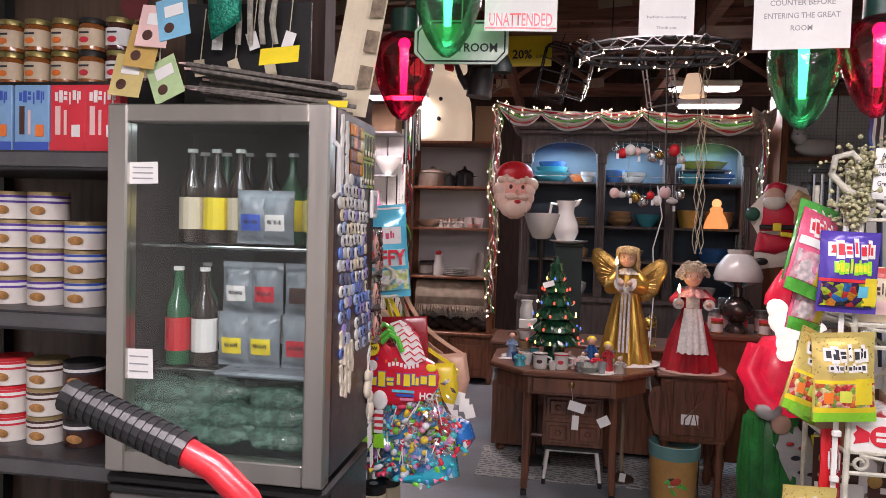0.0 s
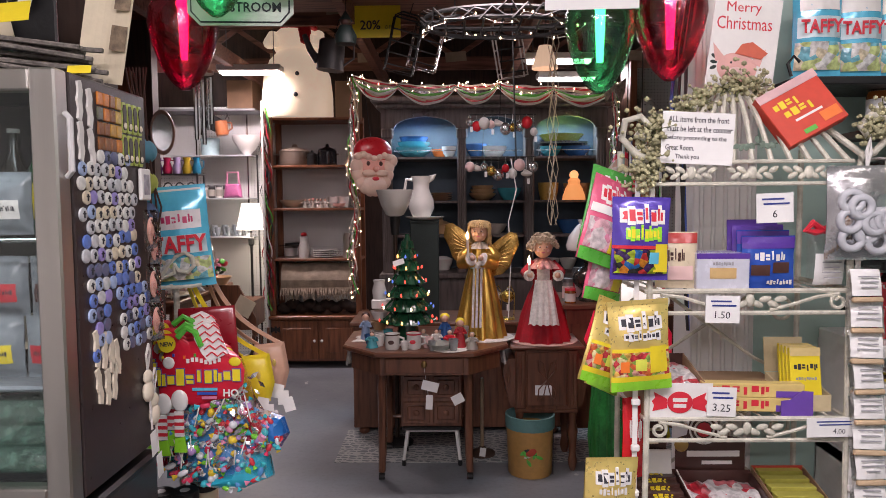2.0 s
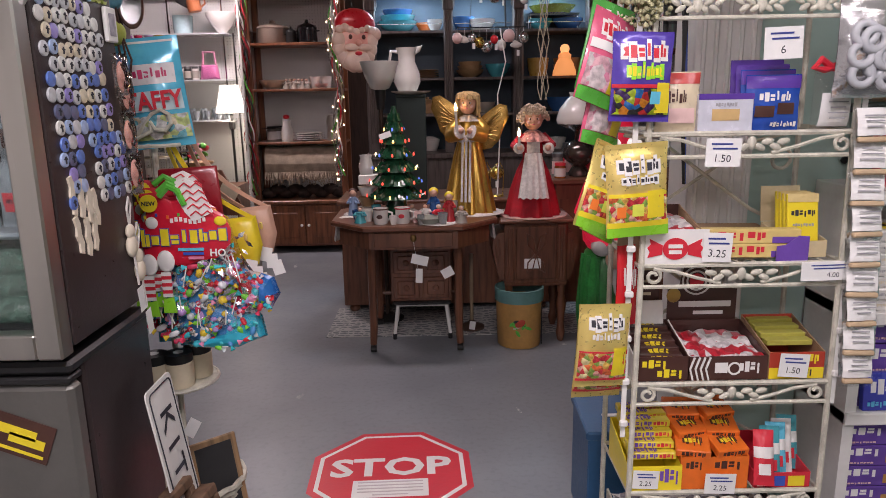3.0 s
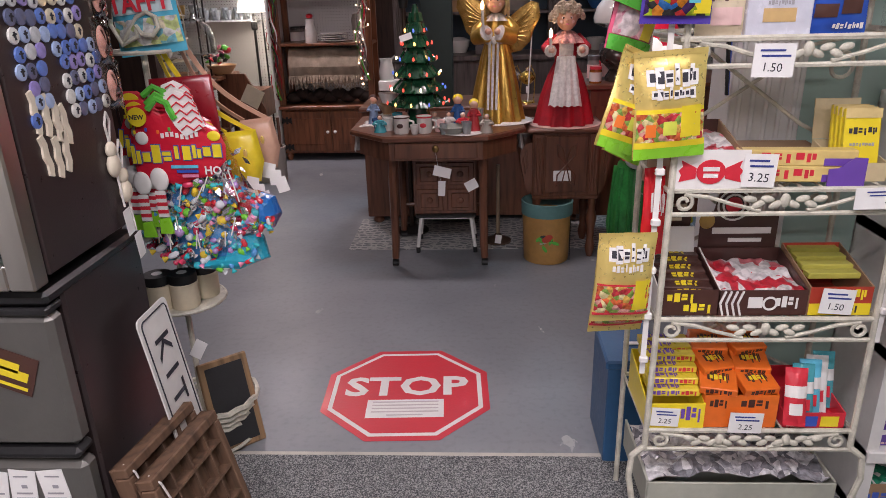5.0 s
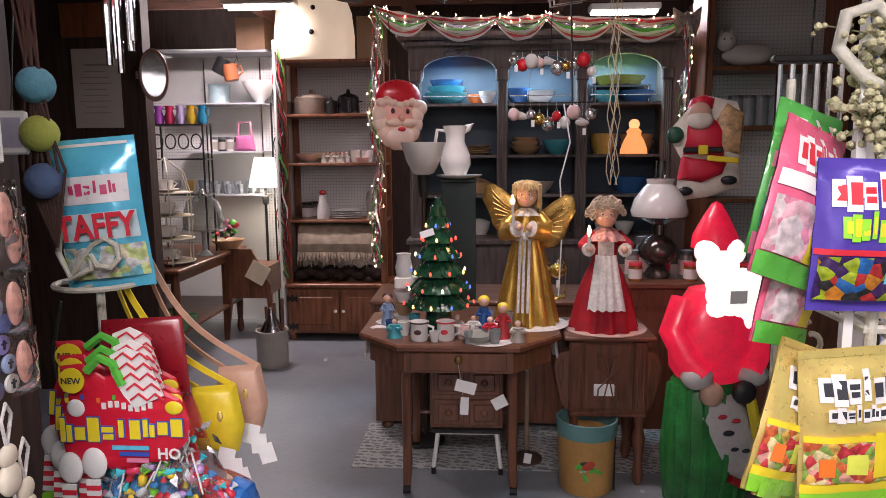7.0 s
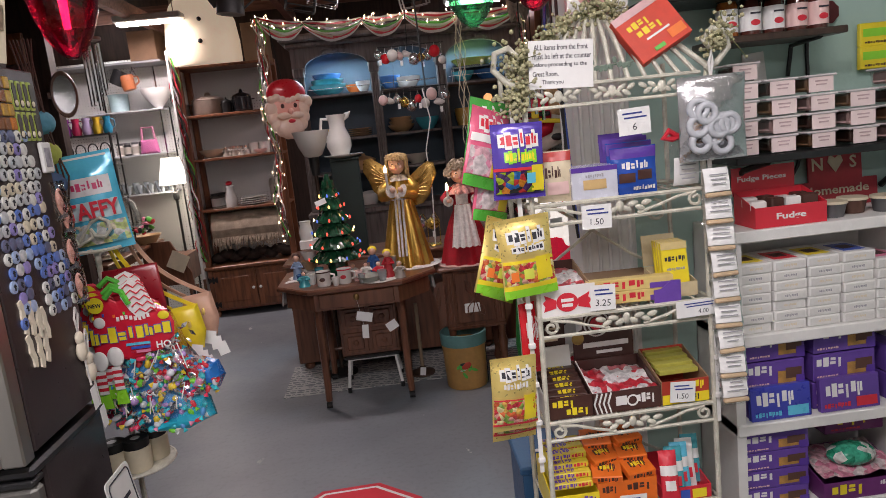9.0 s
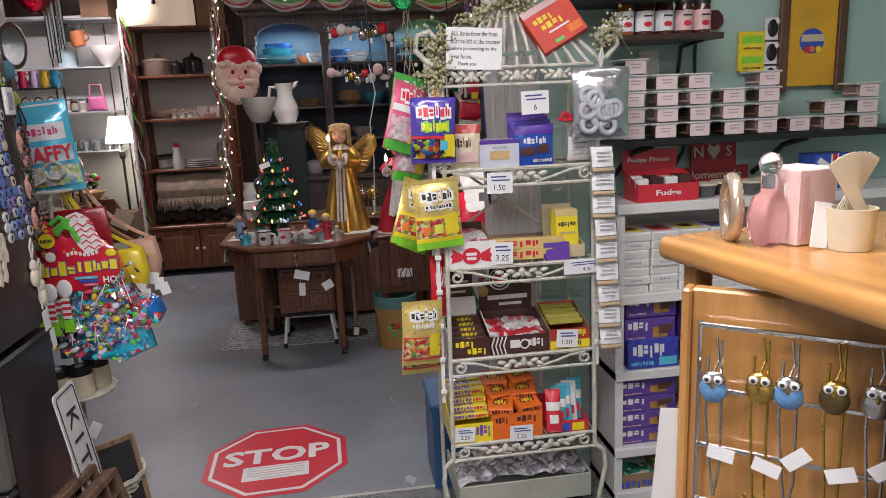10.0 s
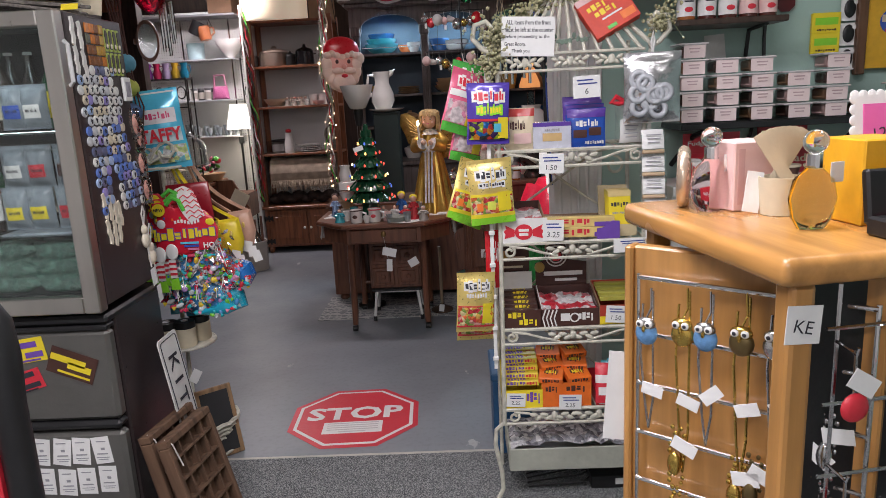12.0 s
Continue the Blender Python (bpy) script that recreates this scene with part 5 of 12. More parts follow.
    for y, z in ((2.10, 1.03), (2.13, 0.965)):
        o = thing("wooden_ornament", (X + 0.006, y, z), "pale wooden doll ornament hanging on a cord", "ornament", group="hanging wooden ornaments")
        bm = ball((0, 0, 0.03), 0.018, (0.5, 1, 1))
        ball((0, 0, -0.005), 0.022, (0.5, 1, 1.2), bm=bm)
        part("doll_body", bm, IV, o, smooth=60)
        part("cord", tube([(0, 0, 0.045), (0.002, 0.012, 0.09), (0.004, 0, 0.11), (0.002, -0.01, 0.085), (0, 0, 0.04), (0.004, 0.005, -0.10)], 0.0028, 6), LACE, o)
        part("price_tag", box((0.006, 0.008, -0.135), (0.001, 0.03, 0.06), m=pose(0, 0, 0, 8, 0, 0)), PAPER, o)


magnet_wall()


def on_cooler():
    Z = 1.731
    r5 = random.Random(5)
    for i in range(16):
        z = Z + 0.008 + (i // 4) * 0.022
        a = (-0.21 + r5.uniform(-0.02, 0.03), 1.93 + (i % 4) * 0.018, z + 0.04 + r5.uniform(-0.01, 0.02))
        b = (0.17 + r5.uniform(-0.03, 0.02), 1.95 + (i % 4) * 0.018, z)
        o = thing("twig_pencil", (0, 0, 0), "grey twig pencil with pale tip in a bundle", "pencil", group="twig pencils")
        part("shaft", tube([a, ((a[0] + b[0]) / 2, (a[1] + b[1]) / 2, (a[2] + b[2]) / 2 + r5.uniform(-0.004, 0.004)), b], 0.0055, 6), M("grey_twig_bark", (0.19, 0.17, 0.15), 0.85, var=0.5, scale=90) if i == 0 else bpy.data.materials["grey_twig_bark"], o)
        part("tip", rod(a, (a[0] - 0.02, a[1], a[2] + 0.002), 0.003, 6), INK if i % 2 else PALEPINK, o)
    solo("tissue_heap", ball((0, 0, 0), 0.1, (1.35, 0.55, 0.42), u=20, v=10), M("pale_packing_paper", (0.6, 0.55, 0.45), 0.8, bump=0.9, bscale=18), "pale crumpled packing paper under the pencils", "paper", (0.03, 2.06, Z + 0.038))
    y = solo("yellow_note", box((0, 0, 0), (0.10, 0.001, 0.05), m=pose(0, 0, 0, 0, -6, 0)), YELLOW, "yellow handwritten price card", "card", (0.01, 1.94, Z + 0.145), rx=-25)
    solo("yellow_note", box((0, 0, 0), (0.05, 0.001, 0.018)), YELLOW, "small yellow price label", "card", (0.165, 1.93, Z + 0.024), rx=-20)
    pr = thing("parchment_sheet", (0.135, 2.03, Z + 0.02), "tall cream paper sheet with small photographs", "poster", ry=10)
    part("sheet", sheet(lambda u, v: Vector(((u - 0.5) * 0.105 + 0.02, 0.012 * math.sin(u * 3), v * 0.42)), 8, 2, thick=0.001), PARCH, pr)
    for z in (0.10, 0.19, 0.28):
        part("photo", box((0.052, -0.003, z), (0.035, 0.001, 0.055)), M("brown_photo", (0.22, 0.16, 0.1), 0.5, scale=40, var=0.6), pr)
    gl = solo("glitter_stocking", puff([(-0.045, 0.3), (0.045, 0.3), (0.04, 0.05), (-0.04, 0.0), (-0.05, 0.05)], 0.03), M("teal_glitter", (0.01, 0.30, 0.20), 0.3, 0.5, 0.6, 120, 1.0, 150), "sparkling teal glitter stocking", "stocking", (-0.16, 2.0, Z + 0.20), smooth=50)
    for x, z, a, m, nm in ((-0.27, 0.05, -25, M("pale_green_card", (0.45, 0.62, 0.32), 0.6), "green"), (-0.33, 0.13, 8, M("tan_card", (0.55, 0.36, 0.1), 0.6), "tan"), (-0.25, 0.2, -14, M("light_blue_card", (0.2, 0.5, 0.7), 0.6), "blue"), (-0.30, 0.18, 5, PALEPINK, "pink"), (-0.37, 0.06, 6, M("straw_card", (0.62, 0.5, 0.2), 0.6), "straw")):
        o = thing("gift_tag", (x, 1.90, Z + z + 0.03), nm + " paper gift tag with a drawn motif", "tag", ry=a, rx=-12)
        part("card", box((0, 0, 0), (0.085, 0.002, 0.11), 0.0009), m, o)
        part("white_label", box((0.005, -0.002, 0.018), (0.05, 0.001, 0.03)), PAPER, o)
        part("motif", ball((-0.012, -0.002, -0.025), 0.014, (1, 0.1, 1), u=8, v=6), BROWN, o)
        part("string", rod((0, 0, 0.05), (0.02, 0.01, 0.13), 0.0012, 4), PAPER, o)
    stand = thing("tag_stand", (-0.2, 2.06, Z), "dark metal stand holding tags and trinkets", "stand")
    part("base", box((0, 0, 0.005), (0.2, 0.1, 0.01), 0.003), IRON, stand)
    part("board", box((0.06, 0.02, 0.16), (0.36, 0.012, 0.32), 0.004), BLACK, stand)
    for k in range(6):
        x, z = -0.06 + k * 0.05, 0.14 + (k % 2) * 0.07
        part("price_tag", box((x, -0.012, z), (0.03, 0.001, 0.045), m=pose(0, 0, 0, 0, r5.uniform(-20, 20), 0)), PAPER if k % 2 else PARCH, stand)
        part("cord", rod((x, -0.008, z + 0.02), (x + 0.01, 0.0, z + 0.16), 0.0015, 5), PARCH, stand)
    for k in range(4):
        part("trinket", tube([(0.05 + k * 0.035, -0.02, 0.32), (0.06 + k * 0.03, -0.03, 0.26), (0.05 + k * 0.035, -0.015, 0.2)], 0.008, 6), M("grey_bead_string", (0.4, 0.38, 0.32), 0.6, scale=60, var=0.4) if k == 0 else bpy.data.materials["grey_bead_string"], stand)
    solo("dark_plaque", prism([(0.04 * math.cos(a * math.tau / 8 + 0.39), 0.04 * math.sin(a * math.tau / 8 + 0.39)) for a in range(8)], 0.004), M("maroon_enamel", (0.1, 0.012, 0.015), 0.4), "small dark red octagonal plaque", "plaque", (-0.375, 1.93, Z + 0.275))


on_cooler()


def left_shelves():
    t = thing("wall_shelf", (-0.86, 1.88, 0.006), "dark metal shop shelving full of jars and tins", "shelf")
    for z in (0.42, 0.835, 1.215, 1.625):
        part("shelf", slab(-0.2, 0.0, z - 0.05, 0.49, 0.42, z, 0.003), M("dark_grey_shelf_metal", (0.06, 0.06, 0.065), 0.4, 0.4) if z == 0.42 else bpy.data.materials["dark_grey_shelf_metal"], t)
        part("price_rail", slab(-0.2, -0.006, z - 0.04, 0.49, 0.0, z - 0.006), GALV, t)
    part("back_panel", slab(-0.2, 0.42, 0, 0.49, 0.44, 2.3), wood("brown_shelf_back", (0.1, 0.06, 0.04)), t)
    part("upright", slab(-0.06, 0.02, 1.63, -0.02, 0.10, 2.3), wood("tan_upright", (0.32, 0.2, 0.1)), t)
    for x in (-0.2, 0.47):
        part("post", slab(x, 0.38, 0, x + 0.02, 0.42, 2.3), BLACK, t)
    return t


left_shelves()
HONEY = M("amber_preserve", (0.32, 0.10, 0.02), 0.15, coat=0.6, scale=20, var=0.4)
DKJAM = M("dark_preserve", (0.08, 0.02, 0.015), 0.15, coat=0.6)
LIDG = M("olive_gold_lid", (0.42, 0.36, 0.14), 0.35, 0.8)
CREAML = M("cream_label", (0.68, 0.55, 0.38), 0.6)


def jar(loc, body, lid, lab, label, r=0.032, h=0.085, group="jars on the shelf", motif=None):
    t = thing("jar", loc, label, "jar", group=group)
    part("glass_body", lathe([(0, 0), (r, 0), (r, h * 0.75), (r * 0.88, h * 0.82), (r * 0.88, h * 0.84), (0, h * 0.84)], 18), body, t, smooth=40)
    part("lid", lathe([(0, h), (r * 0.95, h), (r * 0.97, h * 0.99), (r * 0.97, h * 0.83), (0, h * 0.83)], 18), lid, t, smooth=40)
    part("wrap_label", lathe([(r + 0.0007, h * 0.12), (r + 0.0007, h * 0.66)], 18), lab, t, smooth=40)
    if motif:
        part("motif", ball((0.0, -r - 0.0005, h * 0.3), 0.011, (1.3, 0.15, 0.8), u=8, v=6), motif, t)
        part("print_bar", box((0, -r - 0.001, h * 0.52), (0.03, 0.001, 0.005)), INK, t)
    return t


part("riser", slab(-1.04, 2.06, 1.632, -0.38, 2.28, 1.84), BLACK, None, "black riser block for jars")
tagged(bpy.data.objects["riser"], "black riser block behind the boxes on the shelf", "riser")
for r_ in range(2):
    for c_ in range(6):
        jar((-0.885 + c_ * 0.086, 2.115, 1.842 + r_ * 0.092), HONEY if c_ < 4 else DKJAM, LIDG if c_ != 3 else IRON, CREAML if c_ != 4 else PAPER, "glass jar of orange preserve with gold lid", 0.036, 0.09, motif=ORANGE if c_ < 3 else REDP)
for k, (x, b) in enumerate(((-0.76, SKY), (-0.652, SKY), (-0.548, REDP), (-0.45, REDP), (-0.86, SKY))):
    m = M("pale_blue_carton", (0.22, 0.42, 0.68), 0.4) if k == 0 else bpy.data.materials["pale_blue_carton"]
    carton("biscuit_box", 0.1, 0.03, 0.17, m if b == SKY else REDP, [("front", 0.12, 0.72, 0.88, 0.9, BLUE if b == SKY else WHITEP, "logo_bar"), ("front", 0.15, 0.25, 0.3, 0.68, BROWN if b == SKY else PALEPINK, "biscuit_sticks"), ("front", 0.4, 0.25, 0.48, 0.62, PALEPINK, "biscuit_stick"), ("front", 0.62, 0.22, 0.86, 0.4, ORANGE if b == SKY else WHITEP, "fruit_motif"), ("front", 0.0, 0.0, 1.0, 0.14, BLUE if b == SKY else REDP, "base_band")], "thin " + ("pale blue" if b == SKY else "red") + " carton of biscuit sticks", "box", (x, 1.93, 1.632), group="biscuit cartons")
TINW = M("white_tin_label", (0.72, 0.68, 0.62), 0.35, coat=0.3)
NUT = M("nut_motif", (0.5, 0.25, 0.08), 0.5, scale=60, var=0.4)
GOLDLID = M("gold_tin_lid", (0.5, 0.38, 0.18), 0.35, 0.7)


def tin(loc, band, lid, body, label, r=0.052, h=0.075):
    t = thing("nut_tin", loc, label, "tin", group="nut tins")
    part("can", lathe([(0, 0), (r, 0), (r, h * 0.9), (r * 0.96, h * 0.93), (0, h * 0.93)], 22), body, t, smooth=40)
    part("lid", lathe([(0, h), (r * 0.98, h), (r * 1.01, h * 0.98), (r * 1.01, h * 0.87), (r * 0.99, h * 0.87)], 22), lid, t, smooth=40)
    part("colour_band", lathe([(r + 0.0006, h * 0.58), (r + 0.0006, h * 0.86)], 22), band, t, smooth=40)
    part("logo_bar", lathe([(r + 0.0012, h * 0.66), (r + 0.0012, h * 0.77)], 22), WHITEP, t)
    part("motif", ball((0.008, -r, h * 0.32), 0.02, (1.2, 0.1, 0.6), u=8, v=6), NUT, t)


for c_, x in enumerate((-0.905, -0.795, -0.685, -0.572)):
    for r_ in range(4 if c_ < 3 else 3):
        tin((x, 2.02, 1.222 + r_ * 0.0775), VIOLET if c_ < 3 else BLUE, GOLDLID, TINW, "white nut tin with " + ("purple" if c_ < 3 else "navy") + " band")
for c_, x in enumerate((-0.905, -0.795, -0.685, -0.572)):
    for r_ in range(3 if c_ else 4):
        tin((x, 2.02, 0.842 + r_ * 0.0775), REDP if c_ < 2 else BROWN if c_ == 2 else INK, RED if c_ < 2 else GOLDLID if c_ == 2 else IRON, TINW if c_ < 3 else M("black_flame_tin", (0.06, 0.02, 0.015), 0.4, scale=30, var=0.9), ("white nut tin with red lid", "white nut tin with red lid", "white nut tin with brown band", "black smoked nut tin")[c_])
for c_, x in enumerate((-0.905, -0.795, -0.685, -0.572)):
    for r_ in range(2):
        tin((x, 2.02, 0.427 + r_ * 0.0775), BLUE if c_ % 2 else BROWN, GOLDLID, TINW, "white nut tin with dark band")


def hand_truck():
    t = thing("hand_truck", (0.43, 1.0, 0.006), "red tubular hand truck with black ribbed grip", "hand truck")
    part("frame_tube", tube([(-0.12, 0, 1.216), (-0.085, 0, 1.20), (-0.05, 0, 1.17), (-0.02, 0, 1.12), (0.0, 0, 1.05), (0.0, 0, 0.12)], 0.0155, 12), RED, t, "glossy red steel tube", 50)
    bm = rod((-0.262, 0, 1.268), (-0.118, 0, 1.215), 0.019, 14)
    d = Vector((-0.118 + 0.262, 0, 1.215 - 1.268)).normalized()
    for k in range(14):
        p = Vector((-0.25, 0, 1.2636)) + d * (0.0095 * k)
        tube([p, p + d * 0.004], 0.0205, 14, bm)
    part("grip", bm, BLACK, t, "black ribbed rubber grip")
    part("sleeve", tube([(0.005, -0.004, 0.60), (0.005, -0.004, 0.93), (0.012, -0.004, 1.02), (0.008, -0.004, 1.085), (-0.012, 0, 1.11)], 0.029, 14), BLACK, t, "black plastic sleeve", 50)
    part("strap", box((-0.03, -0.02, 0.80), (0.02, 0.03, 0.28), 0.006), REDP, t, "red webbing strap")
    part("toe_plate", box((0.0, -0.1, 0.012), (0.3, 0.2, 0.008), 0.003), RED, t)
    part("axle", rod((-0.2, 0.06, 0.1), (0.2, 0.06, 0.1), 0.01), IRON, t)
    part("brace", rod((0, 0, 0.13), (0, 0.06, 0.1), 0.012), RED, t)
    part("post_foot", rod((0, 0, 0.015), (0, 0, 0.14), 0.014), RED, t)
    for x in (-0.19, 0.19):
        w = part("wheel", lathe([(0.05, -0.02), (0.09, -0.024), (0.1, 0), (0.09, 0.024), (0.05, 0.02)], 20, (x, 0.06, 0.1), m=pose(0, 0, 0, 0, 90, 0), close=True), BLACK, t, smooth=40)
        part("hub", lathe([(0, -0.02), (0.05, -0.018), (0.05, 0.018), (0, 0.02)], 16, (x, 0.06, 0.1), m=pose(0, 0, 0, 0, 90, 0)), RED, w)


hand_truck()


def spinner():
    """A slim cream wire stand with bags, purses, jars and a basket."""
    t = thing("wire_stand", (0.10, 2.56, 0), "slim cream wire display stand with rings", "stand")
    part("pole", rod((0, 0, 0.01), (0, 0, 1.29), 0.009, 10), CREAM_IRON, t)
    for z, r in ((1.23, 0.085), (0.95, 0.06), (0.50, 0.12), (0.02, 0.16)):
        ring = tube([(r * math.cos(k * math.tau / 24), r * math.sin(k * math.tau / 24), z) for k in range(24)], 0.006, 6, closed=True)
        for k in range(4):
            rod((0, 0, z), (r * math.cos(k * math.pi / 2), r * math.sin(k * math.pi / 2), z), 0.004, 6, ring)
        part("ring", ring, CREAM_IRON, t)
    sc = [(0.05 + 0.03 * math.cos(a), -0.06, 1.30 + 0.03 * math.sin(a)) for a in (2.5, 1.5, 0.6, -0.3, -1.2, -2.2, -3.1)]
    part("scroll_hook", tube([(-0.03, -0.05, 1.25)] + sc, 0.006, 8), CREAM_IRON, t)
    part("scroll_hook", tube([(-0.04, -0.05, 1.38), (-0.045, -0.06, 1.30), (-0.02, -0.065, 1.25), (0.02, -0.06, 1.27), (0.02, -0.06, 1.29)], 0.006, 8), CREAM_IRON, t)
    shelf = part("shelf_disc", lathe([(0, 0.498), (0.118, 0.498), (0.118, 0.504), (0, 0.504)], 24), CREAM_IRON, t)
    tf = pouch("taffy_bag", 0.172, 0.305, 0.036, BLUEFOIL, [(0.08, 0.03, 0.92, 0.05, WHITEP, "seal_line"), (0.1, 0.24, 0.9, 0.42, M("white_oval_panel", (0.75, 0.72, 0.72), 0.3), "logo_panel"), (0.22, 0.28, 0.78, 0.36, M("script_red", (0.6, 0.05, 0.15), 0.4), "logo_shape"), (0.05, 0.48, 0.95, 0.66, M("pale_cloud_print", (0.6, 0.78, 0.82), 0.3), "cloud_panel"), (0.02, 0.70, 0.98, 0.92, TAFFYMIX, "window")], "turquoise bag of salt water taffy", "bag", (0.118, 2.53, 1.527), rz=8, ry=-5, seed=3)
    part("lettering", words("TAFFY", 0.05, 0.155, bold=0.03, m=pose(0.004, -0.044, -0.172)), REDP, tf, "red letters TAFFY")
    card = M("red_header_card", (0.66, 0.015, 0.04), 0.35, coat=0.4)
    THINFILM = film_sheet("thin_clear_film", (0.99, 0.99, 0.99), 0.6, 0.12)

    def loose_sweets(parent, outline, depth, seed):
        rs = random.Random(seed)
        bm = puff([(x * 0.8, z * 0.86 + 0.01) for x, z in outline], depth * 0.6)
        xs, zs = [p[0] for p in outline], [p[1] for p in outline]
        n = 0
        while n < 105:
            x, z = rs.uniform(min(xs), max(xs)), rs.uniform(min(zs), max(zs))
            hit = False
            for (x0, z0), (x1, z1) in zip(outline, outline[1:] + outline[:1]):
                if (z0 > z) != (z1 > z) and x < (x1 - x0) * (z - z0) / (z1 - z0) + x0:
                    hit = not hit
            if hit:
                n += 1
                m = pose(x, -depth * rs.uniform(0.55, 0.95), z, rs.uniform(-30, 30), rs.uniform(0, 180), 0)
                if n % 5 > 2:
                    r = rs.uniform(0.007, 0.015)
                    lathe([(0, -r), (r * 0.8, -r * 0.6), (r, 0), (r * 0.8, r * 0.6), (0, r)], 7, bm=bm, m=m)
                else:
                    r = rs.uniform(0.006, 0.0095)
                    lathe([(r * 1.1, -r * 3.2), (r * 0.3, -r * 1.7), (r, -r), (r, r), (r * 0.3, r * 1.7), (r * 1.1, r * 3.2)], 7, bm=bm, m=m)
        tagged(part("sweets", bm, SWEETS, parent, "mixed bright wrapped lollies", 50), kind="stuff")
        # loose foil shards modelled as the highlights of the clear film
        b3 = bmesh.new()
        for k in range(70):
            x, z = rs.uniform(min(xs) * 0.75, max(xs) * 0.7), rs.uniform(min(zs) + 0.02, max(zs) - 0.02)
            c, h = Vector((x, -depth * rs.uniform(0.85, 1.05), z)), rs.uniform(0.008, 0.02)
            d = Vector((rs.uniform(-1, 1), rs.uniform(-0.3, 0.3), rs.uniform(-1, 1))).normalized()
            e = Vector((-d.z, rs.uniform(-0.6, 0.6), d.x)) * rs.uniform(0.25, 0.5)
            v = [b3.verts.new(q) for q in (c - d * h, c + e * h, c + d * h, c - e * h + Vector((0, -0.003, 0)))]
            b3.faces.new((v[0], v[1], v[3]))
            b3.faces.new((v[1], v[2], v[3]))
        tagged(part("film_glint", b3, SILVERFOIL, parent, "silver shards standing for glints on the film"), kind="stuff")
        for k in range(12):
            x, z = rs.uniform(min(xs) * 0.7, max(xs) * 0.6), rs.uniform(0.06, max(zs) - 0.06)
            part("lolly_stick", rod((x, -depth - 0.006, z), (x + rs.uniform(-0.03, 0.03), -depth - 0.004, z + rs.uniform(0.04, 0.07)), 0.0019, 5), WHITEP, parent)

    head = thing("candy_stocking", (0.236, 2.42, 0.66), "clear stocking of lollies with red header card", "candy bag", group="candy stockings")
    boot = [(-0.09, 0.29), (0.08, 0.31), (0.09, 0.2), (0.10, 0.13), (0.17, 0.09), (0.18, 0.03), (0.10, 0.0), (-0.03, 0.0), (-0.08, 0.04), (-0.085, 0.16)]
    loose_sweets(head, boot, 0.045, 61)
    part("film_wrap", puff([(x * 1.06, z * 1.03 - 0.004) for x, z in boot], 0.062), THINFILM, head, "clear film wrapper").visible_shadow = False
    part("toe_print", puff([(0.10, 0.09), (0.17, 0.095), (0.185, 0.03), (0.11, -0.004), (0.02, -0.004), (-0.03, 0.0), (0.0, 0.03), (0.08, 0.04)], 0.05), M("turquoise_film", (0.02, 0.42, 0.58), 0.2, coat=0.6), head)
    hd = [(-0.115, 0.27), (-0.12, 0.33), (-0.10, 0.40), (-0.115, 0.45), (-0.07, 0.455), (-0.03, 0.43), (0.02, 0.44), (0.07, 0.41), (0.11, 0.39), (0.125, 0.35), (0.12, 0.31), (0.08, 0.27), (0.04, 0.265), (-0.01, 0.25), (-0.06, 0.255)]
    hc = part("header_card", puff(hd, 0.008, 0.3, -0.05), card, head, "red printed header card")
    rz_ = random.Random(5)
    for k in range(9):
        x, z = -0.105 + k * 0.0262, 0.318 + 0.002 * k + 0.003 * math.sin(k * 2.1)
        hgt = 0.046 if k in (0, 2, 5) else 0.033
        for nm, m, grow, y in (("logo_shadow", BLUE, 0.004, -0.0588), ("logo_block", YELLOW, 0.0, -0.0606)):
            bm = bmesh.new()
            for x0, y0, x1, y1 in STROKES[(k * 5 + 2) % 6]:
                box((x + ((x0 + x1) / 2 - 0.5) * 0.0215, y, z + hgt * (1 - (y0 + y1) / 2) - 0.01), ((x1 - x0) * 0.0215 + grow, 0.002, hgt * (y1 - y0) + grow), bm=bm)
            part(nm, bm, m, hc, "yellow logo mark" if m is YELLOW else "")
    for k in range(8):
        part("script_mark", box((-0.03 + k * 0.0125, -0.0595, 0.378 + 0.004 * math.sin(k)), (0.008, 0.0016, 0.012)), WHITEP, hc)
    for k in range(3):
        part("flavour_print", box((0.015 + 0.006 * k, -0.0595, 0.298 - k * 0.012), (0.07 - 0.014 * k, 0.0016, 0.008)), (SKY, BLUE, PINK)[k], hc)
    part("candy_print", ball((-0.085, -0.057, 0.372), 0.017, (1, 0.25, 1)), WHITEP, hc, "white cap pompom print", 60)
    part("candy_print", ball((0.10, -0.057, 0.375), 0.013, (1.3, 0.25, 1)), YELLOW, hc, smooth=60)
    for k in range(4):
        part("confetti", box((-0.1 + 0.03 * k, -0.059, 0.388 + 0.006 * (k % 2)), (0.006, 0.0016, 0.009), m=pose(0, 0, 0, 0, 0, 0)), (YELLOW, BLUE, ORANGE, GREEN)[k], hc)
    part("chevron_panel", prism([(-0.01, 0.475), (0.02, 0.49), (0.055, 0.475), (0.085, 0.40), (0.03, 0.375), (0.01, 0.40), (-0.01, 0.44)], 0.003, m=pose(0, -0.063, 0)), WHITEP, hc, "white and red chevron print")
    for k in range(5):
        part("chevron", tube([(0.0 + j * 0.0155 + k * 0.006, -0.0645, 0.468 - k * 0.019 + (0.012 if j % 2 else 0)) for j in range(5)], 0.0026, 4), REDP, hc)
    part("cap_brim", tube([(-0.055, -0.063, 0.445), (-0.03, -0.064, 0.47), (-0.005, -0.064, 0.46), (0.01, -0.063, 0.42)], 0.009, 6), GREEN, hc, smooth=50)
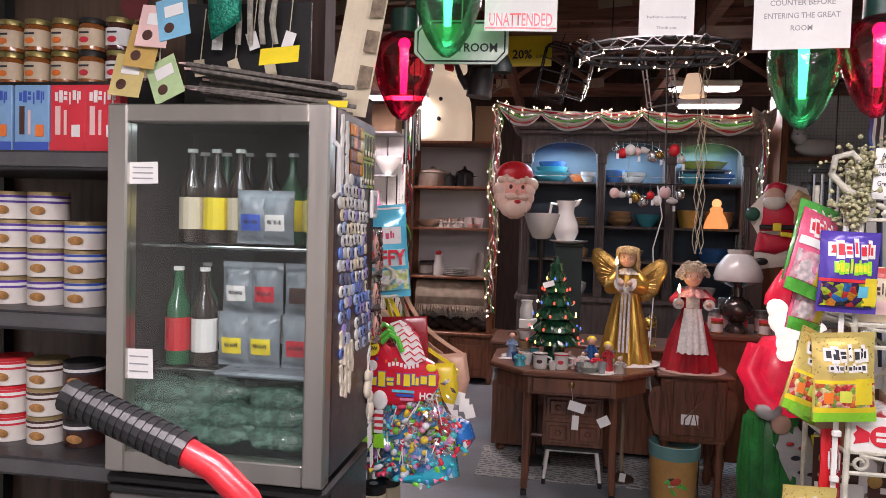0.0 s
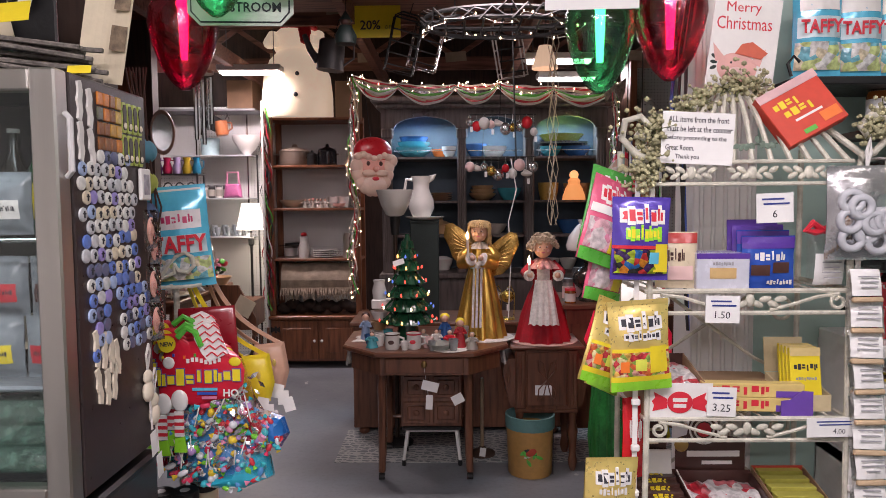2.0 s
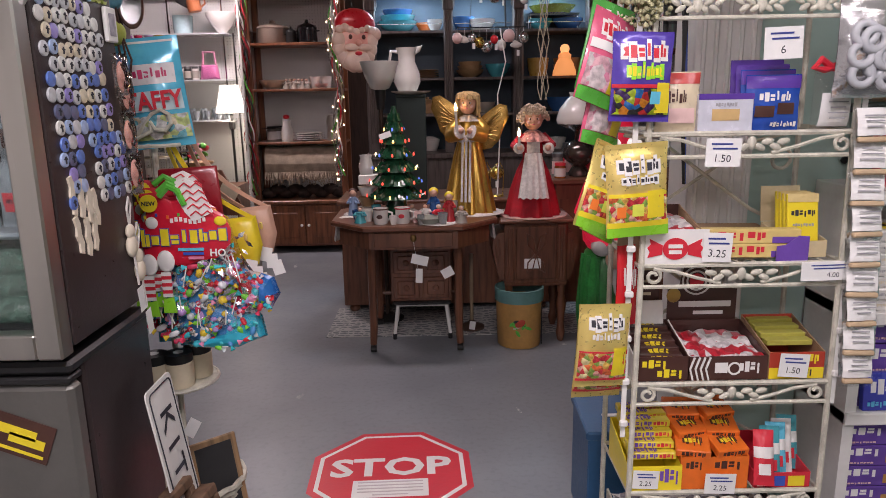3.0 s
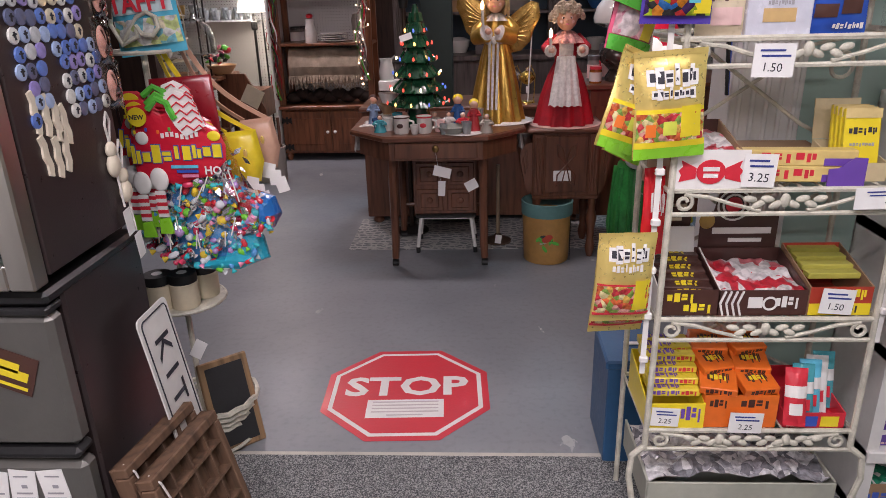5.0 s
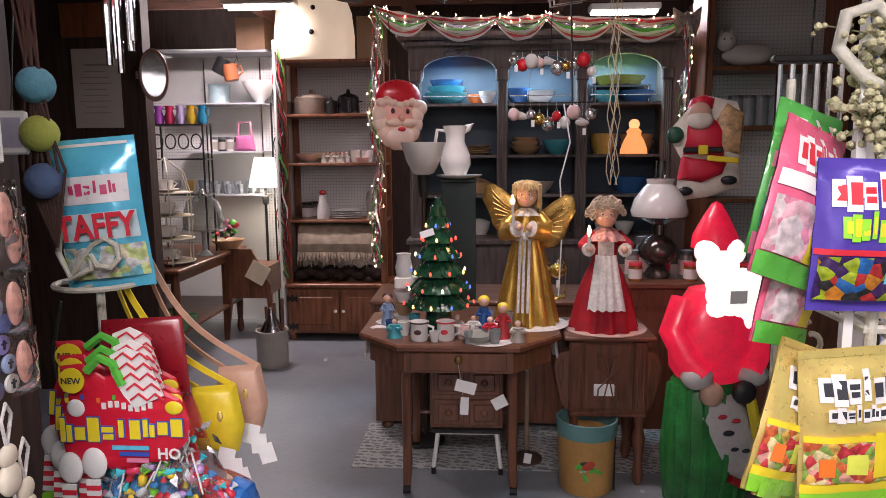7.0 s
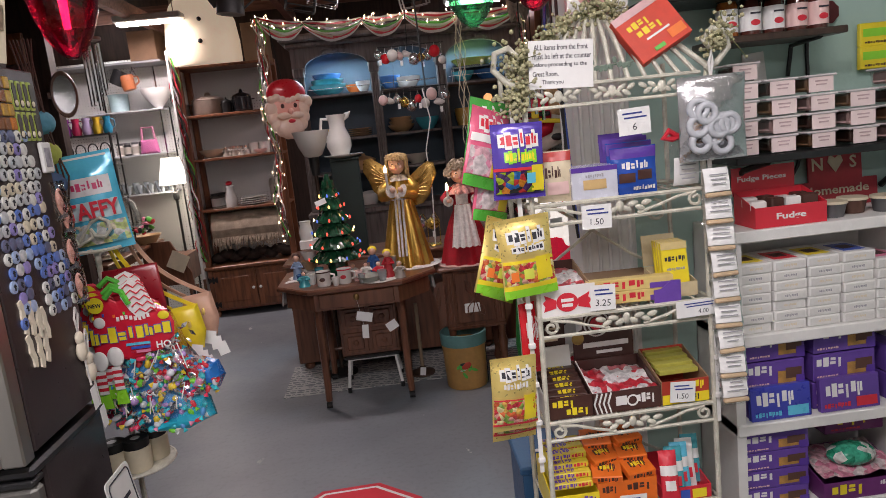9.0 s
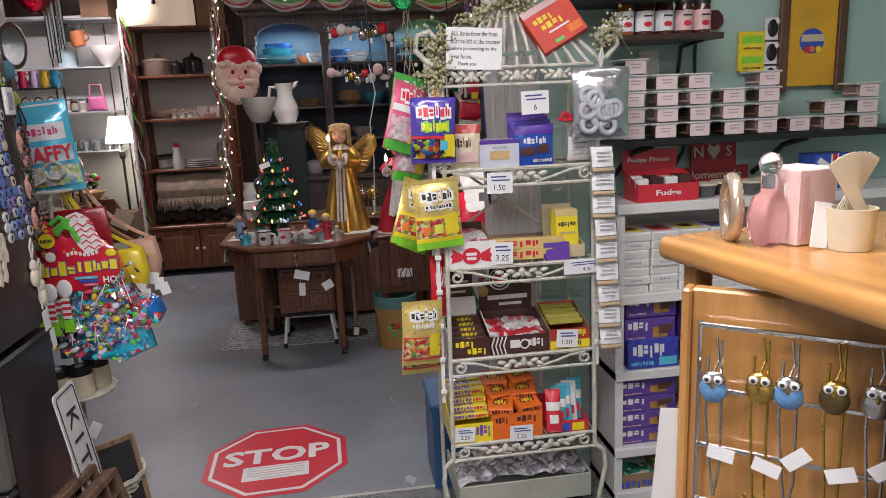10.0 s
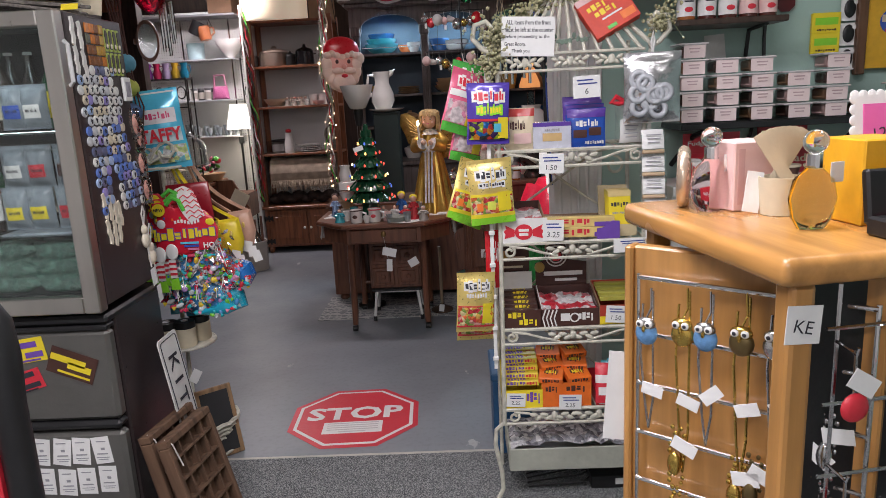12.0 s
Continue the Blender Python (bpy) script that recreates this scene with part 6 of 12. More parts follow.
    part("badge", lathe([(0, 0), (0.024, 0), (0.024, 0.003), (0, 0.003)], 18, (-0.086, -0.060, 0.426), m=pose(0, 0, 0, 90, 0, 0)), YELLOW, hc, "yellow round badge")
    part("badge_lettering", words("NEW", 0.012, bold=0.03, m=pose(-0.086, -0.0645, 0.426)), INK, hc)
    part("ho_lettering", words("HO", 0.022, bold=0.03, m=pose(0.088, -0.060, 0.288)), WHITEP, hc)
    for dx, dz in ((-0.058, 0.245), (-0.105, 0.235)):
        elf = part("elf_print", ball((dx, -0.056, dz + 0.02), 0.027, (0.9, 0.3, 1.15)), WHITEP, hc, "white cap print with striped legs", 60)
        for j in range(7):
            part("leg_stripe", box((dx, -0.064, dz - 0.014 - j * 0.010), (0.026, 0.005, 0.0104)), REDP if j % 2 else WHITEP, elf)
        part("shoe", prism([(-0.013, 0.04), (0.014, 0.045), (0.02, 0.0), (-0.016, 0.0)], 0.006, m=pose(dx, -0.066, dz - 0.125)), LIME, elf)
    for m in (at(0.182, 2.455, 0.665, 0, 4, 6), at(0.125, 2.49, 0.68, 0, 7, 14)):
        copy_thing(head, m)
    toe = thing("candy_stocking", (0.29, 2.46, 0.755), "clear stocking of sweets with blue striped toe", "candy bag", group="candy stockings", rz=-12)
    b2 = [(-0.06, 0.26), (0.03, 0.27), (0.06, 0.17), (0.10, 0.11), (0.16, 0.10), (0.175, 0.06), (0.15, 0.02), (0.06, 0.0), (-0.04, 0.03), (-0.07, 0.12)]
    loose_sweets(toe, b2, 0.045, 77)
    part("film_wrap", puff([(x * 1.06, z * 1.05 - 0.005) for x, z in b2], 0.06), THINFILM, toe).visible_shadow = False
    part("toe_print", puff([(0.13, 0.115), (0.165, 0.105), (0.18, 0.06), (0.15, 0.012), (0.125, 0.03)], 0.05), M("bright_blue_film", (0.02, 0.16, 0.5), 0.2, coat=0.6), toe)
    rb = solo("red_bag", puff([(-0.10, 0.0), (0.10, 0.02), (0.09, 0.20), (-0.08, 0.19)], 0.02), M("dark_red_film", (0.28, 0.01, 0.02), 0.3, coat=0.4), "dark red glossy bag behind the stockings", "bag", (0.2, 2.52, 0.97), smooth=40)
    for x, z, m, lb in ((0.335, 0.865, M("yellow_leather", (0.8, 0.62, 0.03), 0.35, coat=0.3), "bright yellow"), (0.362, 0.885, M("blush_leather", (0.6, 0.36, 0.26), 0.4), "blush pink")):
        p = thing("purse", (x, 2.64 if lb[0] == "b" and lb[1] == "l" else 2.56, z), lb + " leather purse hanging on a long strap", "purse", group="hanging purses")
        part("pouch", puff([(-0.05, 0.14), (0.045, 0.15), (0.06, 0.06), (0.045, 0.0), (-0.04, 0.0), (-0.06, 0.06)], 0.035), m, p, smooth=40)
        part("strap", sheet(lambda u, v: Vector((-0.04 - 0.16 * v - 0.02 * math.sin(3.14 * v) + (u - 0.5) * 0.011, -0.008 * v - 0.01 * (u - 0.5), 0.14 + 0.235 * v - 0.03 * math.sin(3.14 * v) + (u - 0.5) * 0.008)), 1, 10, thick=0.003), m, p)
        part("strap", sheet(lambda u, v: Vector((0.03 - 0.22 * v - 0.03 * math.sin(3.14 * v) + (u - 0.5) * 0.011, 0.02 - 0.02 * v, 0.14 + 0.24 * v - 0.02 * math.sin(3.14 * v) + (u - 0.5) * 0.008)), 1, 10, thick=0.003), m, p)
        part("clasp", ball((0.02, -0.034, 0.09), 0.006, (1, 0.5, 2)), GOLDFOIL, p)
        for k in range(3):
            part("price_tag", box((0.03 + k * 0.018, -0.036 - 0.004 * k, 0.0 - 0.02 * k), (0.035, 0.001, 0.045), m=pose(0, 0, 0, 0, 12 - 14 * k, 0)), PAPER, p)
    strap = solo("leather_cord", tube([(0.07, 2.47, 1.21), (0.05, 2.46, 1.1), (0.06, 2.45, 1.0)], 0.004, 6), IRON, "thin black leather cord hanging from the ring", "cord")
    # jars and bags on the lower disc
    for x, y in ((0.06, 2.49), (0.13, 2.5), (0.16, 2.58)):
        j = thing("storage_jar", (x, y, 0.505), "cream jar with black metal lid", "jar", group="jars on the stand")
        part("jar_body", lathe([(0, 0), (0.04, 0), (0.042, 0.01), (0.042, 0.075), (0.036, 0.08), (0, 0.08)], 18), PARCH, j, smooth=40)
        part("lid", lathe([(0, 0.105), (0.04, 0.105), (0.041, 0.1), (0.041, 0.078), (0, 0.078)], 18), IRON, j, smooth=40)
        part("lid_label", lathe([(0, 0.1065), (0.015, 0.1065), (0.015, 0.1055)], 12), PAPER, j)
    for k, x in enumerate((0.05, 0.13)):
        q = pouch("taffy_bag", 0.085, 0.13, 0.02, BLUEFOIL, [(0.05, 0.35, 0.95, 0.62, WHITEP, "panel")], "small turquoise bag of taffy", "bag", (x + 0.03, 2.60 - 0.035 * k, 0.74), seed=k + 8, group="small taffy bags", rz=10)
        part("lettering", words("TAFFY", 0.022, 0.07, bold=0.03, m=pose(0, -0.0275, -0.06)), REDP, q)
    price_tag(t, 0.08, -0.14, 0.40, 0.06, 0.035, -60)
    # wicker basket with a small framed board at the foot
    bk = thing("wicker_basket", (0.13, 2.58, 0), "cream wicker basket with loop rim", "basket")
    bm = bmesh.new()
    for k in range(7):
        r = 0.09 + 0.008 * k
        tube([(r * math.cos(a * math.tau / 28), r * math.sin(a * math.tau / 28), 0.01 + k * 0.022 + (0.003 if a % 2 else -0.003)) for a in range(28)], 0.010, 5, bm, closed=True)
    part("weave", bm, CREAM_IRON, bk)
    part("floor", lathe([(0, 0.004), (0.09, 0.004), (0.09, 0.01), (0, 0.01)], 20), CREAM_IRON, bk)
    fb = thing("framed_board", (0.235, 2.50, 0.0), "small dark chalkboard in a tan wooden frame", "board", rz=40, rx=-18)
    part("frame", box((0, 0, 0.15), (0.16, 0.014, 0.30), 0.004), wood("tan_frame", (0.33, 0.2, 0.1)), fb)
    part("slate", box((0, -0.008, 0.15), (0.12, 0.004, 0.26)), M("slate_black", (0.02, 0.02, 0.022), 0.6), fb)


spinner()


def kitchen_sign():
    t = thing("tin_sign", (0.335, 2.085, 0.008), "white enamel sign with black raised letters leaning upright", "sign", rz=90, rx=-8)
    poly = []
    for cx, cz, a0 in ((0.06, 0.675, 0), (-0.06, 0.675, 90), (-0.06, 0.015, 180), (0.06, 0.015, 270)):
        poly += [(cx + 0.015 * math.cos(radians(a0 + 30 * k)), cz + 0.015 * math.sin(radians(a0 + 30 * k))) for k in range(4)]
    part("plate", prism(poly, 0.004), WHITE, t, "white enamelled plate with rounded corners")
    part("border_line", tube([(x * 0.84, -0.001, 0.345 + (z - 0.345) * 0.965) for x, z in poly], 0.0018, 6, closed=True), INK, t)
    for k, ch in enumerate("KIT"):
        part("letter", words(ch, 0.068, bold=0.01, m=pose(0, -0.0025, 0.59 - k * 0.064) @ pose(0, 0, 0, 0, 90, 0)), INK, t, "black letter " + ch)


kitchen_sign()


def type_tray(loc, rz, ry, label):
    t = thing("type_tray", loc, label, "tray", rz=rz, ry=ry, group="wooden type trays")
    L, H = 0.265, 0.435
    part("back_board", box((0.012, 0, H / 2), (0.006, L, H)), TRAYWOOD, t)
    for z in (0.012, H - 0.012):
        part("rail", box((0.028, 0, z), (0.042, L, 0.024), 0.003), TRAYWOOD, t)
    for y in (-L / 2 + 0.01, L / 2 - 0.01):
        part("end_rail", box((0.028, y, H / 2), (0.042, 0.02, H - 0.05), 0.003), TRAYWOOD, t)
    for k in range(1, 6):
        part("divider", box((0.03, 0, k * H / 6), (0.03, L - 0.04, 0.007)), TRAYWOOD, t)
    for k in range(1, 4):
        part("divider", box((0.029, -L / 2 + k * L / 4, H / 2), (0.028, 0.006, H - 0.05)), TRAYWOOD, t)
    part("string_tie", tube([(0.03, -L / 2 + 0.02, H), (0.052, -L / 2 + 0.02, H - 0.02), (0.055, -L / 2 + 0.03, H - 0.1)], 0.0025, 5), LACE, t)


type_tray((0.318, 1.95, 0.006), -9, -12, "weathered wooden printer's tray with grey metal edge")
type_tray((0.402, 1.915, 0.006), -9, -14, "weathered wooden printer's tray with small compartments")

# ---- shop, the iron rack with sweets ----
def scroll(bm, cx, cz, r, s, y, turns=1.2, k=0.0045):
    pts = [(cx + s * r * (1 - 0.62 * i / 14) * math.cos(math.pi / 2 + turns * math.tau * i / 14), y, cz + r * (1 - 0.62 * i / 14) * math.sin(math.pi / 2 + turns * math.tau * i / 14)) for i in range(15)]
    tube(pts, k, 6, bm)


def iron_rack():
    t = thing("baker_rack", (1.395, 2.09, 0.006), "cream wrought-iron baker's rack with scrolls and curved top", "rack")
    W, D, y0 = 0.485, 0.26, 0.0
    for x in (0.0, W):
        part("front_post", tube([(x + (0.012 if x == 0 else -0.012), 0, 1.51), (x, 0, 0.30)], 0.0075, 8), CREAM_IRON, t)
        part("back_post", tube([(x, D, 1.60), (x, D, 0.0)], 0.0075, 8), CREAM_IRON, t)
        s = -1 if x == 0 else 1
        part("cabriole_leg", tube([(x, 0, 0.31), (x + s * 0.03, -0.005, 0.285), (x + s * 0.035, -0.01, 0.23), (x + s * 0.015, -0.005, 0.12), (x + s * 0.012, 0, 0.05), (x + s * 0.04, -0.01, 0.0)], 0.008, 8), CREAM_IRON, t)
    for z in (1.255, 0.95, 0.65, 0.355):
        bm = bmesh.new()
        tube([(0, 0, z), (W, 0, z), (W, D, z), (0, D, z)], 0.0065, 6, bm, closed=True)
        for k in range(1, 12):
            rod((k * W / 12, 0, z), (k * W / 12, D, z), 0.0028, 5, bm)
        sh = part("wire_shelf", bm, CREAM_IRON, t)
        part("lower_rail", rod((0, 0, z - 0.052), (W, 0, z - 0.052), 0.0055, 6), CREAM_IRON, sh)
        bm = bmesh.new()
        for s, x in ((1, 0.035), (-1, W - 0.035)):
            scroll(bm, x, z - 0.026, 0.02, -s, -0.002)
            tube([(x, -0.002, z - 0.008), (x + s * 0.05, -0.002, z - 0.014), (x + s * 0.10, -0.002, z - 0.03), (x + s * 0.16, -0.002, z - 0.045)], 0.0045, 6, bm)
        part("scrollwork", bm, CREAM_IRON, sh)
        cs = (W * 0.5,) if z > 0.4 else (W * 0.36, W * 0.68)
        for c in cs:
            bm = bmesh.new()
            for s in (-1, 1):
                for k in range(4):
                    ball((c + s * (0.018 + 0.018 * k), -0.004, z - 0.026 + (0.007 if k % 2 else -0.005)), 0.013, (1.15, 0.45, 0.6), bm, 8, 6, pose(0, 0, 0, 0, s * (25 - 35 * (k % 2)), 0))
            ball((c, -0.005, z - 0.022), 0.014, (0.8, 0.5, 1.1), bm, 8, 6)
            part("leaf_casting", bm, CREAM_IRON, sh, smooth=50)
    # wide side scrolls between the shelves, at the back
    for z in (1.12, 0.80, 0.50):
        bm = tube([(0.02, D - 0.01, z - 0.13), (0.10, D - 0.01, z - 0.08), (W - 0.12, D - 0.01, z + 0.10), (W - 0.02, D - 0.01, z + 0.12)], 0.005, 6)
        tube([(W - 0.02, D - 0.012, z - 0.13), (W - 0.12, D - 0.012, z - 0.08), (0.12, D - 0.012, z + 0.10), (0.02, D - 0.012, z + 0.12)], 0.005, 6, bm)
        scroll(bm, 0.05, z + 0.05, 0.035, 1, D - 0.01, 1.0, 0.005)
        scroll(bm, W - 0.05, z + 0.05, 0.035, -1, D - 0.01, 1.0, 0.005)
        part("back_scroll", bm, CREAM_IRON, t)
    # canopy: two rails with leaf castings and ribs that gather at a crown
    z1, z2 = 1.505, 1.556
    for z in (z1, z2):
        part("canopy_rail", box((W / 2, -0.002, z), (W - 0.02, 0.012, 0.009), 0.002), CREAM_IRON, t)
    for c in (0.10, 0.24, 0.37):
        bm = bmesh.new()
        for s in (-1, 1):
            for k in range(4):
                ball((c + s * (0.013 + 0.012 * k), -0.006, (z1 + z2) / 2 + (0.007 if k % 2 else -0.007)), 0.011, (1.2, 0.45, 0.6), bm, 8, 6, pose(0, 0, 0, 0, s * (30 - 60 * (k % 2)), 0))
        ball((c, -0.007, (z1 + z2) / 2), 0.013, (0.9, 0.5, 1.2), bm, 8, 6)
        part("leaf_casting", bm, CREAM_IRON, t, smooth=50)
    crown = Vector((W / 2, 0.10, 1.735))
    for k in range(11):
        a = k / 10
        b = Vector((0.02 + a * (W - 0.04), 0.0, z2))
        top = crown + Vector(((a - 0.5) * 0.12, 0, 0))
        mid = (b + top) / 2 + Vector((0, -0.012, 0.012))
        part("canopy_rib", tube([b, b.lerp(mid, 0.5) + Vector((0, 0, 0.004)), mid, mid.lerp(top, 0.5) + Vector((0, 0, 0.006)), top], 0.0062, 6), CREAM_IRON, t)
    for s, x in ((-1, 0.0), (1, W)):
        part("canopy_arm", tube([(x, 0, 1.51), (x + s * 0.01, 0.0, 1.57), (W / 2 + s * 0.17, 0.06, 1.66), (W / 2 + s * 0.05, 0.1, 1.74)], 0.008, 8), CREAM_IRON, t)
        bm = bmesh.new()
        tube([(x, -0.01, 1.56), (x + s * 0.03, -0.012, 1.575), (x + s * 0.062, -0.012, 1.61), (x + s * 0.055, -0.012, 1.65), (x + s * 0.02, -0.012, 1.66), (x - s * 0.004, -0.012, 1.635), (x + s * 0.015, -0.012, 1.61), (x + s * 0.03, -0.012, 1.622)], 0.0085, 8, bm)
        part("end_curl", bm, CREAM_IRON, t, smooth=50)
    # tray near the floor
    tr = part("tray_front", box((W / 2, -0.005, 0.165), (W - 0.03, 0.006, 0.085), 0.002), M("sage_painted_tin", (0.42, 0.43, 0.36), 0.5), t)
    part("tray_floor", box((W / 2, D / 2, 0.128), (W - 0.03, D, 0.006)), bpy.data.materials["sage_painted_tin"], t)
    for x in (0.016, W - 0.016):
        part("tray_side", box((x, D / 2, 0.165), (0.006, D, 0.085)), bpy.data.materials["sage_painted_tin"], t)
    return t


iron_rack()
r7 = random.Random(21)
solo("wrapped_mints", sheet(lambda u, v: Vector((0.02 + u * 0.445, 0.01 + v * 0.23, 0.19 + r7.uniform(0, 0.025) + 0.02 * math.sin(math.pi * u))), 18, 8), MINTS, "heap of silver wrapped mints in the tray", "sweets", (1.395, 2.09, 0.006), smooth=30, kind="stuff")


def note(loc, w, h, text, label, ry=0.0, rz=0.0, rx=0.0):
    t = thing("price_card", loc, label, "price card", group="handwritten price cards", ry=ry, rz=rz, rx=rx)
    part("card", box((0, 0, 0), (w, 0.0012, h)), PAPER, t)
    part("scribble", bars([(-w * 0.05, h * 0.3, w * 0.6, h * 0.06), (w * 0.04, h * 0.14, w * 0.7, h * 0.06)], pose(0, -0.0012, 0)), BLUEINK, t)
    if text:
        part("lettering", words(text, h * 0.26, m=pose(0, -0.0012, -h * 0.2) @ pose(0, 0, 0, 0, 3, 0)), INK, t, "handwritten " + text)
    return t


def blossoms(name, centres, label, n, seed, stems=()):
    """Dried blossom sprays: small buds round thin stems."""
    rr = random.Random(seed)
    t = thing(name, (0, 0, 0), label, "garland")
    bm, b2 = bmesh.new(), bmesh.new()
    for c, rad in centres:
        for i in range(n):
            d = Vector((rr.gauss(0, 1), rr.gauss(0, 0.7), rr.gauss(0, 1))) * rad * 0.55
            r = bmesh.ops.create_icosphere(bm, subdivisions=1, radius=rr.uniform(0.003, 0.0075))
            bmesh.ops.translate(bm, vec=Vector(c) + d, verts=r["verts"])
            if i % 4 == 0:
                tube([Vector(c), Vector(c) + d], 0.0012, 4, b2)
    o = part("blossom", bm, MOSS, t, "pale dried blossom")
    tagged(o, kind="stuff")
    tagged(part("stems", b2, M("olive_stem", (0.12, 0.13, 0.05), 0.8), t), kind="stuff")
    return t


def rack_goods():
    S1, S2, S3, S4 = 1.264, 0.959, 0.659, 0.364
    X0 = 1.395
    # upper shelf
    pouch("chocolate_bag", 0.095, 0.135, 0.018, M("cream_film", (0.70, 0.60, 0.42), 0.3, coat=0.4), [(0, 0.02, 1, 0.2, M("red_stripes", (0.5, 0.06, 0.05), 0.35), "stripe_band"), (0.15, 0.3, 0.7, 0.5, BROWN, "logo_shape"), (0.3, 0.6, 0.9, 0.85, PALEPINK, "sweets_print")], "cream and red bag of chocolate bubbles", "bag", (1.478, 2.13, S1 + 0.135), rz=-12, seed=31)
    for k in range(5):
        tt = carton("shortbread_pack", 0.122, 0.018, 0.085, M("blue_white_film", (0.62, 0.64, 0.72), 0.25, coat=0.5) if k == 0 else bpy.data.materials["blue_white_film"], [("front", 0.0, 0.85, 1.0, 1.0, VIOLET, "edge_band"), ("front", 0.25, 0.3, 0.75, 0.6, M("tan_biscuit_print", (0.62, 0.42, 0.18), 0.5) if k == 0 else bpy.data.materials["tan_biscuit_print"], "biscuit_print"), ("front", 0.3, 0.66, 0.7, 0.76, GREYINK, "print_bar")], "small white and blue shortbread pack in a row", "pack", (1.578, 2.105 + k * 0.021, S1), rz=-3, group="shortbread packs")
    for k in range(4):
        m = M("royal_blue_film", (0.02, 0.08, 0.42), 0.22, coat=0.6) if k == 0 else bpy.data.materials["royal_blue_film"]
        pouch("chocolate_pouch", 0.125, 0.125 + 0.012 * k, 0.012, m if k < 2 else VIOLET, [(0.0, 0.02, 1.0, 0.24, VIOLET, "top_band"), (0.2, 0.3, 0.8, 0.46, WHITEP, "logo_shape"), (0.15, 0.55, 0.5, 0.75, BROWN, "biscuit_print"), (0.55, 0.5, 0.88, 0.7, BROWN, "biscuit_print"), (0.45, 0.83, 0.95, 0.92, WHITEP, "print_bar")], "royal blue pouch of chocolate bites", "bag", (1.69, 2.115 + k * 0.03, S1 + 0.125 + 0.012 * k), seed=40 + k, group="chocolate pouches")
    cb = pouch("cello_bag", 0.095, 0.15, 0.02, FILM, [(0.15, 0.45, 0.9, 0.95, PAPER, "recipe_card")], "clear gift bag with recipe card and red bow", "bag", (1.83, 2.12, S1 + 0.15), seed=44)
    part("print", bars(lines_of(0.05, 4, 0.012, 0.003, r7), pose(0.0, -0.027, -0.105)), GREYINK, cb)
    bow = bmesh.new()
    for s in (-1, 1):
        tube([(0, 0, 0), (s * 0.03, -0.01, 0.018), (s * 0.045, -0.01, 0), (s * 0.02, -0.005, -0.005), (0, 0, 0)], 0.008, 6, bow)
    part("bow", bow, REDP, cb, "red ribbon bow").location = (-0.02, -0.02, -0.012)
    note((1.572, 2.08, S1 - 0.045), 0.08, 0.064, "1.50", "white handwritten price card with blue ink", 1)
    note((1.685, 2.075, 1.455), 0.085, 0.068, "6", "white handwritten price card with blue ink", -2)
    # second shelf
    tray_box("cherry_candy_box", 0.155, 0.19, 0.085, BROWN, REDWRAP, "open brown box of red and white wrapped candy", (1.475, 2.195, S2), [], flap=0.0, fill_h=0.9, inner=CARD)
    ch = thing("candy_sign", (1.478, 2.088, S2 + 0.042), "white card sign with red burst motif", "sign", ry=1)
    part("card", box((0, 0, 0), (0.155, 0.0015, 0.084)), WHITEP, ch)
    part("red_oval", lathe([(0, 0), (0.026, 0), (0.026, 0.001), (0, 0.001)], 22, (0, -0.0022, -0.004), m=pose(0, 0, 0, 90, 0, 0) @ Matrix.Diagonal((1.15, 1, 1, 1))), REDP, ch)
    part("white_bars", bars([(0, 0.006, 0.034, 0.009), (0, -0.008, 0.03, 0.009)], pose(0, -0.0036, -0.004)), WHITEP, ch)
    for s in (-1, 1):
        part("red_wing", prism([(s * 0.03, 0.008), (s * 0.062, 0.024), (s * 0.058, 0.01), (s * 0.066, 0.002), (s * 0.06, -0.008), (s * 0.064, -0.022), (s * 0.03, -0.014)], 0.0012, m=pose(0, -0.0022, -0.004)), REDP, ch)
    for k in range(2):
        carton("chocolate_bar_pack", 0.235, 0.032, 0.034, M("cream_yellow_card", (0.72, 0.55, 0.2), 0.4) if k == 0 else bpy.data.materials["cream_yellow_card"], [("front", 0.08, 0.25, 0.66, 0.8, REDP, "logo_bar"), ("front", 0.72, 0.05, 1.0, 0.5, PURPLE, "purple_end")], "long cream and yellow chocolate bar carton", "box", (1.665, 2.13, S2 + 0.006 + k * 0.0345), rz=-5, group="long chocolate bars")
    carton("chocolate_display", 0.22, 0.2, 0.045, CARD, [("front", 0, 0.0, 1.0, 1.0, CARD, "card_front")], "flat brown cardboard display box", "box", (1.67, 2.26, S2), rz=-4)
    part("purple_lip", prism([(0.72, 0), (0.795, 0), (0.795, 0.06), (0.77, 0.062), (0.74, 0.04), (0.72, 0.038)], 0.003, m=pose(1.0, 2.092, S2)), PURPLE, None, "purple card lip of the chocolate box")
    tagged(bpy.data.objects["purple_lip"], "purple card lip in front of the chocolate bars", "card")
    note((1.575, 2.082, S2 + 0.04), 0.068, 0.07, "3.25", "white handwritten price card with blue ink", 2)
    yb = tray_box("chocolate_box", 0.10, 0.13, 0.05, M("straw_card_box", (0.6, 0.5, 0.3), 0.6), None, "tall open cream box of yellow chocolate bars", (1.81, 2.2, S2), flap=0.09)
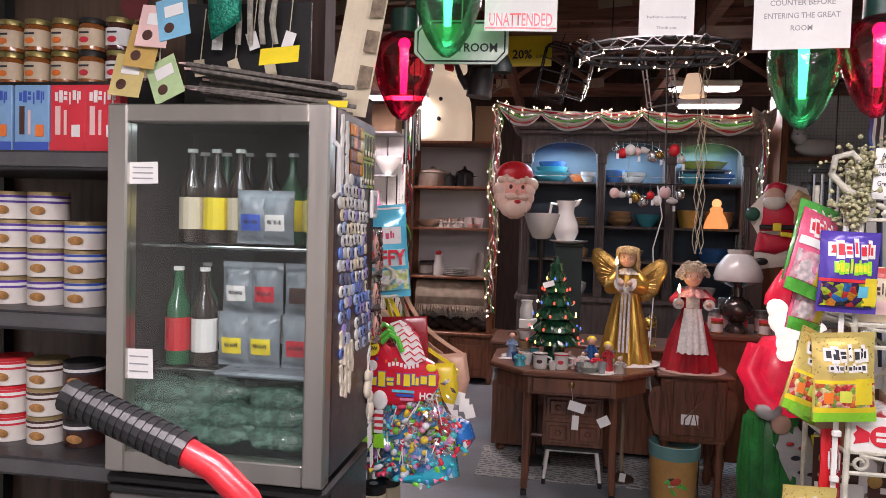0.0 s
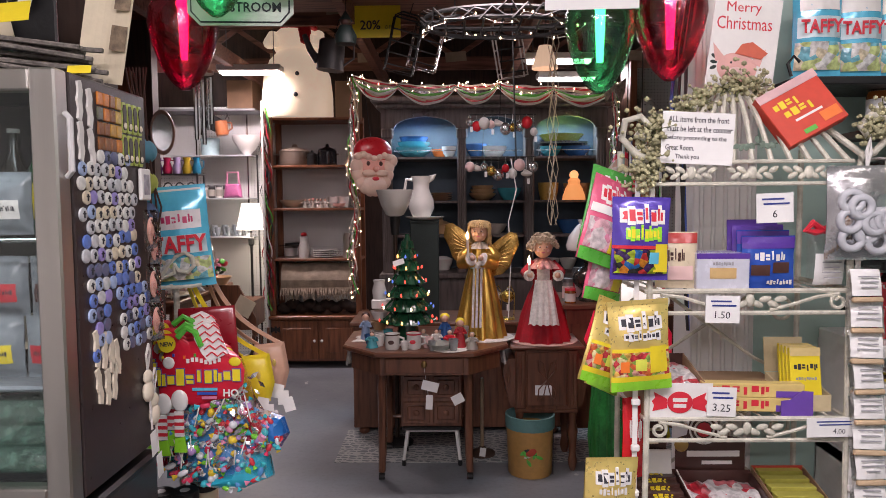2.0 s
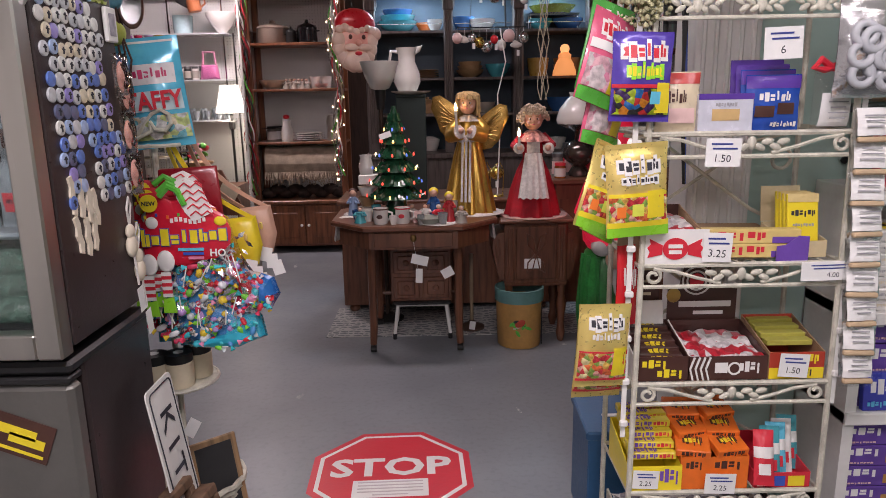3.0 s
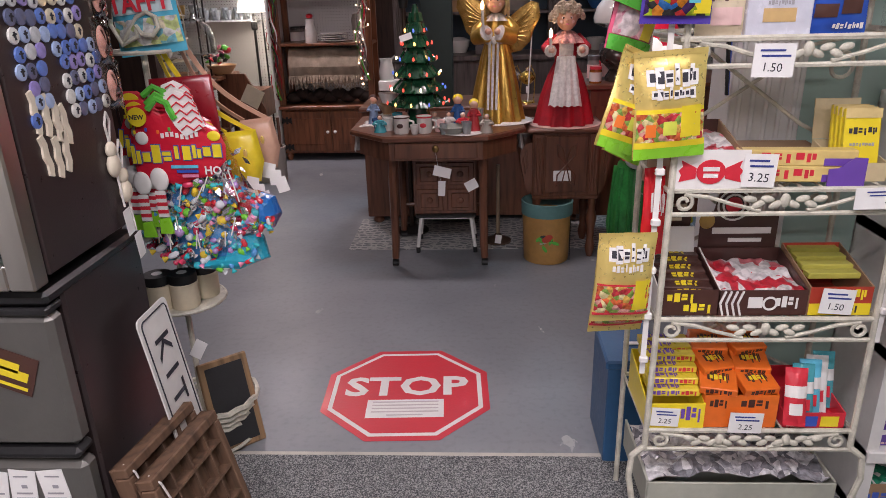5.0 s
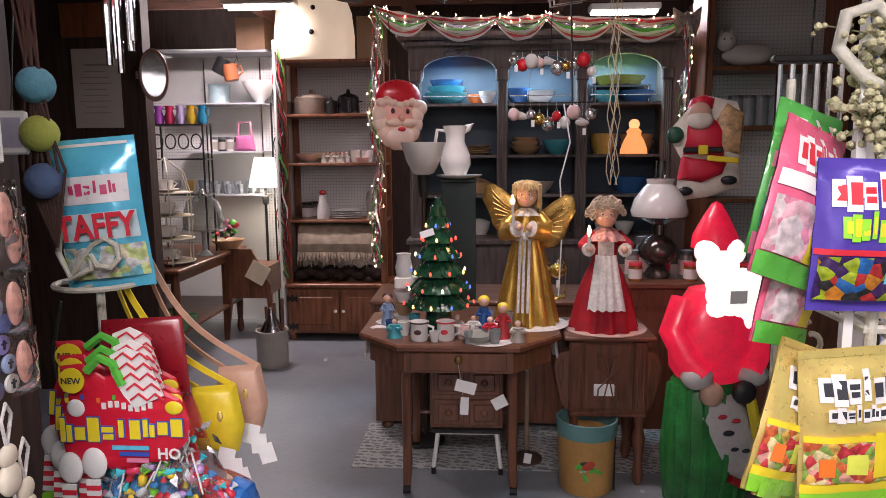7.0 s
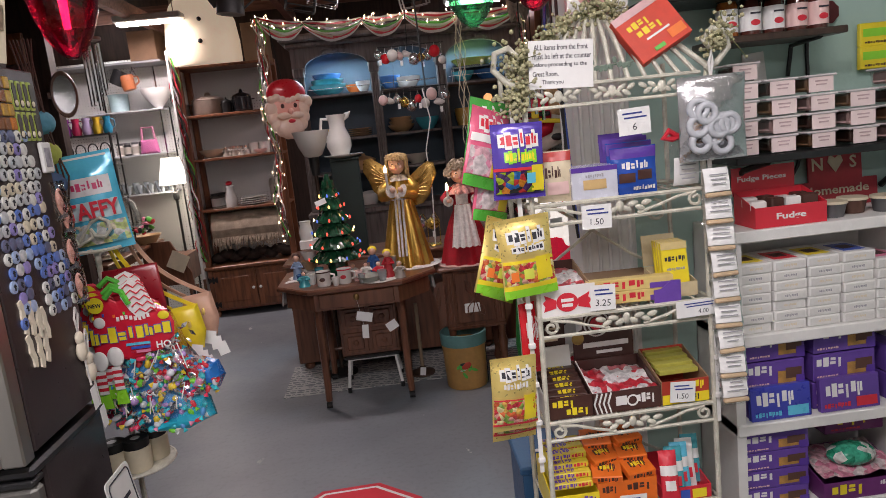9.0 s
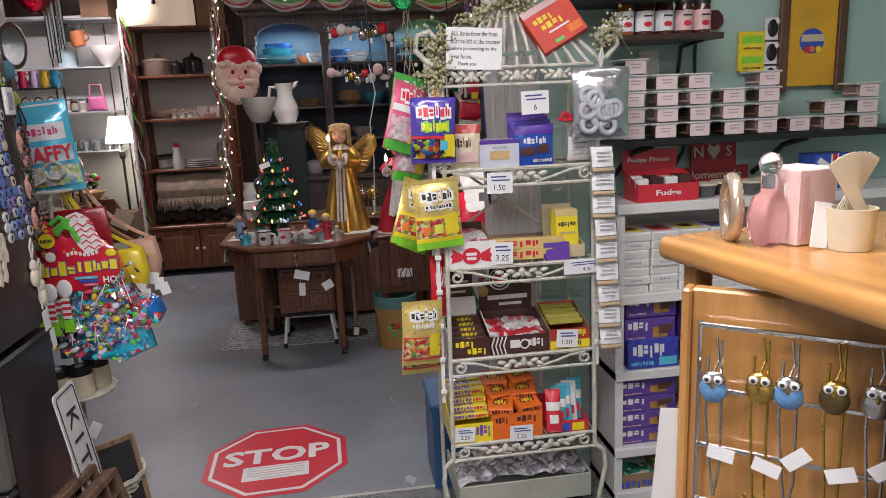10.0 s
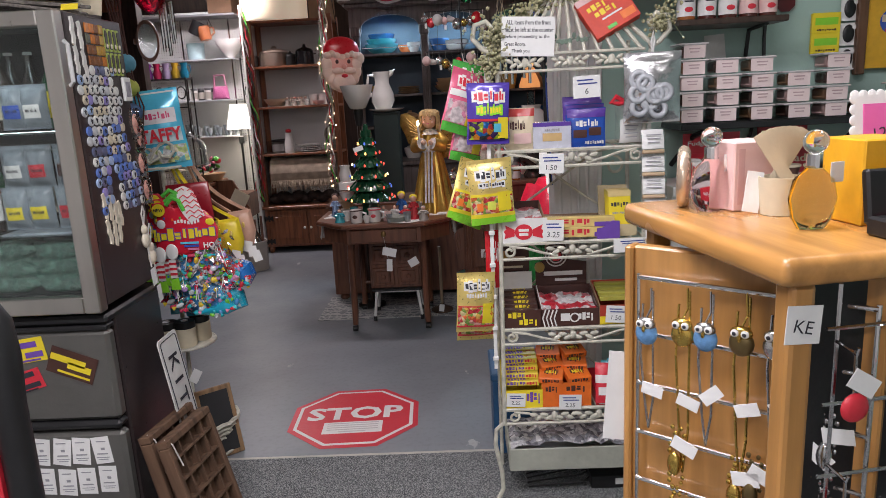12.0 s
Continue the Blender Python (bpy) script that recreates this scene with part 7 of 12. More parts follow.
    for k in range(4):
        carton("chocolate_bar", 0.075, 0.012, 0.145, YELLOW, [("front", 0.1, 0.62, 0.9, 0.72, INK, "logo_bar"), ("front", 0.15, 0.45, 0.85, 0.5, GREYINK, "print_bar"), ("front", 0.2, 0.08, 0.8, 0.2, PALEPINK, "sweets_print"), ("front", 0.0, 0.86, 1.0, 1.0, M("pale_gold_band", (0.7, 0.55, 0.25), 0.4), "top_band")], "yellow wrapped chocolate bar", "chocolate bar", (1.81, 2.15 + k * 0.018, S2 + 0.006), rx=-10, group="yellow chocolate bars")
    note((1.845, 2.07, S2 - 0.018), 0.15, 0.046, "4.00", "long white handwritten price card", -1)
    # third shelf
    DK = M("dark_chocolate_card", (0.07, 0.028, 0.022), 0.42, coat=0.2)
    tb = tray_box("potato_candy_box", 0.135, 0.17, 0.078, DK, None, "open dark brown box of candy bars", (1.468, 2.19, S3), [(0.12, 0.52, 0.6, 0.86, YELLOW, "logo_bar"), (0.4, 0.12, 0.9, 0.46, YELLOW, "logo_bar")], inner=WHITEP, flap=0.0)
    for k in range(5):
        carton("candy_bar", 0.115, 0.035, 0.016, DK, [("front", 0.3, 0.2, 0.8, 0.8, YELLOW, "logo_bar"), ("top", 0.3, 0.3, 0.75, 0.7, YELLOW, "logo_bar")], "dark wrapped candy bar", "candy bar", (1.468, 2.14 + k * 0.03, S3 + 0.045 + k * 0.008), rz=r7.uniform(-4, 4), group="dark candy bars")
    hd = thing("candy_header", (1.455, 2.29, S3 + 0.02), "dark printed header card with pale sweets", "card")
    part("card", box((0, 0, 0.125), (0.115, 0.003, 0.25)), DK, hd)
    part("white_flap", box((0.005, -0.02, 0.09), (0.12, 0.003, 0.09), m=pose(0, 0, 0, -12, 0, 0)), WHITEP, hd)
    part("print_bars", bars([(0.01, 0.23, 0.06, 0.006), (0.02, 0.218, 0.05, 0.006), (0.02, 0.185, 0.05, 0.007), (-0.005, 0.15, 0.08, 0.008)], pose(0, -0.003, 0)), PARCH, hd)
    part("sweet_print", ball((-0.03, -0.002, 0.195), 0.016, (1, 0.1, 1), u=10, v=6), YELLOWBOWL, hd)
    fb = tray_box("chew_candy_box", 0.195, 0.17, 0.076, DK, REDWRAP, "open dark brown box of wrapped chew bars", (1.63, 2.19, S3), [(0.34, 0.3, 0.5, 0.74, WHITEP, "logo_bar"), (0.64, 0.3, 0.92, 0.74, WHITEP, "logo_bar")], fill_h=0.85)
    for k in range(4):
        part("white_stripe", tube([(-0.085 + k * 0.013, -0.0875, 0.0), (-0.093 + k * 0.013, -0.0878, 0.03), (-0.083 + k * 0.013, -0.0878, 0.06)], 0.003, 4), WHITEP, fb)
    part("swirl", lathe([(0.012, 0), (0.017, 0), (0.017, 0.001), (0.012, 0.001)], 18, (0.016, -0.0885, 0.03), m=pose(0, 0, 0, 90, 0, 0), close=True), WHITEP, fb)
    f2 = thing("candy_header", (1.635, 2.285, S3 + 0.09), "dark printed header card with round emblem", "card")
    part("card", prism([(-0.10, 0), (0.085, 0), (0.085, 0.09), (0.02, 0.10), (0.01, 0.155), (-0.03, 0.17), (-0.06, 0.15), (-0.07, 0.10), (-0.10, 0.09)], 0.003), DK, f2)
    part("print_bars", bars([(0.0, 0.05, 0.14, 0.016), (0.01, 0.026, 0.08, 0.01)], pose(0, -0.001, 0)), WHITEP, f2)
    for r_ in (0.04, 0.028):
        part("emblem_ring", lathe([(r_ - 0.005, 0), (r_, 0), (r_, 0.001), (r_ - 0.005, 0.001)], 22, (-0.025, -0.0012, 0.115), m=pose(0, 0, 0, 90, 0, 0), close=True), WHITEP, f2)
    part("emblem_dot", ball((-0.025, -0.001, 0.115), 0.02, (1, 0.08, 1), u=12, v=6), REDP, f2)
    part("sweet_print", ball((-0.085, -0.002, 0.075), 0.02, (1, 0.1, 1), u=10, v=6), YELLOWBOWL, f2)
    jb = tray_box("stick_candy_box", 0.135, 0.17, 0.085, M("red_brown_card", (0.42, 0.05, 0.03), 0.4), None, "open red and yellow box of candy sticks", (1.80, 2.19, S3), [(0.0, 0.0, 1.0, 0.42, YELLOW, "yellow_band"), (0.3, 0.55, 0.9, 0.9, YELLOW, "logo_bar"), (0.5, 0.12, 0.8, 0.36, INK, "logo_bar")], inner=CARD)
    for k in range(4):
        carton("candy_pack", 0.115, 0.03, 0.014, M("olive_yellow_pack", (0.45, 0.42, 0.08), 0.35) if k == 0 else bpy.data.materials["olive_yellow_pack"], [], "flat olive yellow candy pack", "candy pack", (1.80, 2.16 + k * 0.035, S3 + 0.07 + k * 0.007), group="olive candy packs")
    note((1.785, 2.088, S3 + 0.04), 0.072, 0.06, "1.50", "white handwritten price card with blue ink", 4)
    # lowest shelf
    SKYY = M("yellow_bar_wrap", (0.78, 0.62, 0.05), 0.3, coat=0.4)
    for r_ in range(4):
        for c_ in range(3):
            carton("candy_bar", 0.12, 0.03, 0.018, SKYY, [("front", 0.05, 0.2, 0.6, 0.85, PURPLE, "logo_bar"), ("front", 0.62, 0.2, 0.95, 0.8, REDP, "logo_bar"), ("top", 0.08, 0.2, 0.62, 0.85, PURPLE, "logo_bar")], "yellow and purple wrapped candy bar", "candy bar", (1.462, 2.13 + c_ * 0.034 + r_ * 0.02, S4 + 0.075 + r_ * 0.02 + c_ * 0.004), rz=r7.uniform(-2, 2), group="yellow candy bars")
    tray_box("yellow_candy_box", 0.135, 0.19, 0.085, YELLOW, None, "open yellow box of candy bars", (1.462, 2.19, S4), [(0.58, 0.3, 0.96, 0.85, PURPLE, "logo_bar")])
    note((1.437, 2.088, S4 + 0.035), 0.066, 0.05, "2.25", "white handwritten price card with blue ink", 3)
    OR = M("orange_card", (0.82, 0.17, 0.02), 0.35, coat=0.3)
    tray_box("orange_candy_box", 0.17, 0.2, 0.11, OR, None, "open bright orange box of peanut butter cups", (1.615, 2.2, S4), [(0.06, 0.62, 0.32, 0.86, BROWN, "logo_bar"), (0.48, 0.62, 0.9, 0.86, BROWN, "logo_bar")])
    for r_ in range(3):
        for c_ in range(2):
            carton("cup_pack", 0.085, 0.075, 0.022, OR, [("front", 0.15, 0.2, 0.85, 0.8, BROWN, "logo_bar"), ("top", 0.2, 0.3, 0.8, 0.7, BROWN, "logo_bar"), ("top", 0.26, 0.38, 0.74, 0.6, YELLOW, "logo_bar")], "orange foil pack of peanut butter cups", "candy pack", (1.568 + c_ * 0.088, 2.14 + r_ * 0.05, S4 + 0.093 + r_ * 0.026), rz=r7.uniform(-14, 14), rx=14, group="orange candy packs")
    note((1.625, 2.084, S4 + 0.022), 0.078, 0.055, "2.25", "white handwritten price card with black ink", 2)
    tb = tray_box("mixed_candy_box", 0.14, 0.18, 0.05, REDP, None, "open red box of striped candy packs", (1.79, 2.19, S4), [(0.05, 0.1, 0.3, 0.8, WHITEP, "print_panel"), (0.35, 0.1, 0.55, 0.8, BLUE, "print_panel"), (0.6, 0.1, 0.9, 0.8, YELLOW, "print_panel")])
    for k in range(5):
        m = (REDP, TEALBOWL, SKY, WHITEP, TEALBOWL)[k]
        pouch("striped_pack", 0.05, 0.14, 0.012, m, [(0.0, 0.3, 1.0, 0.5, WHITEP, "stripe"), (0.2, 0.6, 0.8, 0.8, REDP if m is not REDP else WHITEP, "motif")], "narrow glossy striped candy pack", "candy pack", (1.745 + k * 0.025, 2.13 + 0.02 * k, S4 + 0.145), rx=-18, rz=-8, seed=60 + k, group="striped candy packs")


rack_goods()


# bags clipped on hanging strips
def gummy_bag(loc, kind, label, rz=0.0, ry=0.0, seed=0, w=0.14, h=0.205):
    if kind == "gold":
        z = [(0.0, 0.0, 1.0, 0.05, GOLDFOIL, "seal"), (0.14, 0.15, 0.86, 0.30, WHITEP, "logo_outline"), (0.17, 0.17, 0.83, 0.28, INK, "logo_bar"), (0.2, 0.34, 0.82, 0.42, WHITEP, "print_outline"), (0.22, 0.355, 0.8, 0.405, INK, "print_bar"), (0.02, 0.52, 0.98, 0.56, YELLOW, "yellow_band"), (0.02, 0.56, 0.98, 0.83, GUMMY, "window"), (0.62, 0.5, 0.92, 0.8, YELLOW, "bear_shape"), (0.38, 0.64, 0.56, 0.77, M("lemon_disc", (0.7, 0.75, 0.1), 0.3), "fruit_disc"), (0.14, 0.66, 0.28, 0.78, ORANGE, "fruit_disc"), (0.0, 0.83, 1.0, 0.89, YELLOW, "yellow_band"), (0.0, 0.89, 1.0, 1.0, LIME, "green_band")]
        body = GOLDFOIL
    elif kind == "gold2":
        z = [(0.16, 0.13, 0.86, 0.28, WHITEP, "logo_outline"), (0.19, 0.15, 0.83, 0.26, INK, "logo_bar"), (0.22, 0.32, 0.78, 0.40, WHITEP, "print_bar"), (0.02, 0.54, 0.98, 0.56, REDP, "red_line"), (0.02, 0.56, 0.98, 0.88, GUMMY, "window"), (0.66, 0.5, 0.94, 0.85, YELLOW, "bear_shape"), (0.0, 0.88, 1.0, 0.91, REDP, "red_line")]
        body = GOLDFOIL
    elif kind == "dino":
        z = [(0.1, 0.12, 0.9, 0.3, WHITEP, "logo_outline"), (0.13, 0.14, 0.87, 0.28, REDP, "logo_bar"), (0.2, 0.36, 0.84, 0.5, LIME, "print_outline"), (0.22, 0.375, 0.82, 0.485, YELLOW, "print_bar"), (0.0, 0.58, 1.0, 0.62, REDP, "red_line"), (0.03, 0.63, 0.97, 0.92, DARKGUMMY, "window"), (0.72, 0.56, 0.97, 0.9, YELLOW, "bear_shape"), (0.62, 0.66, 0.8, 0.8, SKY, "dinosaur_shape")]
        body = PURPLEFOIL
    else:
        z = [(0.15, 0.1, 0.85, 0.28, WHITEP, "logo_outline"), (0.18, 0.12, 0.82, 0.26, REDP, "logo_bar"), (0.02, 0.34, 0.98, 0.44, WHITEP if kind == "pink" else PINK, "pale_band"), (0.03, 0.5, 0.97, 0.85, PINKWRAP if kind == "pink" else GREENWRAP, "window"), (0.6, 0.52, 0.9, 0.85, YELLOW, "bear_shape"), (0.0, 0.86, 1.0, 1.0, GREEN if kind == "pink" else PINK, "edge_band")]
        body = M("pink_film", (0.72, 0.12, 0.22), 0.25, coat=0.5) if kind == "pink" else M("green_film", (0.08, 0.42, 0.08), 0.25, coat=0.5)
    return pouch("gummy_bag", w, h, 0.02, body, z, label, "bag", loc, rz, "bags of gummies", 0, ry, seed)


def strip(x, y, z0, z1, label):
    t = thing("clip_strip", (x, y, 0), label, "clip strip")
    part("strip", box((0, 0, (z0 + z1) / 2), (0.012, 0.002, z1 - z0)), WHITEP, t)
    z = z1 - 0.05
    while z > z0:
        part("clip", box((0, -0.006, z), (0.02, 0.012, 0.016), 0.003), WHITEP, t)
        z -= 0.11


strip(1.372, 2.085, 0.52, 1.60, "white plastic clip strip of sweets")
gummy_bag((1.375, 2.06, 1.482), "dino", "purple bag of dinosaur gummies", 4, 1.5, 1, 0.135, 0.19)
gummy_bag((1.368, 2.06, 1.245), "gold", "gold bag of fruit gummy bears with green base", 6, -3, 2, 0.145, 0.21)
gummy_bag((1.315, 2.065, 0.872), "gold2", "gold bag of gummy bears", 10, 3, 3, 0.13, 0.205)
gummy_bag((1.318, 2.10, 0.825), "gold2", "gold bag of gummy bears", 14, 4, 4, 0.13, 0.20)
gummy_bag((1.325, 2.115, 1.545), "green", "green and pink bag of sour gummies", 28, 14, 5, 0.125, 0.2)
gummy_bag((1.322, 2.09, 1.52), "pink", "pink and green bag of melon gummies", 32, 18, 6, 0.125, 0.2)
gummy_bag((1.33, 2.13, 1.43), "pink", "pink and green bag of melon gummies", 36, 14, 7, 0.125, 0.2)
gummy_bag((1.335, 2.10, 1.235), "gold", "gold bag of fruit gummy bears with green base", 34, 20, 8, 0.135, 0.2)
gummy_bag((1.345, 2.13, 1.215), "gold", "gold bag of fruit gummy bears with green base", 44, 24, 9, 0.135, 0.2)
pouch("red_candy_bag", 0.06, 0.2, 0.014, REDFOIL, [(0.2, 0.2, 0.8, 0.5, WHITEP, "logo_shape")], "red glossy bag of candy canes", "bag", (1.378, 2.12, 1.0), rz=20, seed=71)

# silver bag of sugared rings and a strip of spice packets
sb = pouch("silver_bag", 0.175, 0.215, 0.03, SILVERFOIL, [], "clear and silver bag of white yogurt pretzels", "bag", (1.885, 2.062, 1.55), rz=-4, seed=80)
for k in range(9):
    rr_ = 0.022
    cx, cz = r7.uniform(-0.055, 0.055), r7.uniform(-0.175, -0.06)
    part("pretzel_ring", tube([(cx + rr_ * math.cos(a * math.tau / 14), -0.030 - 0.004 * (k % 3), cz + rr_ * math.sin(a * math.tau / 14)) for a in range(14)], 0.009, 7, closed=True), M("white_yogurt_coat", (0.5, 0.52, 0.55), 0.4) if k == 0 else bpy.data.materials["white_yogurt_coat"], sb, smooth=60)
part("loop", tube([(0, 0.0, 0.0), (0.005, -0.005, 0.03), (0.0, -0.01, 0.06), (-0.005, -0.005, 0.03), (0, 0, 0)], 0.004, 6), WHITEP, sb)
strip(1.885, 2.085, 0.60, 1.50, "white plastic clip strip of packets")
for k in range(9):
    p = pouch("spice_packet", 0.085, 0.095, 0.012, FILM, [(0.08, 0.1, 0.92, 0.75, PAPER, "printed_card")], "small clear packet with white printed card", "packet", (1.888 + 0.004 * k, 2.07, 1.322 - k * 0.0715), rz=r7.uniform(-10, 6), rx=-10, seed=90 + k, group="packets on the strip")
    part("biscuit", box((0.0, -0.006, -0.08), (0.07, 0.014, 0.012), 0.003), M("pale_biscuit", (0.55, 0.4, 0.25), 0.7) if k == 0 else bpy.data.materials["pale_biscuit"], p)
    part("print", bars(lines_of(0.055, 3, 0.012, 0.003, r7), pose(0, -0.017, -0.04)), GREYINK, p)

# notice on the rack, flowers, card and candy box on the top
nt = thing("paper_notice", (1.505, 2.075, 1.615), "white printed notice with black text", "notice", ry=3)
part("sheet", box((0, 0, 0), (0.165, 0.001, 0.118)), PAPER, nt)
for k, s in enumerate(("ALL items from the front", "must be left at the counter", "before proceeding to the", "Great Room.")):
    part("lettering", words(s, 0.0135 if k != 3 else 0.0125, (0.138, 0.15, 0.138, 0.066)[k], bold=0.012, m=pose((0.0, 0.003, -0.003, -0.04)[k], -0.0012, 0.042 - k * 0.0215)), INK, nt, "black printed line")
part("lettering", words("Thank you", 0.0135, 0.055, bold=0.012, m=pose(-0.022, -0.0012, -0.044)), INK, nt, "black printed line")
blossoms("dried_flower_spray", [((1.385, 2.08, 1.63), 0.05), ((1.40, 2.085, 1.57), 0.045), ((1.375, 2.07, 1.53), 0.035), ((1.43, 2.11, 1.655), 0.03), ((1.41, 2.1, 1.605), 0.04)], "pale dried baby's breath sprays on the rack", 90, 1)
blossoms("dried_flower_tuft", [((1.60, 2.17, 1.745), 0.035), ((1.64, 2.17, 1.755), 0.04), ((1.68, 2.17, 1.745), 0.035), ((1.54, 2.15, 1.715), 0.03), ((1.49, 2.13, 1.69), 0.025)], "dried flower tuft at the rack crown", 70, 2)
blossoms("dried_flower_bunch", [((1.93, 2.08, 1.665), 0.04), ((1.90, 2.07, 1.63), 0.03)], "dried flower bunch on the rack curl", 80, 3)
EUC = M("grey_green_leaf", (0.16, 0.22, 0.17), 0.7)
eu = thing("eucalyptus_sprig", (0, 0, 0), "grey-green eucalyptus sprig on the canopy", "sprig")
part("stem", tube([(1.53, 2.1, 1.61), (1.60, 2.1, 1.60), (1.70, 2.1, 1.605)], 0.002, 5), EUC, eu)
for k in range(14):
    part("leaf", ball((1.53 + k * 0.012, 2.095, 1.603 + r7.uniform(-0.012, 0.012)), 0.009, (1, 0.15, 0.7), u=8, v=6, m=pose(0, 0, 0, 0, r7.uniform(0, 180), 0)), EUC, eu)
wg = carton("gum_box", 0.155, 0.035, 0.14, M("orange_red_card", (0.66, 0.06, 0.03), 0.5, coat=0.1), [("front", 0.12, 0.6, 0.55, 0.74, YELLOW, "logo_bar"), ("front", 0.2, 0.42, 0.7, 0.56, YELLOW, "logo_bar"), ("front", 0.3, 0.32, 0.75, 0.36, WHITEP, "print_line"), ("front", 0.65, 0.1, 0.95, 0.28, ORANGE, "sweets_print"), ("front", 0.0, 0.85, 1.0, 1.0, M("flag_pink", (0.7, 0.45, 0.45), 0.4), "flag_band"), ("front", 0.3, 0.06, 0.5, 0.14, GREEN, "sweets_print")], "red and orange card box of fruit gums", "box", (1.79, 2.10, 1.625), ry=-28, rx=-22, rz=4)
mc = thing("greeting_card", (1.645, 2.20, 1.745), "white Christmas card with a pink pig drawing", "card", ry=8, rx=-4)
part("sheet", box((0, 0, 0.115), (0.165, 0.002, 0.23)), WHITEP, mc)
part("lettering", words("Merry", 0.032, 0.085, m=pose(-0.01, -0.002, 0.198) @ pose(0, 0, 0, 0, -4, 0)), REDP, mc, "red script Merry")
part("lettering", words("Christmas", 0.032, 0.135, m=pose(-0.005, -0.002, 0.162) @ pose(0, 0, 0, 0, -4, 0)), REDP, mc, "red script Christmas")
PIG = M("pig_pink_print", (0.75, 0.42, 0.38), 0.7, var=0.1)
part("pig_head", ball((-0.01, -0.0015, 0.05), 0.045, (1.1, 0.03, 0.85)), PIG, mc)
for s in (-1, 1):
    part("pig_ear", prism([(-0.01 + s * 0.03, 0.07), (-0.01 + s * 0.065, 0.105), (-0.01 + s * 0.055, 0.06)], 0.001, m=pose(0, -0.003, 0)), PIG, mc)
    part("pig_eye", ball((-0.01 + s * 0.016, -0.004, 0.062), 0.003, (1, 0.3, 1), u=6, v=4), INK, mc)
part("pig_snout", ball((-0.01, -0.003, 0.04), 0.016, (1.2, 0.1, 0.8)), PALEPINK, mc)
part("hat", prism([(-0.02, 0.085), (0.045, 0.078), (0.06, 0.095), (0.02, 0.118), (-0.005, 0.11)], 0.001, m=pose(0, -0.0045, 0)), M("hat_orange_red", (0.66, 0.14, 0.08), 0.6), mc)
for k in range(3):
    part("leaf_print", ball((-0.068, -0.002, 0.045 + k * 0.014), 0.009, (1, 0.1, 0.5), u=8, v=6, m=pose(0, 0, 0, 0, 30 * k - 30, 0)), DARKGREEN, mc)

# blue metal box on the floor beside the rack
bb = thing("metal_box", (1.425, 2.545, 0), "dark blue metal box with a slanted lid", "box")
part("body", slab(-0.055, -0.11, 0, 0.10, 0.13, 0.33, 0.004), BLUEMET, bb)
part("lid", box((0.02, 0.01, 0.345), (0.165, 0.25, 0.03), 0.006, m=pose(0, 0, 0, 4, 0, 0)), BLUEMET, bb)
part("slot", box((0.03, -0.02, 0.3615), (0.05, 0.015, 0.004)), PAPER, bb)
wr = thing("wire_stands", (1.60, 2.25, 0.008), "black folded wire stands lying under the rack", "wire stand")
for k in range(4):
    part("wire", tube([(-0.12, -0.08 + k * 0.03, 0.004), (0.08, -0.1 + k * 0.05, 0.03), (0.14, -0.02 + k * 0.03, 0.02), (0.02, 0.06, 0.01 + k * 0.01)], 0.003, 6), IRON, wr)
carton("dark_parcel", 0.16, 0.1, 0.05, BLACK, [("front", 0.55, 0.3, 0.8, 0.8, PAPER, "barcode_label")], "black cardboard parcel under the rack", "box", (1.79, 2.2, 0.007))

# ---- shop, fudge shelves on the green wall ----
def fudge_unit():
    t = thing("shelf_unit", (2.0, 2.2, 0.006), "white painted shop shelves against the green wall", "shelf")
    W = 1.3
    for z in (0.035, 0.21, 0.505, 0.785, 1.10):
        part("shelf", slab(0.0, 0.0, z - 0.035, W, 0.262, z, 0.003), WHITE, t)
    for x in (0.0, 0.56, 1.27):
        part("upright", slab(x, 0.01, 0.0, x + 0.03, 0.26, 1.07), WHITE, t)
    part("back_panel", slab(0.0, 0.255, 0.0, W, 0.263, 1.07), WHITE, t)
    b = thing("bracket_shelf", (2.0, 2.22, 1.315), "black metal shelf on brackets", "shelf")
    part("board", slab(0.03, 0, -0.022, 1.2, 0.24, 0.0, 0.003), BLACK, b)
    for x in (0.05, 0.62):
        part("bracket", tube([(x + 0.02, 0.24, -0.16), (x + 0.06, 0.12, -0.05), (x + 0.09, 0.03, -0.022)], 0.01, 6), IRON, b)
    u = thing("bracket_shelf", (2.0, 2.24, 1.655), "dark wooden shelf on black brackets", "shelf")
    part("board", slab(0.02, 0, -0.02, 0.38, 0.22, 0.0, 0.003), wood("dark_shelf_board", (0.06, 0.035, 0.025)), u)
    part("bracket", tube([(0.33, 0.22, -0.12), (0.33, 0.2, -0.03), (0.33, 0.05, -0.02)], 0.007, 6), IRON, u)


fudge_unit()
r8 = random.Random(9)
TUBLID = M("frosted_tub_lid", (0.66, 0.62, 0.62), 0.3, var=0.06, coat=0.3)
TUBCLEAR = film_sheet("tub_plastic", (0.9, 0.88, 0.88), 0.35, 0.08)


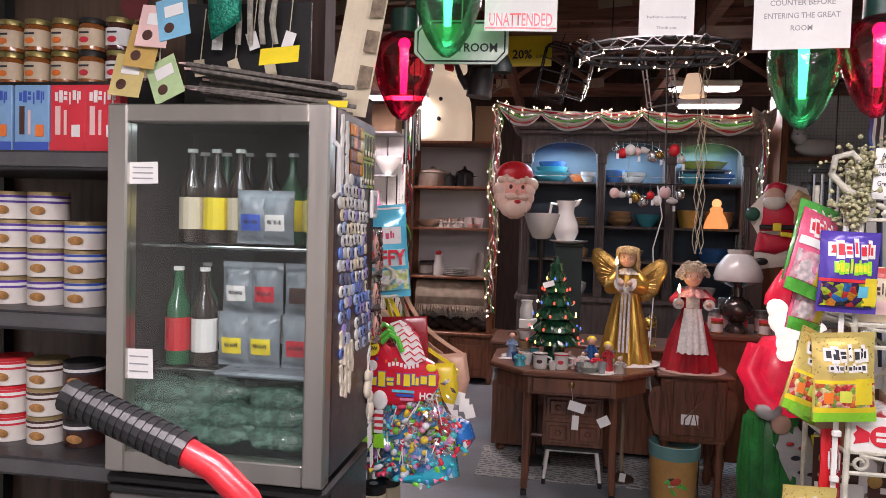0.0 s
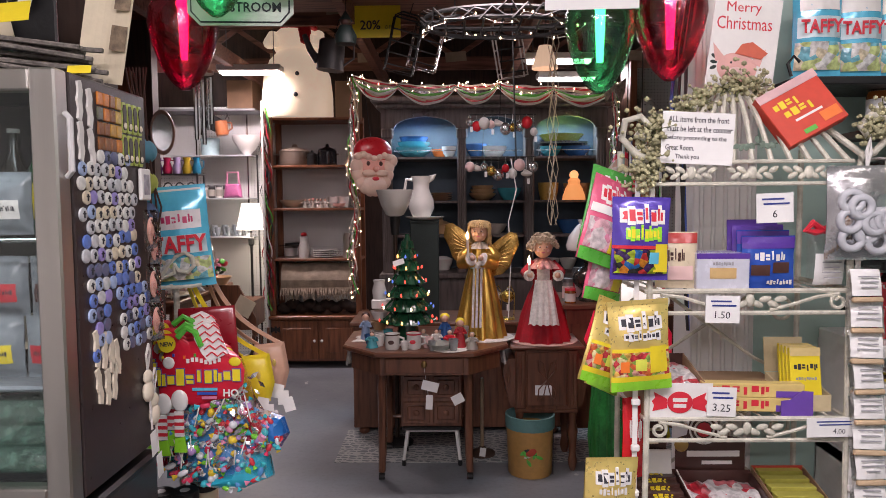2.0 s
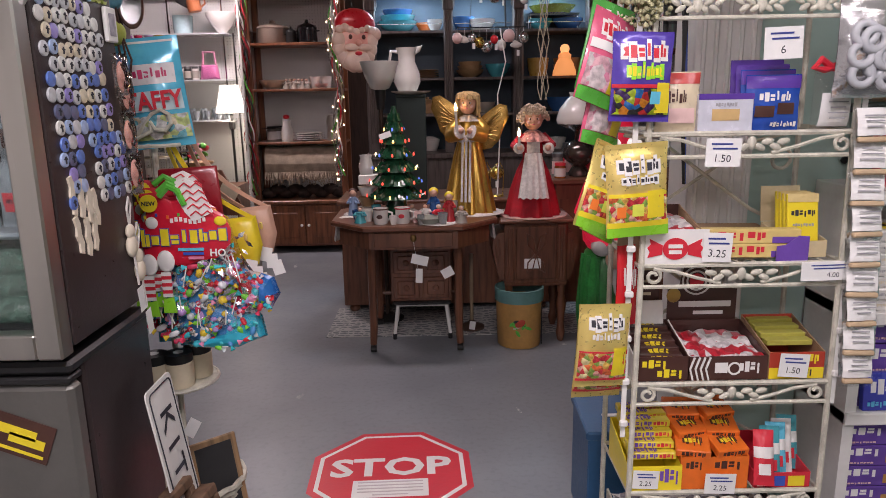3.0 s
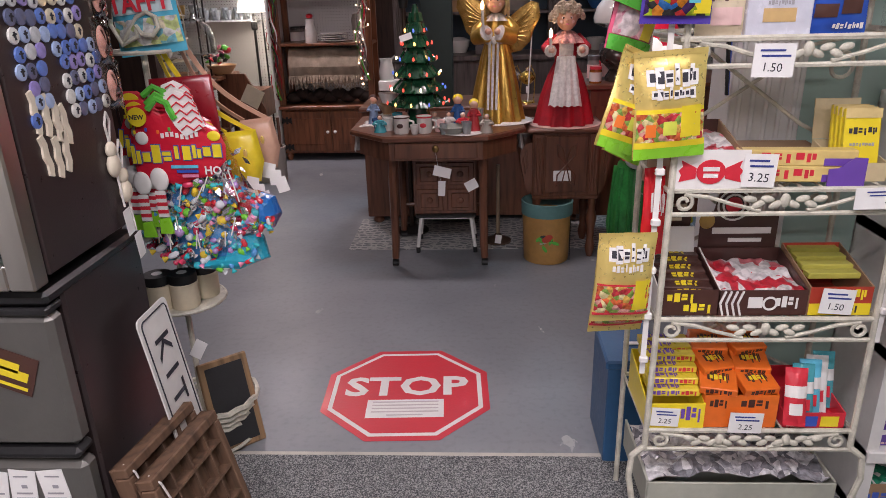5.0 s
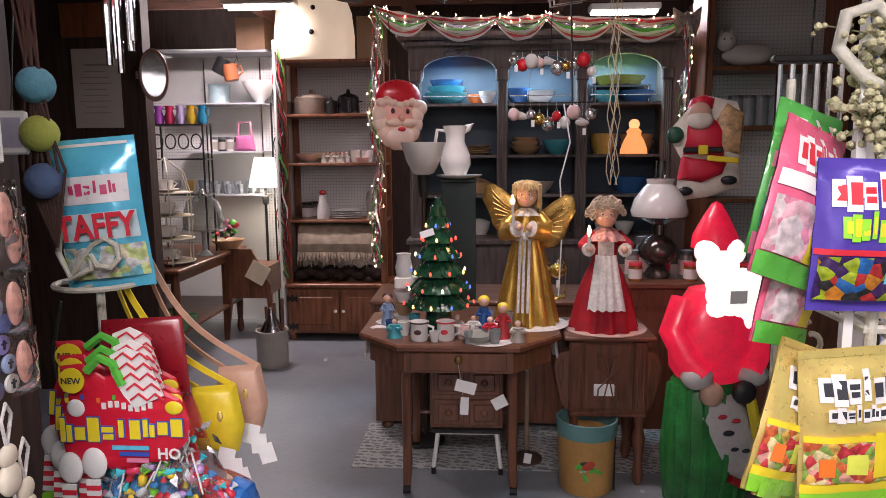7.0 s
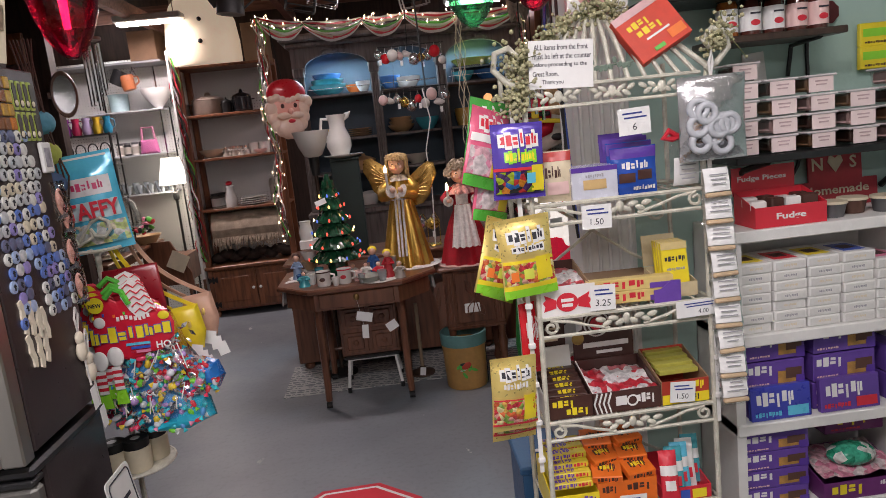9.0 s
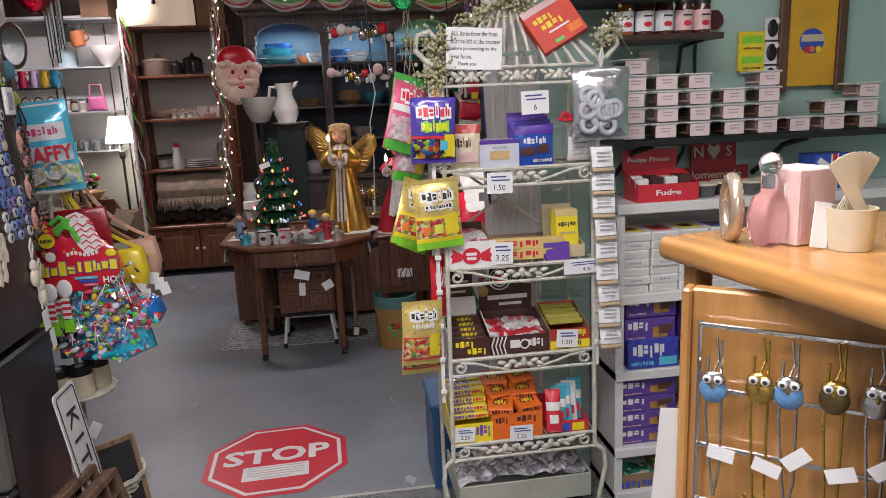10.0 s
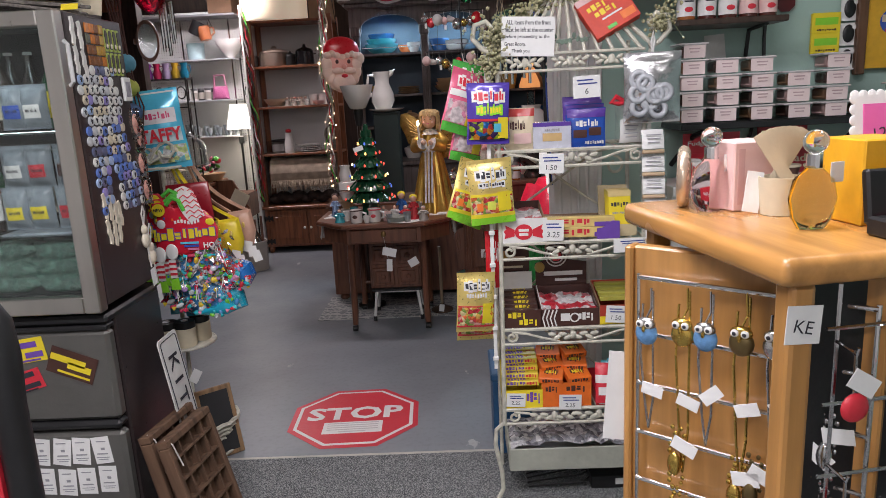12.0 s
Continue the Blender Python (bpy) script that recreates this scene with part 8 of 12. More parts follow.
def tub(x, z, fill):
    t = thing("fudge_tub", (x, 2.29, z), "clear plastic tub of fudge with pink label", "tub", rz=r8.uniform(-4, 4), group="fudge tubs")
    part("fudge", box((0, 0, 0.024), (0.075, 0.075, 0.036), 0.006), fill, t)
    part("tub_wall", lathe([(0.050, 0.0), (0.058, 0.044)], 4, m=pose(0, 0, 0, 0, 0, 45)), TUBCLEAR, t)
    part("lid", box((0, 0, 0.048), (0.1, 0.1, 0.007), 0.003), TUBLID, t, "frosted snap lid")
    lb = part("label_card", box((0.004, -0.0445, 0.024), (0.072, 0.002, 0.042)), LABELPINK, t, "pale pink printed label")
    part("print_bar", bars([(0.004, 0.008, 0.036, 0.004), (0.004, -0.002, 0.03, 0.004)], pose(0, -0.0462, 0.025)), M("label_print", (0.5, 0.36, 0.36), 0.7) if "label_print" not in bpy.data.materials else bpy.data.materials["label_print"], lb)


for x, n in ((2.07, 5), (2.185, 4), (2.30, 4), (2.425, 3), (2.55, 4), (2.675, 1), (2.80, 2), (2.93, 3)):
    for k in range(n):
        tub(x + r8.uniform(-0.004, 0.004), 1.316 + k * 0.053, (FUDGE, PALEPINK, M("caramel_fudge", (0.36, 0.2, 0.1), 0.6) if "caramel_fudge" not in bpy.data.materials else bpy.data.materials["caramel_fudge"])[(k + int(x * 10)) % 3])
fx = tray_box("fudge_box", 0.215, 0.12, 0.075, REDP, None, "red counter box of wrapped fudge pieces", (2.185, 2.275, 1.107), inner=REDP)
part("lettering", words("Fudge", 0.024, 0.09, bold=0.03, m=pose(0.0, -0.0625, 0.028)), WHITEP, fx, "white letters Fudge")
part("header", box((-0.01, 0.07, 0.125), (0.2, 0.003, 0.085)), REDP, fx)
part("lettering", words("Fudge Pieces", 0.02, 0.155, bold=0.02, m=pose(-0.015, 0.0675, 0.13)), WHITEP, fx, "white letters Fudge Pieces")
for k in range(8):
    part("fudge_piece", box((-0.085 + (k % 4) * 0.052, -0.03 + (k // 4) * 0.05, 0.062 + r8.uniform(0, 0.01)), (0.045, 0.035, 0.03), 0.004, m=pose(0, 0, 0, 0, 0, r8.uniform(-15, 15))), BROWN if k % 2 else WHITEP, fx)
for k in range(5):
    c = thing("foil_cup", (2.345 + k * 0.085, 2.27 + (k % 2) * 0.03, 1.107), "round foil cup of sauce with cream lid", "tub", group="foil cups")
    part("cup", lathe([(0, 0), (0.032, 0), (0.04, 0.04), (0.041, 0.042), (0, 0.042)], 18), FUDGE if k % 2 else GALV, c, smooth=40)
    part("lid", lathe([(0, 0.048), (0.042, 0.048), (0.043, 0.046), (0.043, 0.04), (0.04, 0.04)], 18), PARCH, c, smooth=40)
hm = thing("wooden_sign", (2.47, 2.43, 1.107), "red painted sign with cream lettering and heart", "sign", rx=-4)
part("board", prism([(-0.14, 0), (0.14, 0), (0.14, 0.085), (0.09, 0.085), (0.09, 0.19), (-0.09, 0.19), (-0.09, 0.085), (-0.14, 0.085)], 0.008), M("brick_red_board", (0.42, 0.04, 0.05), 0.6), hm)
part("lettering", words("Homemade", 0.028, 0.22, bold=0.02, m=pose(0, -0.002, 0.055)), PARCH, hm, "cream letters Homemade")
part("lettering", words("N", 0.04, bold=0.02, m=pose(-0.06, -0.002, 0.14)), PARCH, hm)
part("lettering", words("S", 0.04, bold=0.02, m=pose(0.06, -0.002, 0.14)), PARCH, hm)
part("heart", prism([(0, 0.11), (0.026, 0.145), (0.018, 0.168), (0, 0.155), (-0.018, 0.168), (-0.026, 0.145)], 0.002, m=pose(0, -0.003, 0)), PARCH, hm)
fl = thing("flag_tin", (2.82, 2.3, 1.107), "dark blue tin with red and white crosses", "tin")
part("tin", slab(-0.07, -0.05, 0, 0.07, 0.05, 0.125, 0.004), BLUE, fl)
for a in (35, -35):
    part("white_cross", box((0, -0.0515, 0.0625), (0.15, 0.001, 0.022), m=pose(0, 0, 0, 0, a, 0)), WHITEP, fl)
for s in ((0.14, 0.03), (0.03, 0.125)):
    part("white_bar", box((0, -0.053, 0.0625), (s[0], 0.001, s[1])), WHITEP, fl)
    part("red_bar", box((0, -0.0545, 0.0625), (s[0] if s[0] > 0.1 else 0.016, 0.001, s[1] if s[1] > 0.1 else 0.016)), REDP, fl)
TOPS = [YELLOW, REDP, YELLOW, BLUE, PINK, PINK, YELLOW, ORANGE]
for c_ in range(8):
    x = 2.072 + c_ * 0.107
    for r_ in range(7 if c_ < 4 else 6):
        pr = [("front", 0.06, 0.12, 0.94, 0.82, M("faint_grey_edge", (0.66, 0.65, 0.62), 0.5) if "faint_grey_edge" not in bpy.data.materials else bpy.data.materials["faint_grey_edge"], "edge_print"), ("front", 0.3, 0.35, 0.7, 0.6, GREYINK if r_ % 2 else PARCH, "print_bar")]
        if r_ == (6 if c_ < 4 else 5):
            pr += [("top", 0.15, 0.15, 0.85, 0.75, TOPS[c_], "picture_panel"), ("top", 0.3, 0.3, 0.7, 0.6, BROWN, "picture_print")]
        carton("chocolate_carton", 0.1, 0.16, 0.0295, WHITEP, pr, "thin white chocolate carton in a stack", "box", (x + r8.uniform(-0.002, 0.002), 2.295 + r8.uniform(-0.004, 0.004), 0.792 + r_ * 0.0305), group="stacked white cartons")
MILK = M("lilac_purple_card", (0.13, 0.06, 0.33), 0.35, coat=0.3)
COOKIE = M("cookie_print", (0.45, 0.24, 0.06), 0.5, scale=40, var=0.3)


def cookie_box(x, y, z, w, h, label="purple carton of chocolate biscuits", rz=0.0, accent=None):
    return carton("biscuit_carton", w, 0.14, h, MILK, [("front", 0.04, 0.5, 0.48, 0.85, WHITEP, "logo_shape"), ("front", 0.55, 0.15, 0.85, 0.6, COOKIE, "biscuit_print"), ("front", 0.68, 0.3, 0.95, 0.7, FUDGE, "biscuit_print"), ("front", 0.86, 0.0, 1.0, 0.4, accent or VIOLET, "corner_panel"), ("front", 0.05, 0.12, 0.4, 0.2, PALEPINK, "print_bar")], label, "box", (x, y, z), rz, "purple biscuit cartons")


for k, (x, z) in enumerate(((2.14, 0.512), (2.14, 0.602), (2.14, 0.692), (2.36, 0.602), (2.36, 0.512), (2.36, 0.692), (2.6, 0.512), (2.6, 0.602))):
    cookie_box(x + 0.005, 2.315, z, 0.185 if k < 3 else 0.2, 0.085, rz=r8.uniform(-2, 2))
for k, x in enumerate((2.145, 2.365, 2.6)):
    b = carton("chocolate_block", 0.19, 0.02, 0.105, M("blue_violet_card", (0.05, 0.06, 0.42), 0.3, coat=0.4) if k == 0 else MILK, [("front", 0.08, 0.4, 0.72, 0.8, WHITEP, "logo_shape"), ("front", 0.6, 0.08, 0.95, 0.36, (SKY, REDP, COOKIE)[k], "picture_print"), ("front", 0.05, 0.1, 0.5, 0.24, (SKY, REDP, PINK)[k], "print_bar")], "blue-violet chocolate block standing upright", "chocolate", (x, 2.222, 0.512), rx=-6, group="chocolate blocks")
for k in range(4):
    cookie_box(2.13, 2.30, 0.217 + k * 0.062, 0.215, 0.06)
tray_box("item_box", 0.26, 0.18, 0.075, M("plum_card", (0.16, 0.03, 0.16), 0.4), PINKWRAP, "plum-coloured counter box of wrapped candies", (2.405, 2.30, 0.217), [(0.08, 0.25, 0.5, 0.8, YELLOW, "logo_shape"), (0.7, 0.55, 0.95, 0.8, WHITEP, "print_bar")], fill_h=1.2)
solo("wrapped_candies", ball((0, 0, 0), 0.06, (1.3, 0.9, 0.6), u=18, v=10), GREENWRAP, "heap of green wrapped candies", "sweets", (2.41, 2.28, 0.33), smooth=30)
carton("caramel_box", 0.2, 0.08, 0.085, M("plum_card_two", (0.18, 0.03, 0.15), 0.4), [("front", 0.1, 0.3, 0.75, 0.8, YELLOW, "logo_shape"), ("front", 0.1, 0.1, 0.6, 0.18, REDP, "print_bar")], "plum carton with yellow motif", "box", (2.45, 2.36, 0.38))
tray_box("sour_candy_box", 0.16, 0.15, 0.07, CARD, GREENWRAP, "open brown box of blue packets", (2.09, 2.30, 0.042), [(0.1, 0.0, 0.9, 0.5, BLUE, "logo_bar")])
tray_box("fruit_candy_box", 0.19, 0.15, 0.065, LIME, REDWRAP, "open lime green box of candies", (2.28, 2.30, 0.042))
tray_box("fruit_candy_box", 0.15, 0.15, 0.065, YELLOW, PINKWRAP, "open yellow box of candies", (2.47, 2.30, 0.042))
# jars on the upper board and things on the wall
for k, x in enumerate((2.07, 2.14, 2.21, 2.28, 2.345)):
    jar((x, 2.33, 1.656), DKJAM if k else HONEY, IRON, PAPER if k < 3 else PALEPINK, "tall jar of sauce with printed label", 0.03, 0.12, "sauce jars", motif=REDP)
solo("wall_plate", prism([(-0.035, -0.04), (0.035, -0.05), (0.045, 0.05), (-0.025, 0.06)], 0.004), WHITE, "tilted white card with a small red print", "card", (2.215, 2.455, 1.56), ry=-12)
solo("hanging_cable", tube([(2.40, 2.462, 1.74), (2.395, 2.462, 1.6), (2.40, 2.462, 1.45), (2.36, 2.462, 1.25), (2.30, 2.462, 1.15)], 0.006, 6), BLACK, "black cable hanging down the green wall", "cable", smooth=50)
for k, (x, z) in enumerate(((2.60, 1.60), (2.60, 1.53))):
    carton("yellow_packet", 0.10, 0.015, 0.07, YELLOW, [("front", 0.1, 0.4, 0.9, 0.75, LIME, "print_panel"), ("front", 0.15, 0.1, 0.85, 0.2, BROWN, "print_bar")], "yellow printed packet hanging on the wall", "packet", (x, 2.44, z), group="yellow packets")
for k in range(3):
    c = thing("glove_card", (2.685, 2.448, 1.47 + k * 0.085), "white card with dark gloves", "card", group="glove cards")
    part("card", box((0, 0, 0.038), (0.06, 0.003, 0.078)), PAPER, c)
    part("glove", ball((0.0, -0.004, 0.04), 0.026, (0.8, 0.25, 1.2)), BLACK, c, smooth=60)
    part("seal", ball((0.018, -0.008, 0.062), 0.008, (1, 0.2, 1), u=8, v=6), WHITEP, c)
pf = thing("framed_poster", (2.84, 2.445, 1.48), "yellow poster in a dark wooden frame", "poster")
part("poster", box((0, -0.004, 0.16), (0.20, 0.003, 0.34)), M("amber_poster", (0.75, 0.42, 0.03), 0.5), pf)
part("frame_side", box((-0.115, -0.008, 0.16), (0.035, 0.022, 0.38), 0.003), wood("walnut_frame", (0.13, 0.06, 0.03)), pf)
part("frame_side", box((0.115, -0.008, 0.16), (0.035, 0.022, 0.38), 0.003), bpy.data.materials["walnut_frame"], pf)
part("emblem", ball((0, -0.006, 0.15), 0.05, (1, 0.06, 0.9)), BLUE, pf)
part("emblem_band", box((0, -0.011, 0.16), (0.09, 0.001, 0.025)), PARCH, pf)
for k, x in enumerate((-0.02, 0.0, 0.025)):
    part("fruit_print", ball((x, -0.0105, 0.12), 0.012, (1, 0.1, 1), u=8, v=6), (REDP, ORANGE, YELLOW)[k], pf)
solo("dark_plaque", prism([(0.036 * math.cos(a * math.tau / 8 + 0.39), 0.036 * math.sin(a * math.tau / 8 + 0.39)) for a in range(8)], 0.004), M("maroon_plaque", (0.1, 0.012, 0.015), 0.4), "small dark red octagonal plaque", "plaque", (2.46, 2.45, 1.715))
tb = thing("taffy_rack", (1.88, 2.33, 1.78), "black wire shelf with bags of taffy", "rack")
part("board", slab(-0.08, -0.1, -0.02, 0.35, 0.12, 0.0, 0.003), BLACK, tb)
part("curl", tube([(-0.09, -0.1, 0.0), (-0.1, -0.1, 0.03), (-0.085, -0.1, 0.05), (-0.07, -0.1, 0.035)], 0.004, 6), IRON, tb)
for k in range(3):
    q = pouch("taffy_bag", 0.12, 0.26, 0.028, BLUEFOIL, [(0.1, 0.18, 0.9, 0.36, WHITEP, "logo_panel"), (0.06, 0.42, 0.94, 0.62, M("pale_band_print", (0.6, 0.78, 0.82), 0.3) if k == 0 else bpy.data.materials["pale_band_print"], "band"), (0.03, 0.66, 0.97, 0.92, TAFFYMIX, "window")], "turquoise bag of salt water taffy", "bag", (1.87 + k * 0.115, 2.27 + 0.02 * k, 2.04), rz=-6, seed=120 + k, group="taffy bags on the shelf")
    part("lettering", words("TAFFY", 0.034, 0.1, bold=0.03, m=pose(0, -0.034, -0.135)), REDP, q)
# black cables by the jamb
for k in range(3):
    solo("power_cable", tube([(1.60 + k * 0.012, 2.44, 2.1), (1.57 + k * 0.015, 2.44, 1.9), (1.56 + k * 0.02, 2.445, 1.75), (1.60, 2.45, 1.55 - 0.1 * k), (1.62, 2.45, 1.1)], 0.005, 6), BLACK if k else BLUE, "loose cable along the door jamb", "cable", smooth=50, group="cables at the jamb")


# ---- shop, jewellery stand ----
def jewel_stand():
    t = thing("jewellery_stand", (1.537, 0.916, 0.006), "honey oak jewellery stand with posts and square top", "display stand", rz=9.55)
    S = 0.44
    part("top", box((S / 2 - 0.005, -0.20, 1.2495), (S + 0.01, 0.406, 0.032), 0.010, seg=3), OAK_H, t, smooth=40)
    for x, y in ((0.035, -0.03), (0.024, -0.374), (S - 0.04, -0.03), (S - 0.04, -0.374)):
        part("post", box((x, y, 0.617), (0.03, 0.03, 1.233), 0.006, seg=2), OAK, t)
    part("base", box((S / 2, -0.20, 0.04), (S - 0.02, 0.38, 0.08), 0.006), OAK, t)
    part("core", box((S - 0.05, -0.21, 0.64), (0.03, 0.30, 1.1)), BLACK, t, "dark inner board")
    # price label on the post
    lb = part("post_label", box((0.024, -0.3905, 1.19), (0.04, 0.001, 0.042), m=pose(0, 0, 0, 0, 3, 0)), PAPER, t, "white paper label")
    part("lettering", words("KE", 0.014, m=pose(0.024, -0.3916, 1.188) @ pose(0, 0, 0, 0, 12, 0)), INK, lb)
    # pegs and trinkets on the front face
    grid = bmesh.new()
    for k in range(6):
        rod((0.075, -0.36, 0.72 + k * 0.09), (0.40, -0.36, 0.72 + k * 0.09), 0.0025, 6, grid)
    for k in range(4):
        rod((0.09 + k * 0.1, -0.358, 0.3), (0.09 + k * 0.1, -0.358, 1.22), 0.0025, 6, grid)
    part("wire_grid", grid, CHROME, t)
    part("front_board", slab(0.055, -0.335, 0.09, 0.385, -0.325, 1.225), BLACK, t, "dark front board")
    return t


stand = jewel_stand()
r9 = random.Random(17)
for k in range(12):
    x, z = 0.085 + (k % 4) * 0.075 + r9.uniform(-0.01, 0.01), 1.15 - (k // 4) * 0.13 + r9.uniform(-0.02, 0.02)
    o = thing("key_ring", (1.537 + x * math.cos(radians(9.55)) + 0.385 * math.sin(radians(9.55)), 0.916 + x * math.sin(radians(9.55)) - 0.385 * math.cos(radians(9.55)), z), "metal key ring with charm and white tag", "key ring", rz=9.55, group="key rings on the stand")
    part("hook", tube([(0, 0.022, 0.0), (0, -0.01, -0.004), (0, -0.012, 0.004)], 0.002, 6), CHROME, o)
    part("chain", rod((0, -0.008, 0), (0.002, -0.008, -0.05), 0.002, 5), CHROME, o)
    part("charm", ball((0.002, -0.01, -0.065), 0.017, (1, 0.35, 1), u=12, v=8), (REDP, GALV, DARKGREEN, GOLDFOIL)[k % 4], o, smooth=60)
    if k % 2:
        bw = bmesh.new()
        for s in (-1, 1):
            ball((s * 0.012, -0.014, -0.045), 0.011, (1, 0.4, 0.8), bw, 8, 6)
        part("bow", bw, REDP, o, smooth=60)
    part("price_tag", box((0.006, -0.016, -0.035 - 0.01 * (k % 3)), (0.036, 0.001, 0.022), m=pose(0, 0, 0, 0, r9.uniform(-35, 35), 0)), PAPER, o)


def pendant_board():
    t = thing("pendant_board", (1.512, 0.79, 0.006), "honey oak board with wire rods for pendants", "display board", rz=-39.5)
    part("board", box((0.155, 0.011, 0.66), (0.31, 0.02, 1.13), 0.003), OAK, t)
    part("edge_strip", box((-0.004, 0.008, 0.66), (0.012, 0.03, 1.13), 0.003), OAK, t)
    part("foot", box((0.155, 0.02, 0.05), (0.28, 0.06, 0.1), 0.003), OAK, t)
    gd = bmesh.new()
    for z in (1.185, 1.105, 1.03, 0.955, 0.88, 0.80, 0.72):
        rod((0.015, -0.014, z), (0.30, -0.014, z), 0.0032, 8, gd)
    for x in (0.015, 0.30):
        rod((x, -0.011, 0.6), (x, -0.011, 1.19), 0.003, 8, gd)
    part("wire_rods", gd, CHROME, t)
    return t


pendant_board()
GOLDM = M("gold_plate", (0.62, 0.42, 0.10), 0.25, 0.9)
SILV = M("silver_plate", (0.6, 0.6, 0.6), 0.22, 0.95)
OWLB = M("pale_blue_enamel", (0.16, 0.36, 0.66), 0.35, scale=90, var=0.4)
BRON = M("antique_bronze", (0.22, 0.16, 0.07), 0.35, 0.85)


def owl(x, z, body, metal, label, ln=0.16):
    c, s = math.cos(radians(-39.5)), math.sin(radians(-39.5))
    o = thing("owl_pendant", (1.512 + x * c + 0.03 * s, 0.79 + x * s - 0.03 * c, z), label, "necklace", rz=-39.5, group="owl pendants")
    part("owl_body", ball((0, 0, 0), 0.0165, (0.95, 0.5, 1.05)), body, o, smooth=60)
    part("owl_head", ball((0, -0.002, 0.014), 0.0135, (1.05, 0.5, 0.7)), metal, o, smooth=60)
    for sx in (-1, 1):
        e = part("eye", ball((sx * 0.0062, -0.009, 0.015), 0.0052, (1, 0.5, 1), u=10, v=6), WHITEP, o)
        part("pupil", ball((sx * 0.0062, -0.0118, 0.015), 0.0026, (1, 0.4, 1), u=8, v=6), INK, e)
    part("beak", ball((0, -0.010, 0.008), 0.003, (0.8, 1, 1.4), u=6, v=6), GOLDM, o)
    for sx in (-1, 1):
        part("chain", tube([(sx * 0.007, 0.004, 0.06 if sx > 0 else 0.04), (sx * 0.009, 0.002, -0.03), (sx * 0.006 + 0.004, 0.002, -ln * 0.7), (0.004, 0.002, -ln)], 0.0018, 6), metal, o)
    part("loop", tube([(0, 0, 0.022), (0.004, 0.006, 0.035), (0.0, 0.014, 0.06)], 0.0016, 6), metal, o)
    part("price_tag", box((0.012, -0.006, -0.07 - 0.25 * (x % 0.1)), (0.03, 0.001, 0.017), m=pose(0, 0, 0, 0, r9.uniform(-45, 20), 0)), PAPER, o)


for i, (x, z) in enumerate(((0.035, 1.118), (0.085, 1.125), (0.115, 1.125), (0.16, 1.128), (0.20, 1.13))):
    owl(x, z, (OWLB, GOLDM, OWLB, BRON, SILV)[i], (SILV, GOLDM, SILV, GOLDM, SILV)[i], ("silver owl pendant with pale blue beads", "gold owl pendant on a long chain", "silver owl pendant with pale blue beads", "bronze owl pendant with gold chain", "plain silver owl pendant")[i], (0.14, 0.2, 0.15, 0.19, 0.17)[i])
for i, (x, z, m) in enumerate(((0.075, 0.99, GOLDM), (0.155, 0.97, GOLDM), (0.235, 1.03, BRON), (0.255, 1.06, SILV), (0.175, 0.98, BRON))):
    c, s = math.cos(radians(-39.5)), math.sin(radians(-39.5))
    o = thing("chain_necklace", (1.512 + x * c + 0.032 * s, 0.79 + x * s - 0.032 * c, z), "long metal chain necklace with charms", "necklace", rz=-39.5, group="chain necklaces")
    bm = bmesh.new()
    for k in range(26):
        ball((0.004 * math.sin(k * 1.3), 0.002, -k * 0.009), 0.0035, (1, 0.7, 1.2), bm, 6, 5)
        ball((0.012 + 0.004 * math.sin(k * 1.7), 0.002, -k * 0.009), 0.003, (1, 0.7, 1.2), bm, 6, 5)
    part("chain", bm, m, o)
    part("charm", ball((0.006, -0.006, -0.05), 0.012, (0.8, 0.5, 1.5), u=10, v=8), m, o, smooth=60)
    part("price_tag", box((0.02, -0.008, -0.02), (0.034, 0.001, 0.019), m=pose(0, 0, 0, 0, r9.uniform(-40, 40), 0)), PAPER, o)
solo("hanging_label", box((0, 0, 0), (0.05, 0.001, 0.14)), PAPER, "blank white paper strip hanging by the stand", "label", (1.502, 0.80, 1.0), rz=-8, ry=4)


def perfume(loc, liquid, label):
    t = thing("scent_bottle", loc, label, "perfume bottle", group="scent bottles", rz=20)
    part("flask", lathe([(0, 0), (0.018, 0), (0.026, 0.012), (0.031, 0.035), (0.026, 0.058), (0.012, 0.07), (0.012, 0.074), (0, 0.074)], 20, m=Matrix.Diagonal((1, 0.7, 1, 1))), liquid, t, smooth=60)
    part("collar", rod((0, 0, 0.072), (0, 0, 0.088), 0.0095, 12), CHROME, t)
    part("stopper", ball((0, 0, 0.102), 0.016, (1, 0.8, 0.9)), GLASS, t, smooth=60)
    part("side_label", box((0.022, -0.012, 0.066), (0.02, 0.001, 0.024)), PAPER, t)


perfume((1.625, 0.815, 1.272), PINKGLASS, "round glass scent bottle with pink liquid")
perfume((1.692, 0.665, 1.272), AMBERGLASS, "round glass scent bottle with amber liquid")
carton("scent_box", 0.062, 0.062, 0.095, PALEPINK, [("front", 0.1, 0.1, 0.25, 0.9, M("pale_rose_band", (0.7, 0.42, 0.4), 0.5), "band")], "pale pink cardboard scent box", "box", (1.672, 0.828, 1.272), rz=12)
for k, x in enumerate((1.775, 1.835)):
    carton("scent_box", 0.07, 0.075, 0.102, M("amber_carton", (0.80, 0.42, 0.02), 0.4) if k == 0 else bpy.data.materials["amber_carton"], [("front", 0.5, 0.15, 0.78, 0.85, PAPER, "barcode_label"), ("front", 0.54, 0.3, 0.74, 0.7, GREYINK, "barcode_print")], "amber yellow cardboard scent box", "box", (x, 0.70 - 0.015 * k, 1.272), rz=8, group="amber scent boxes")
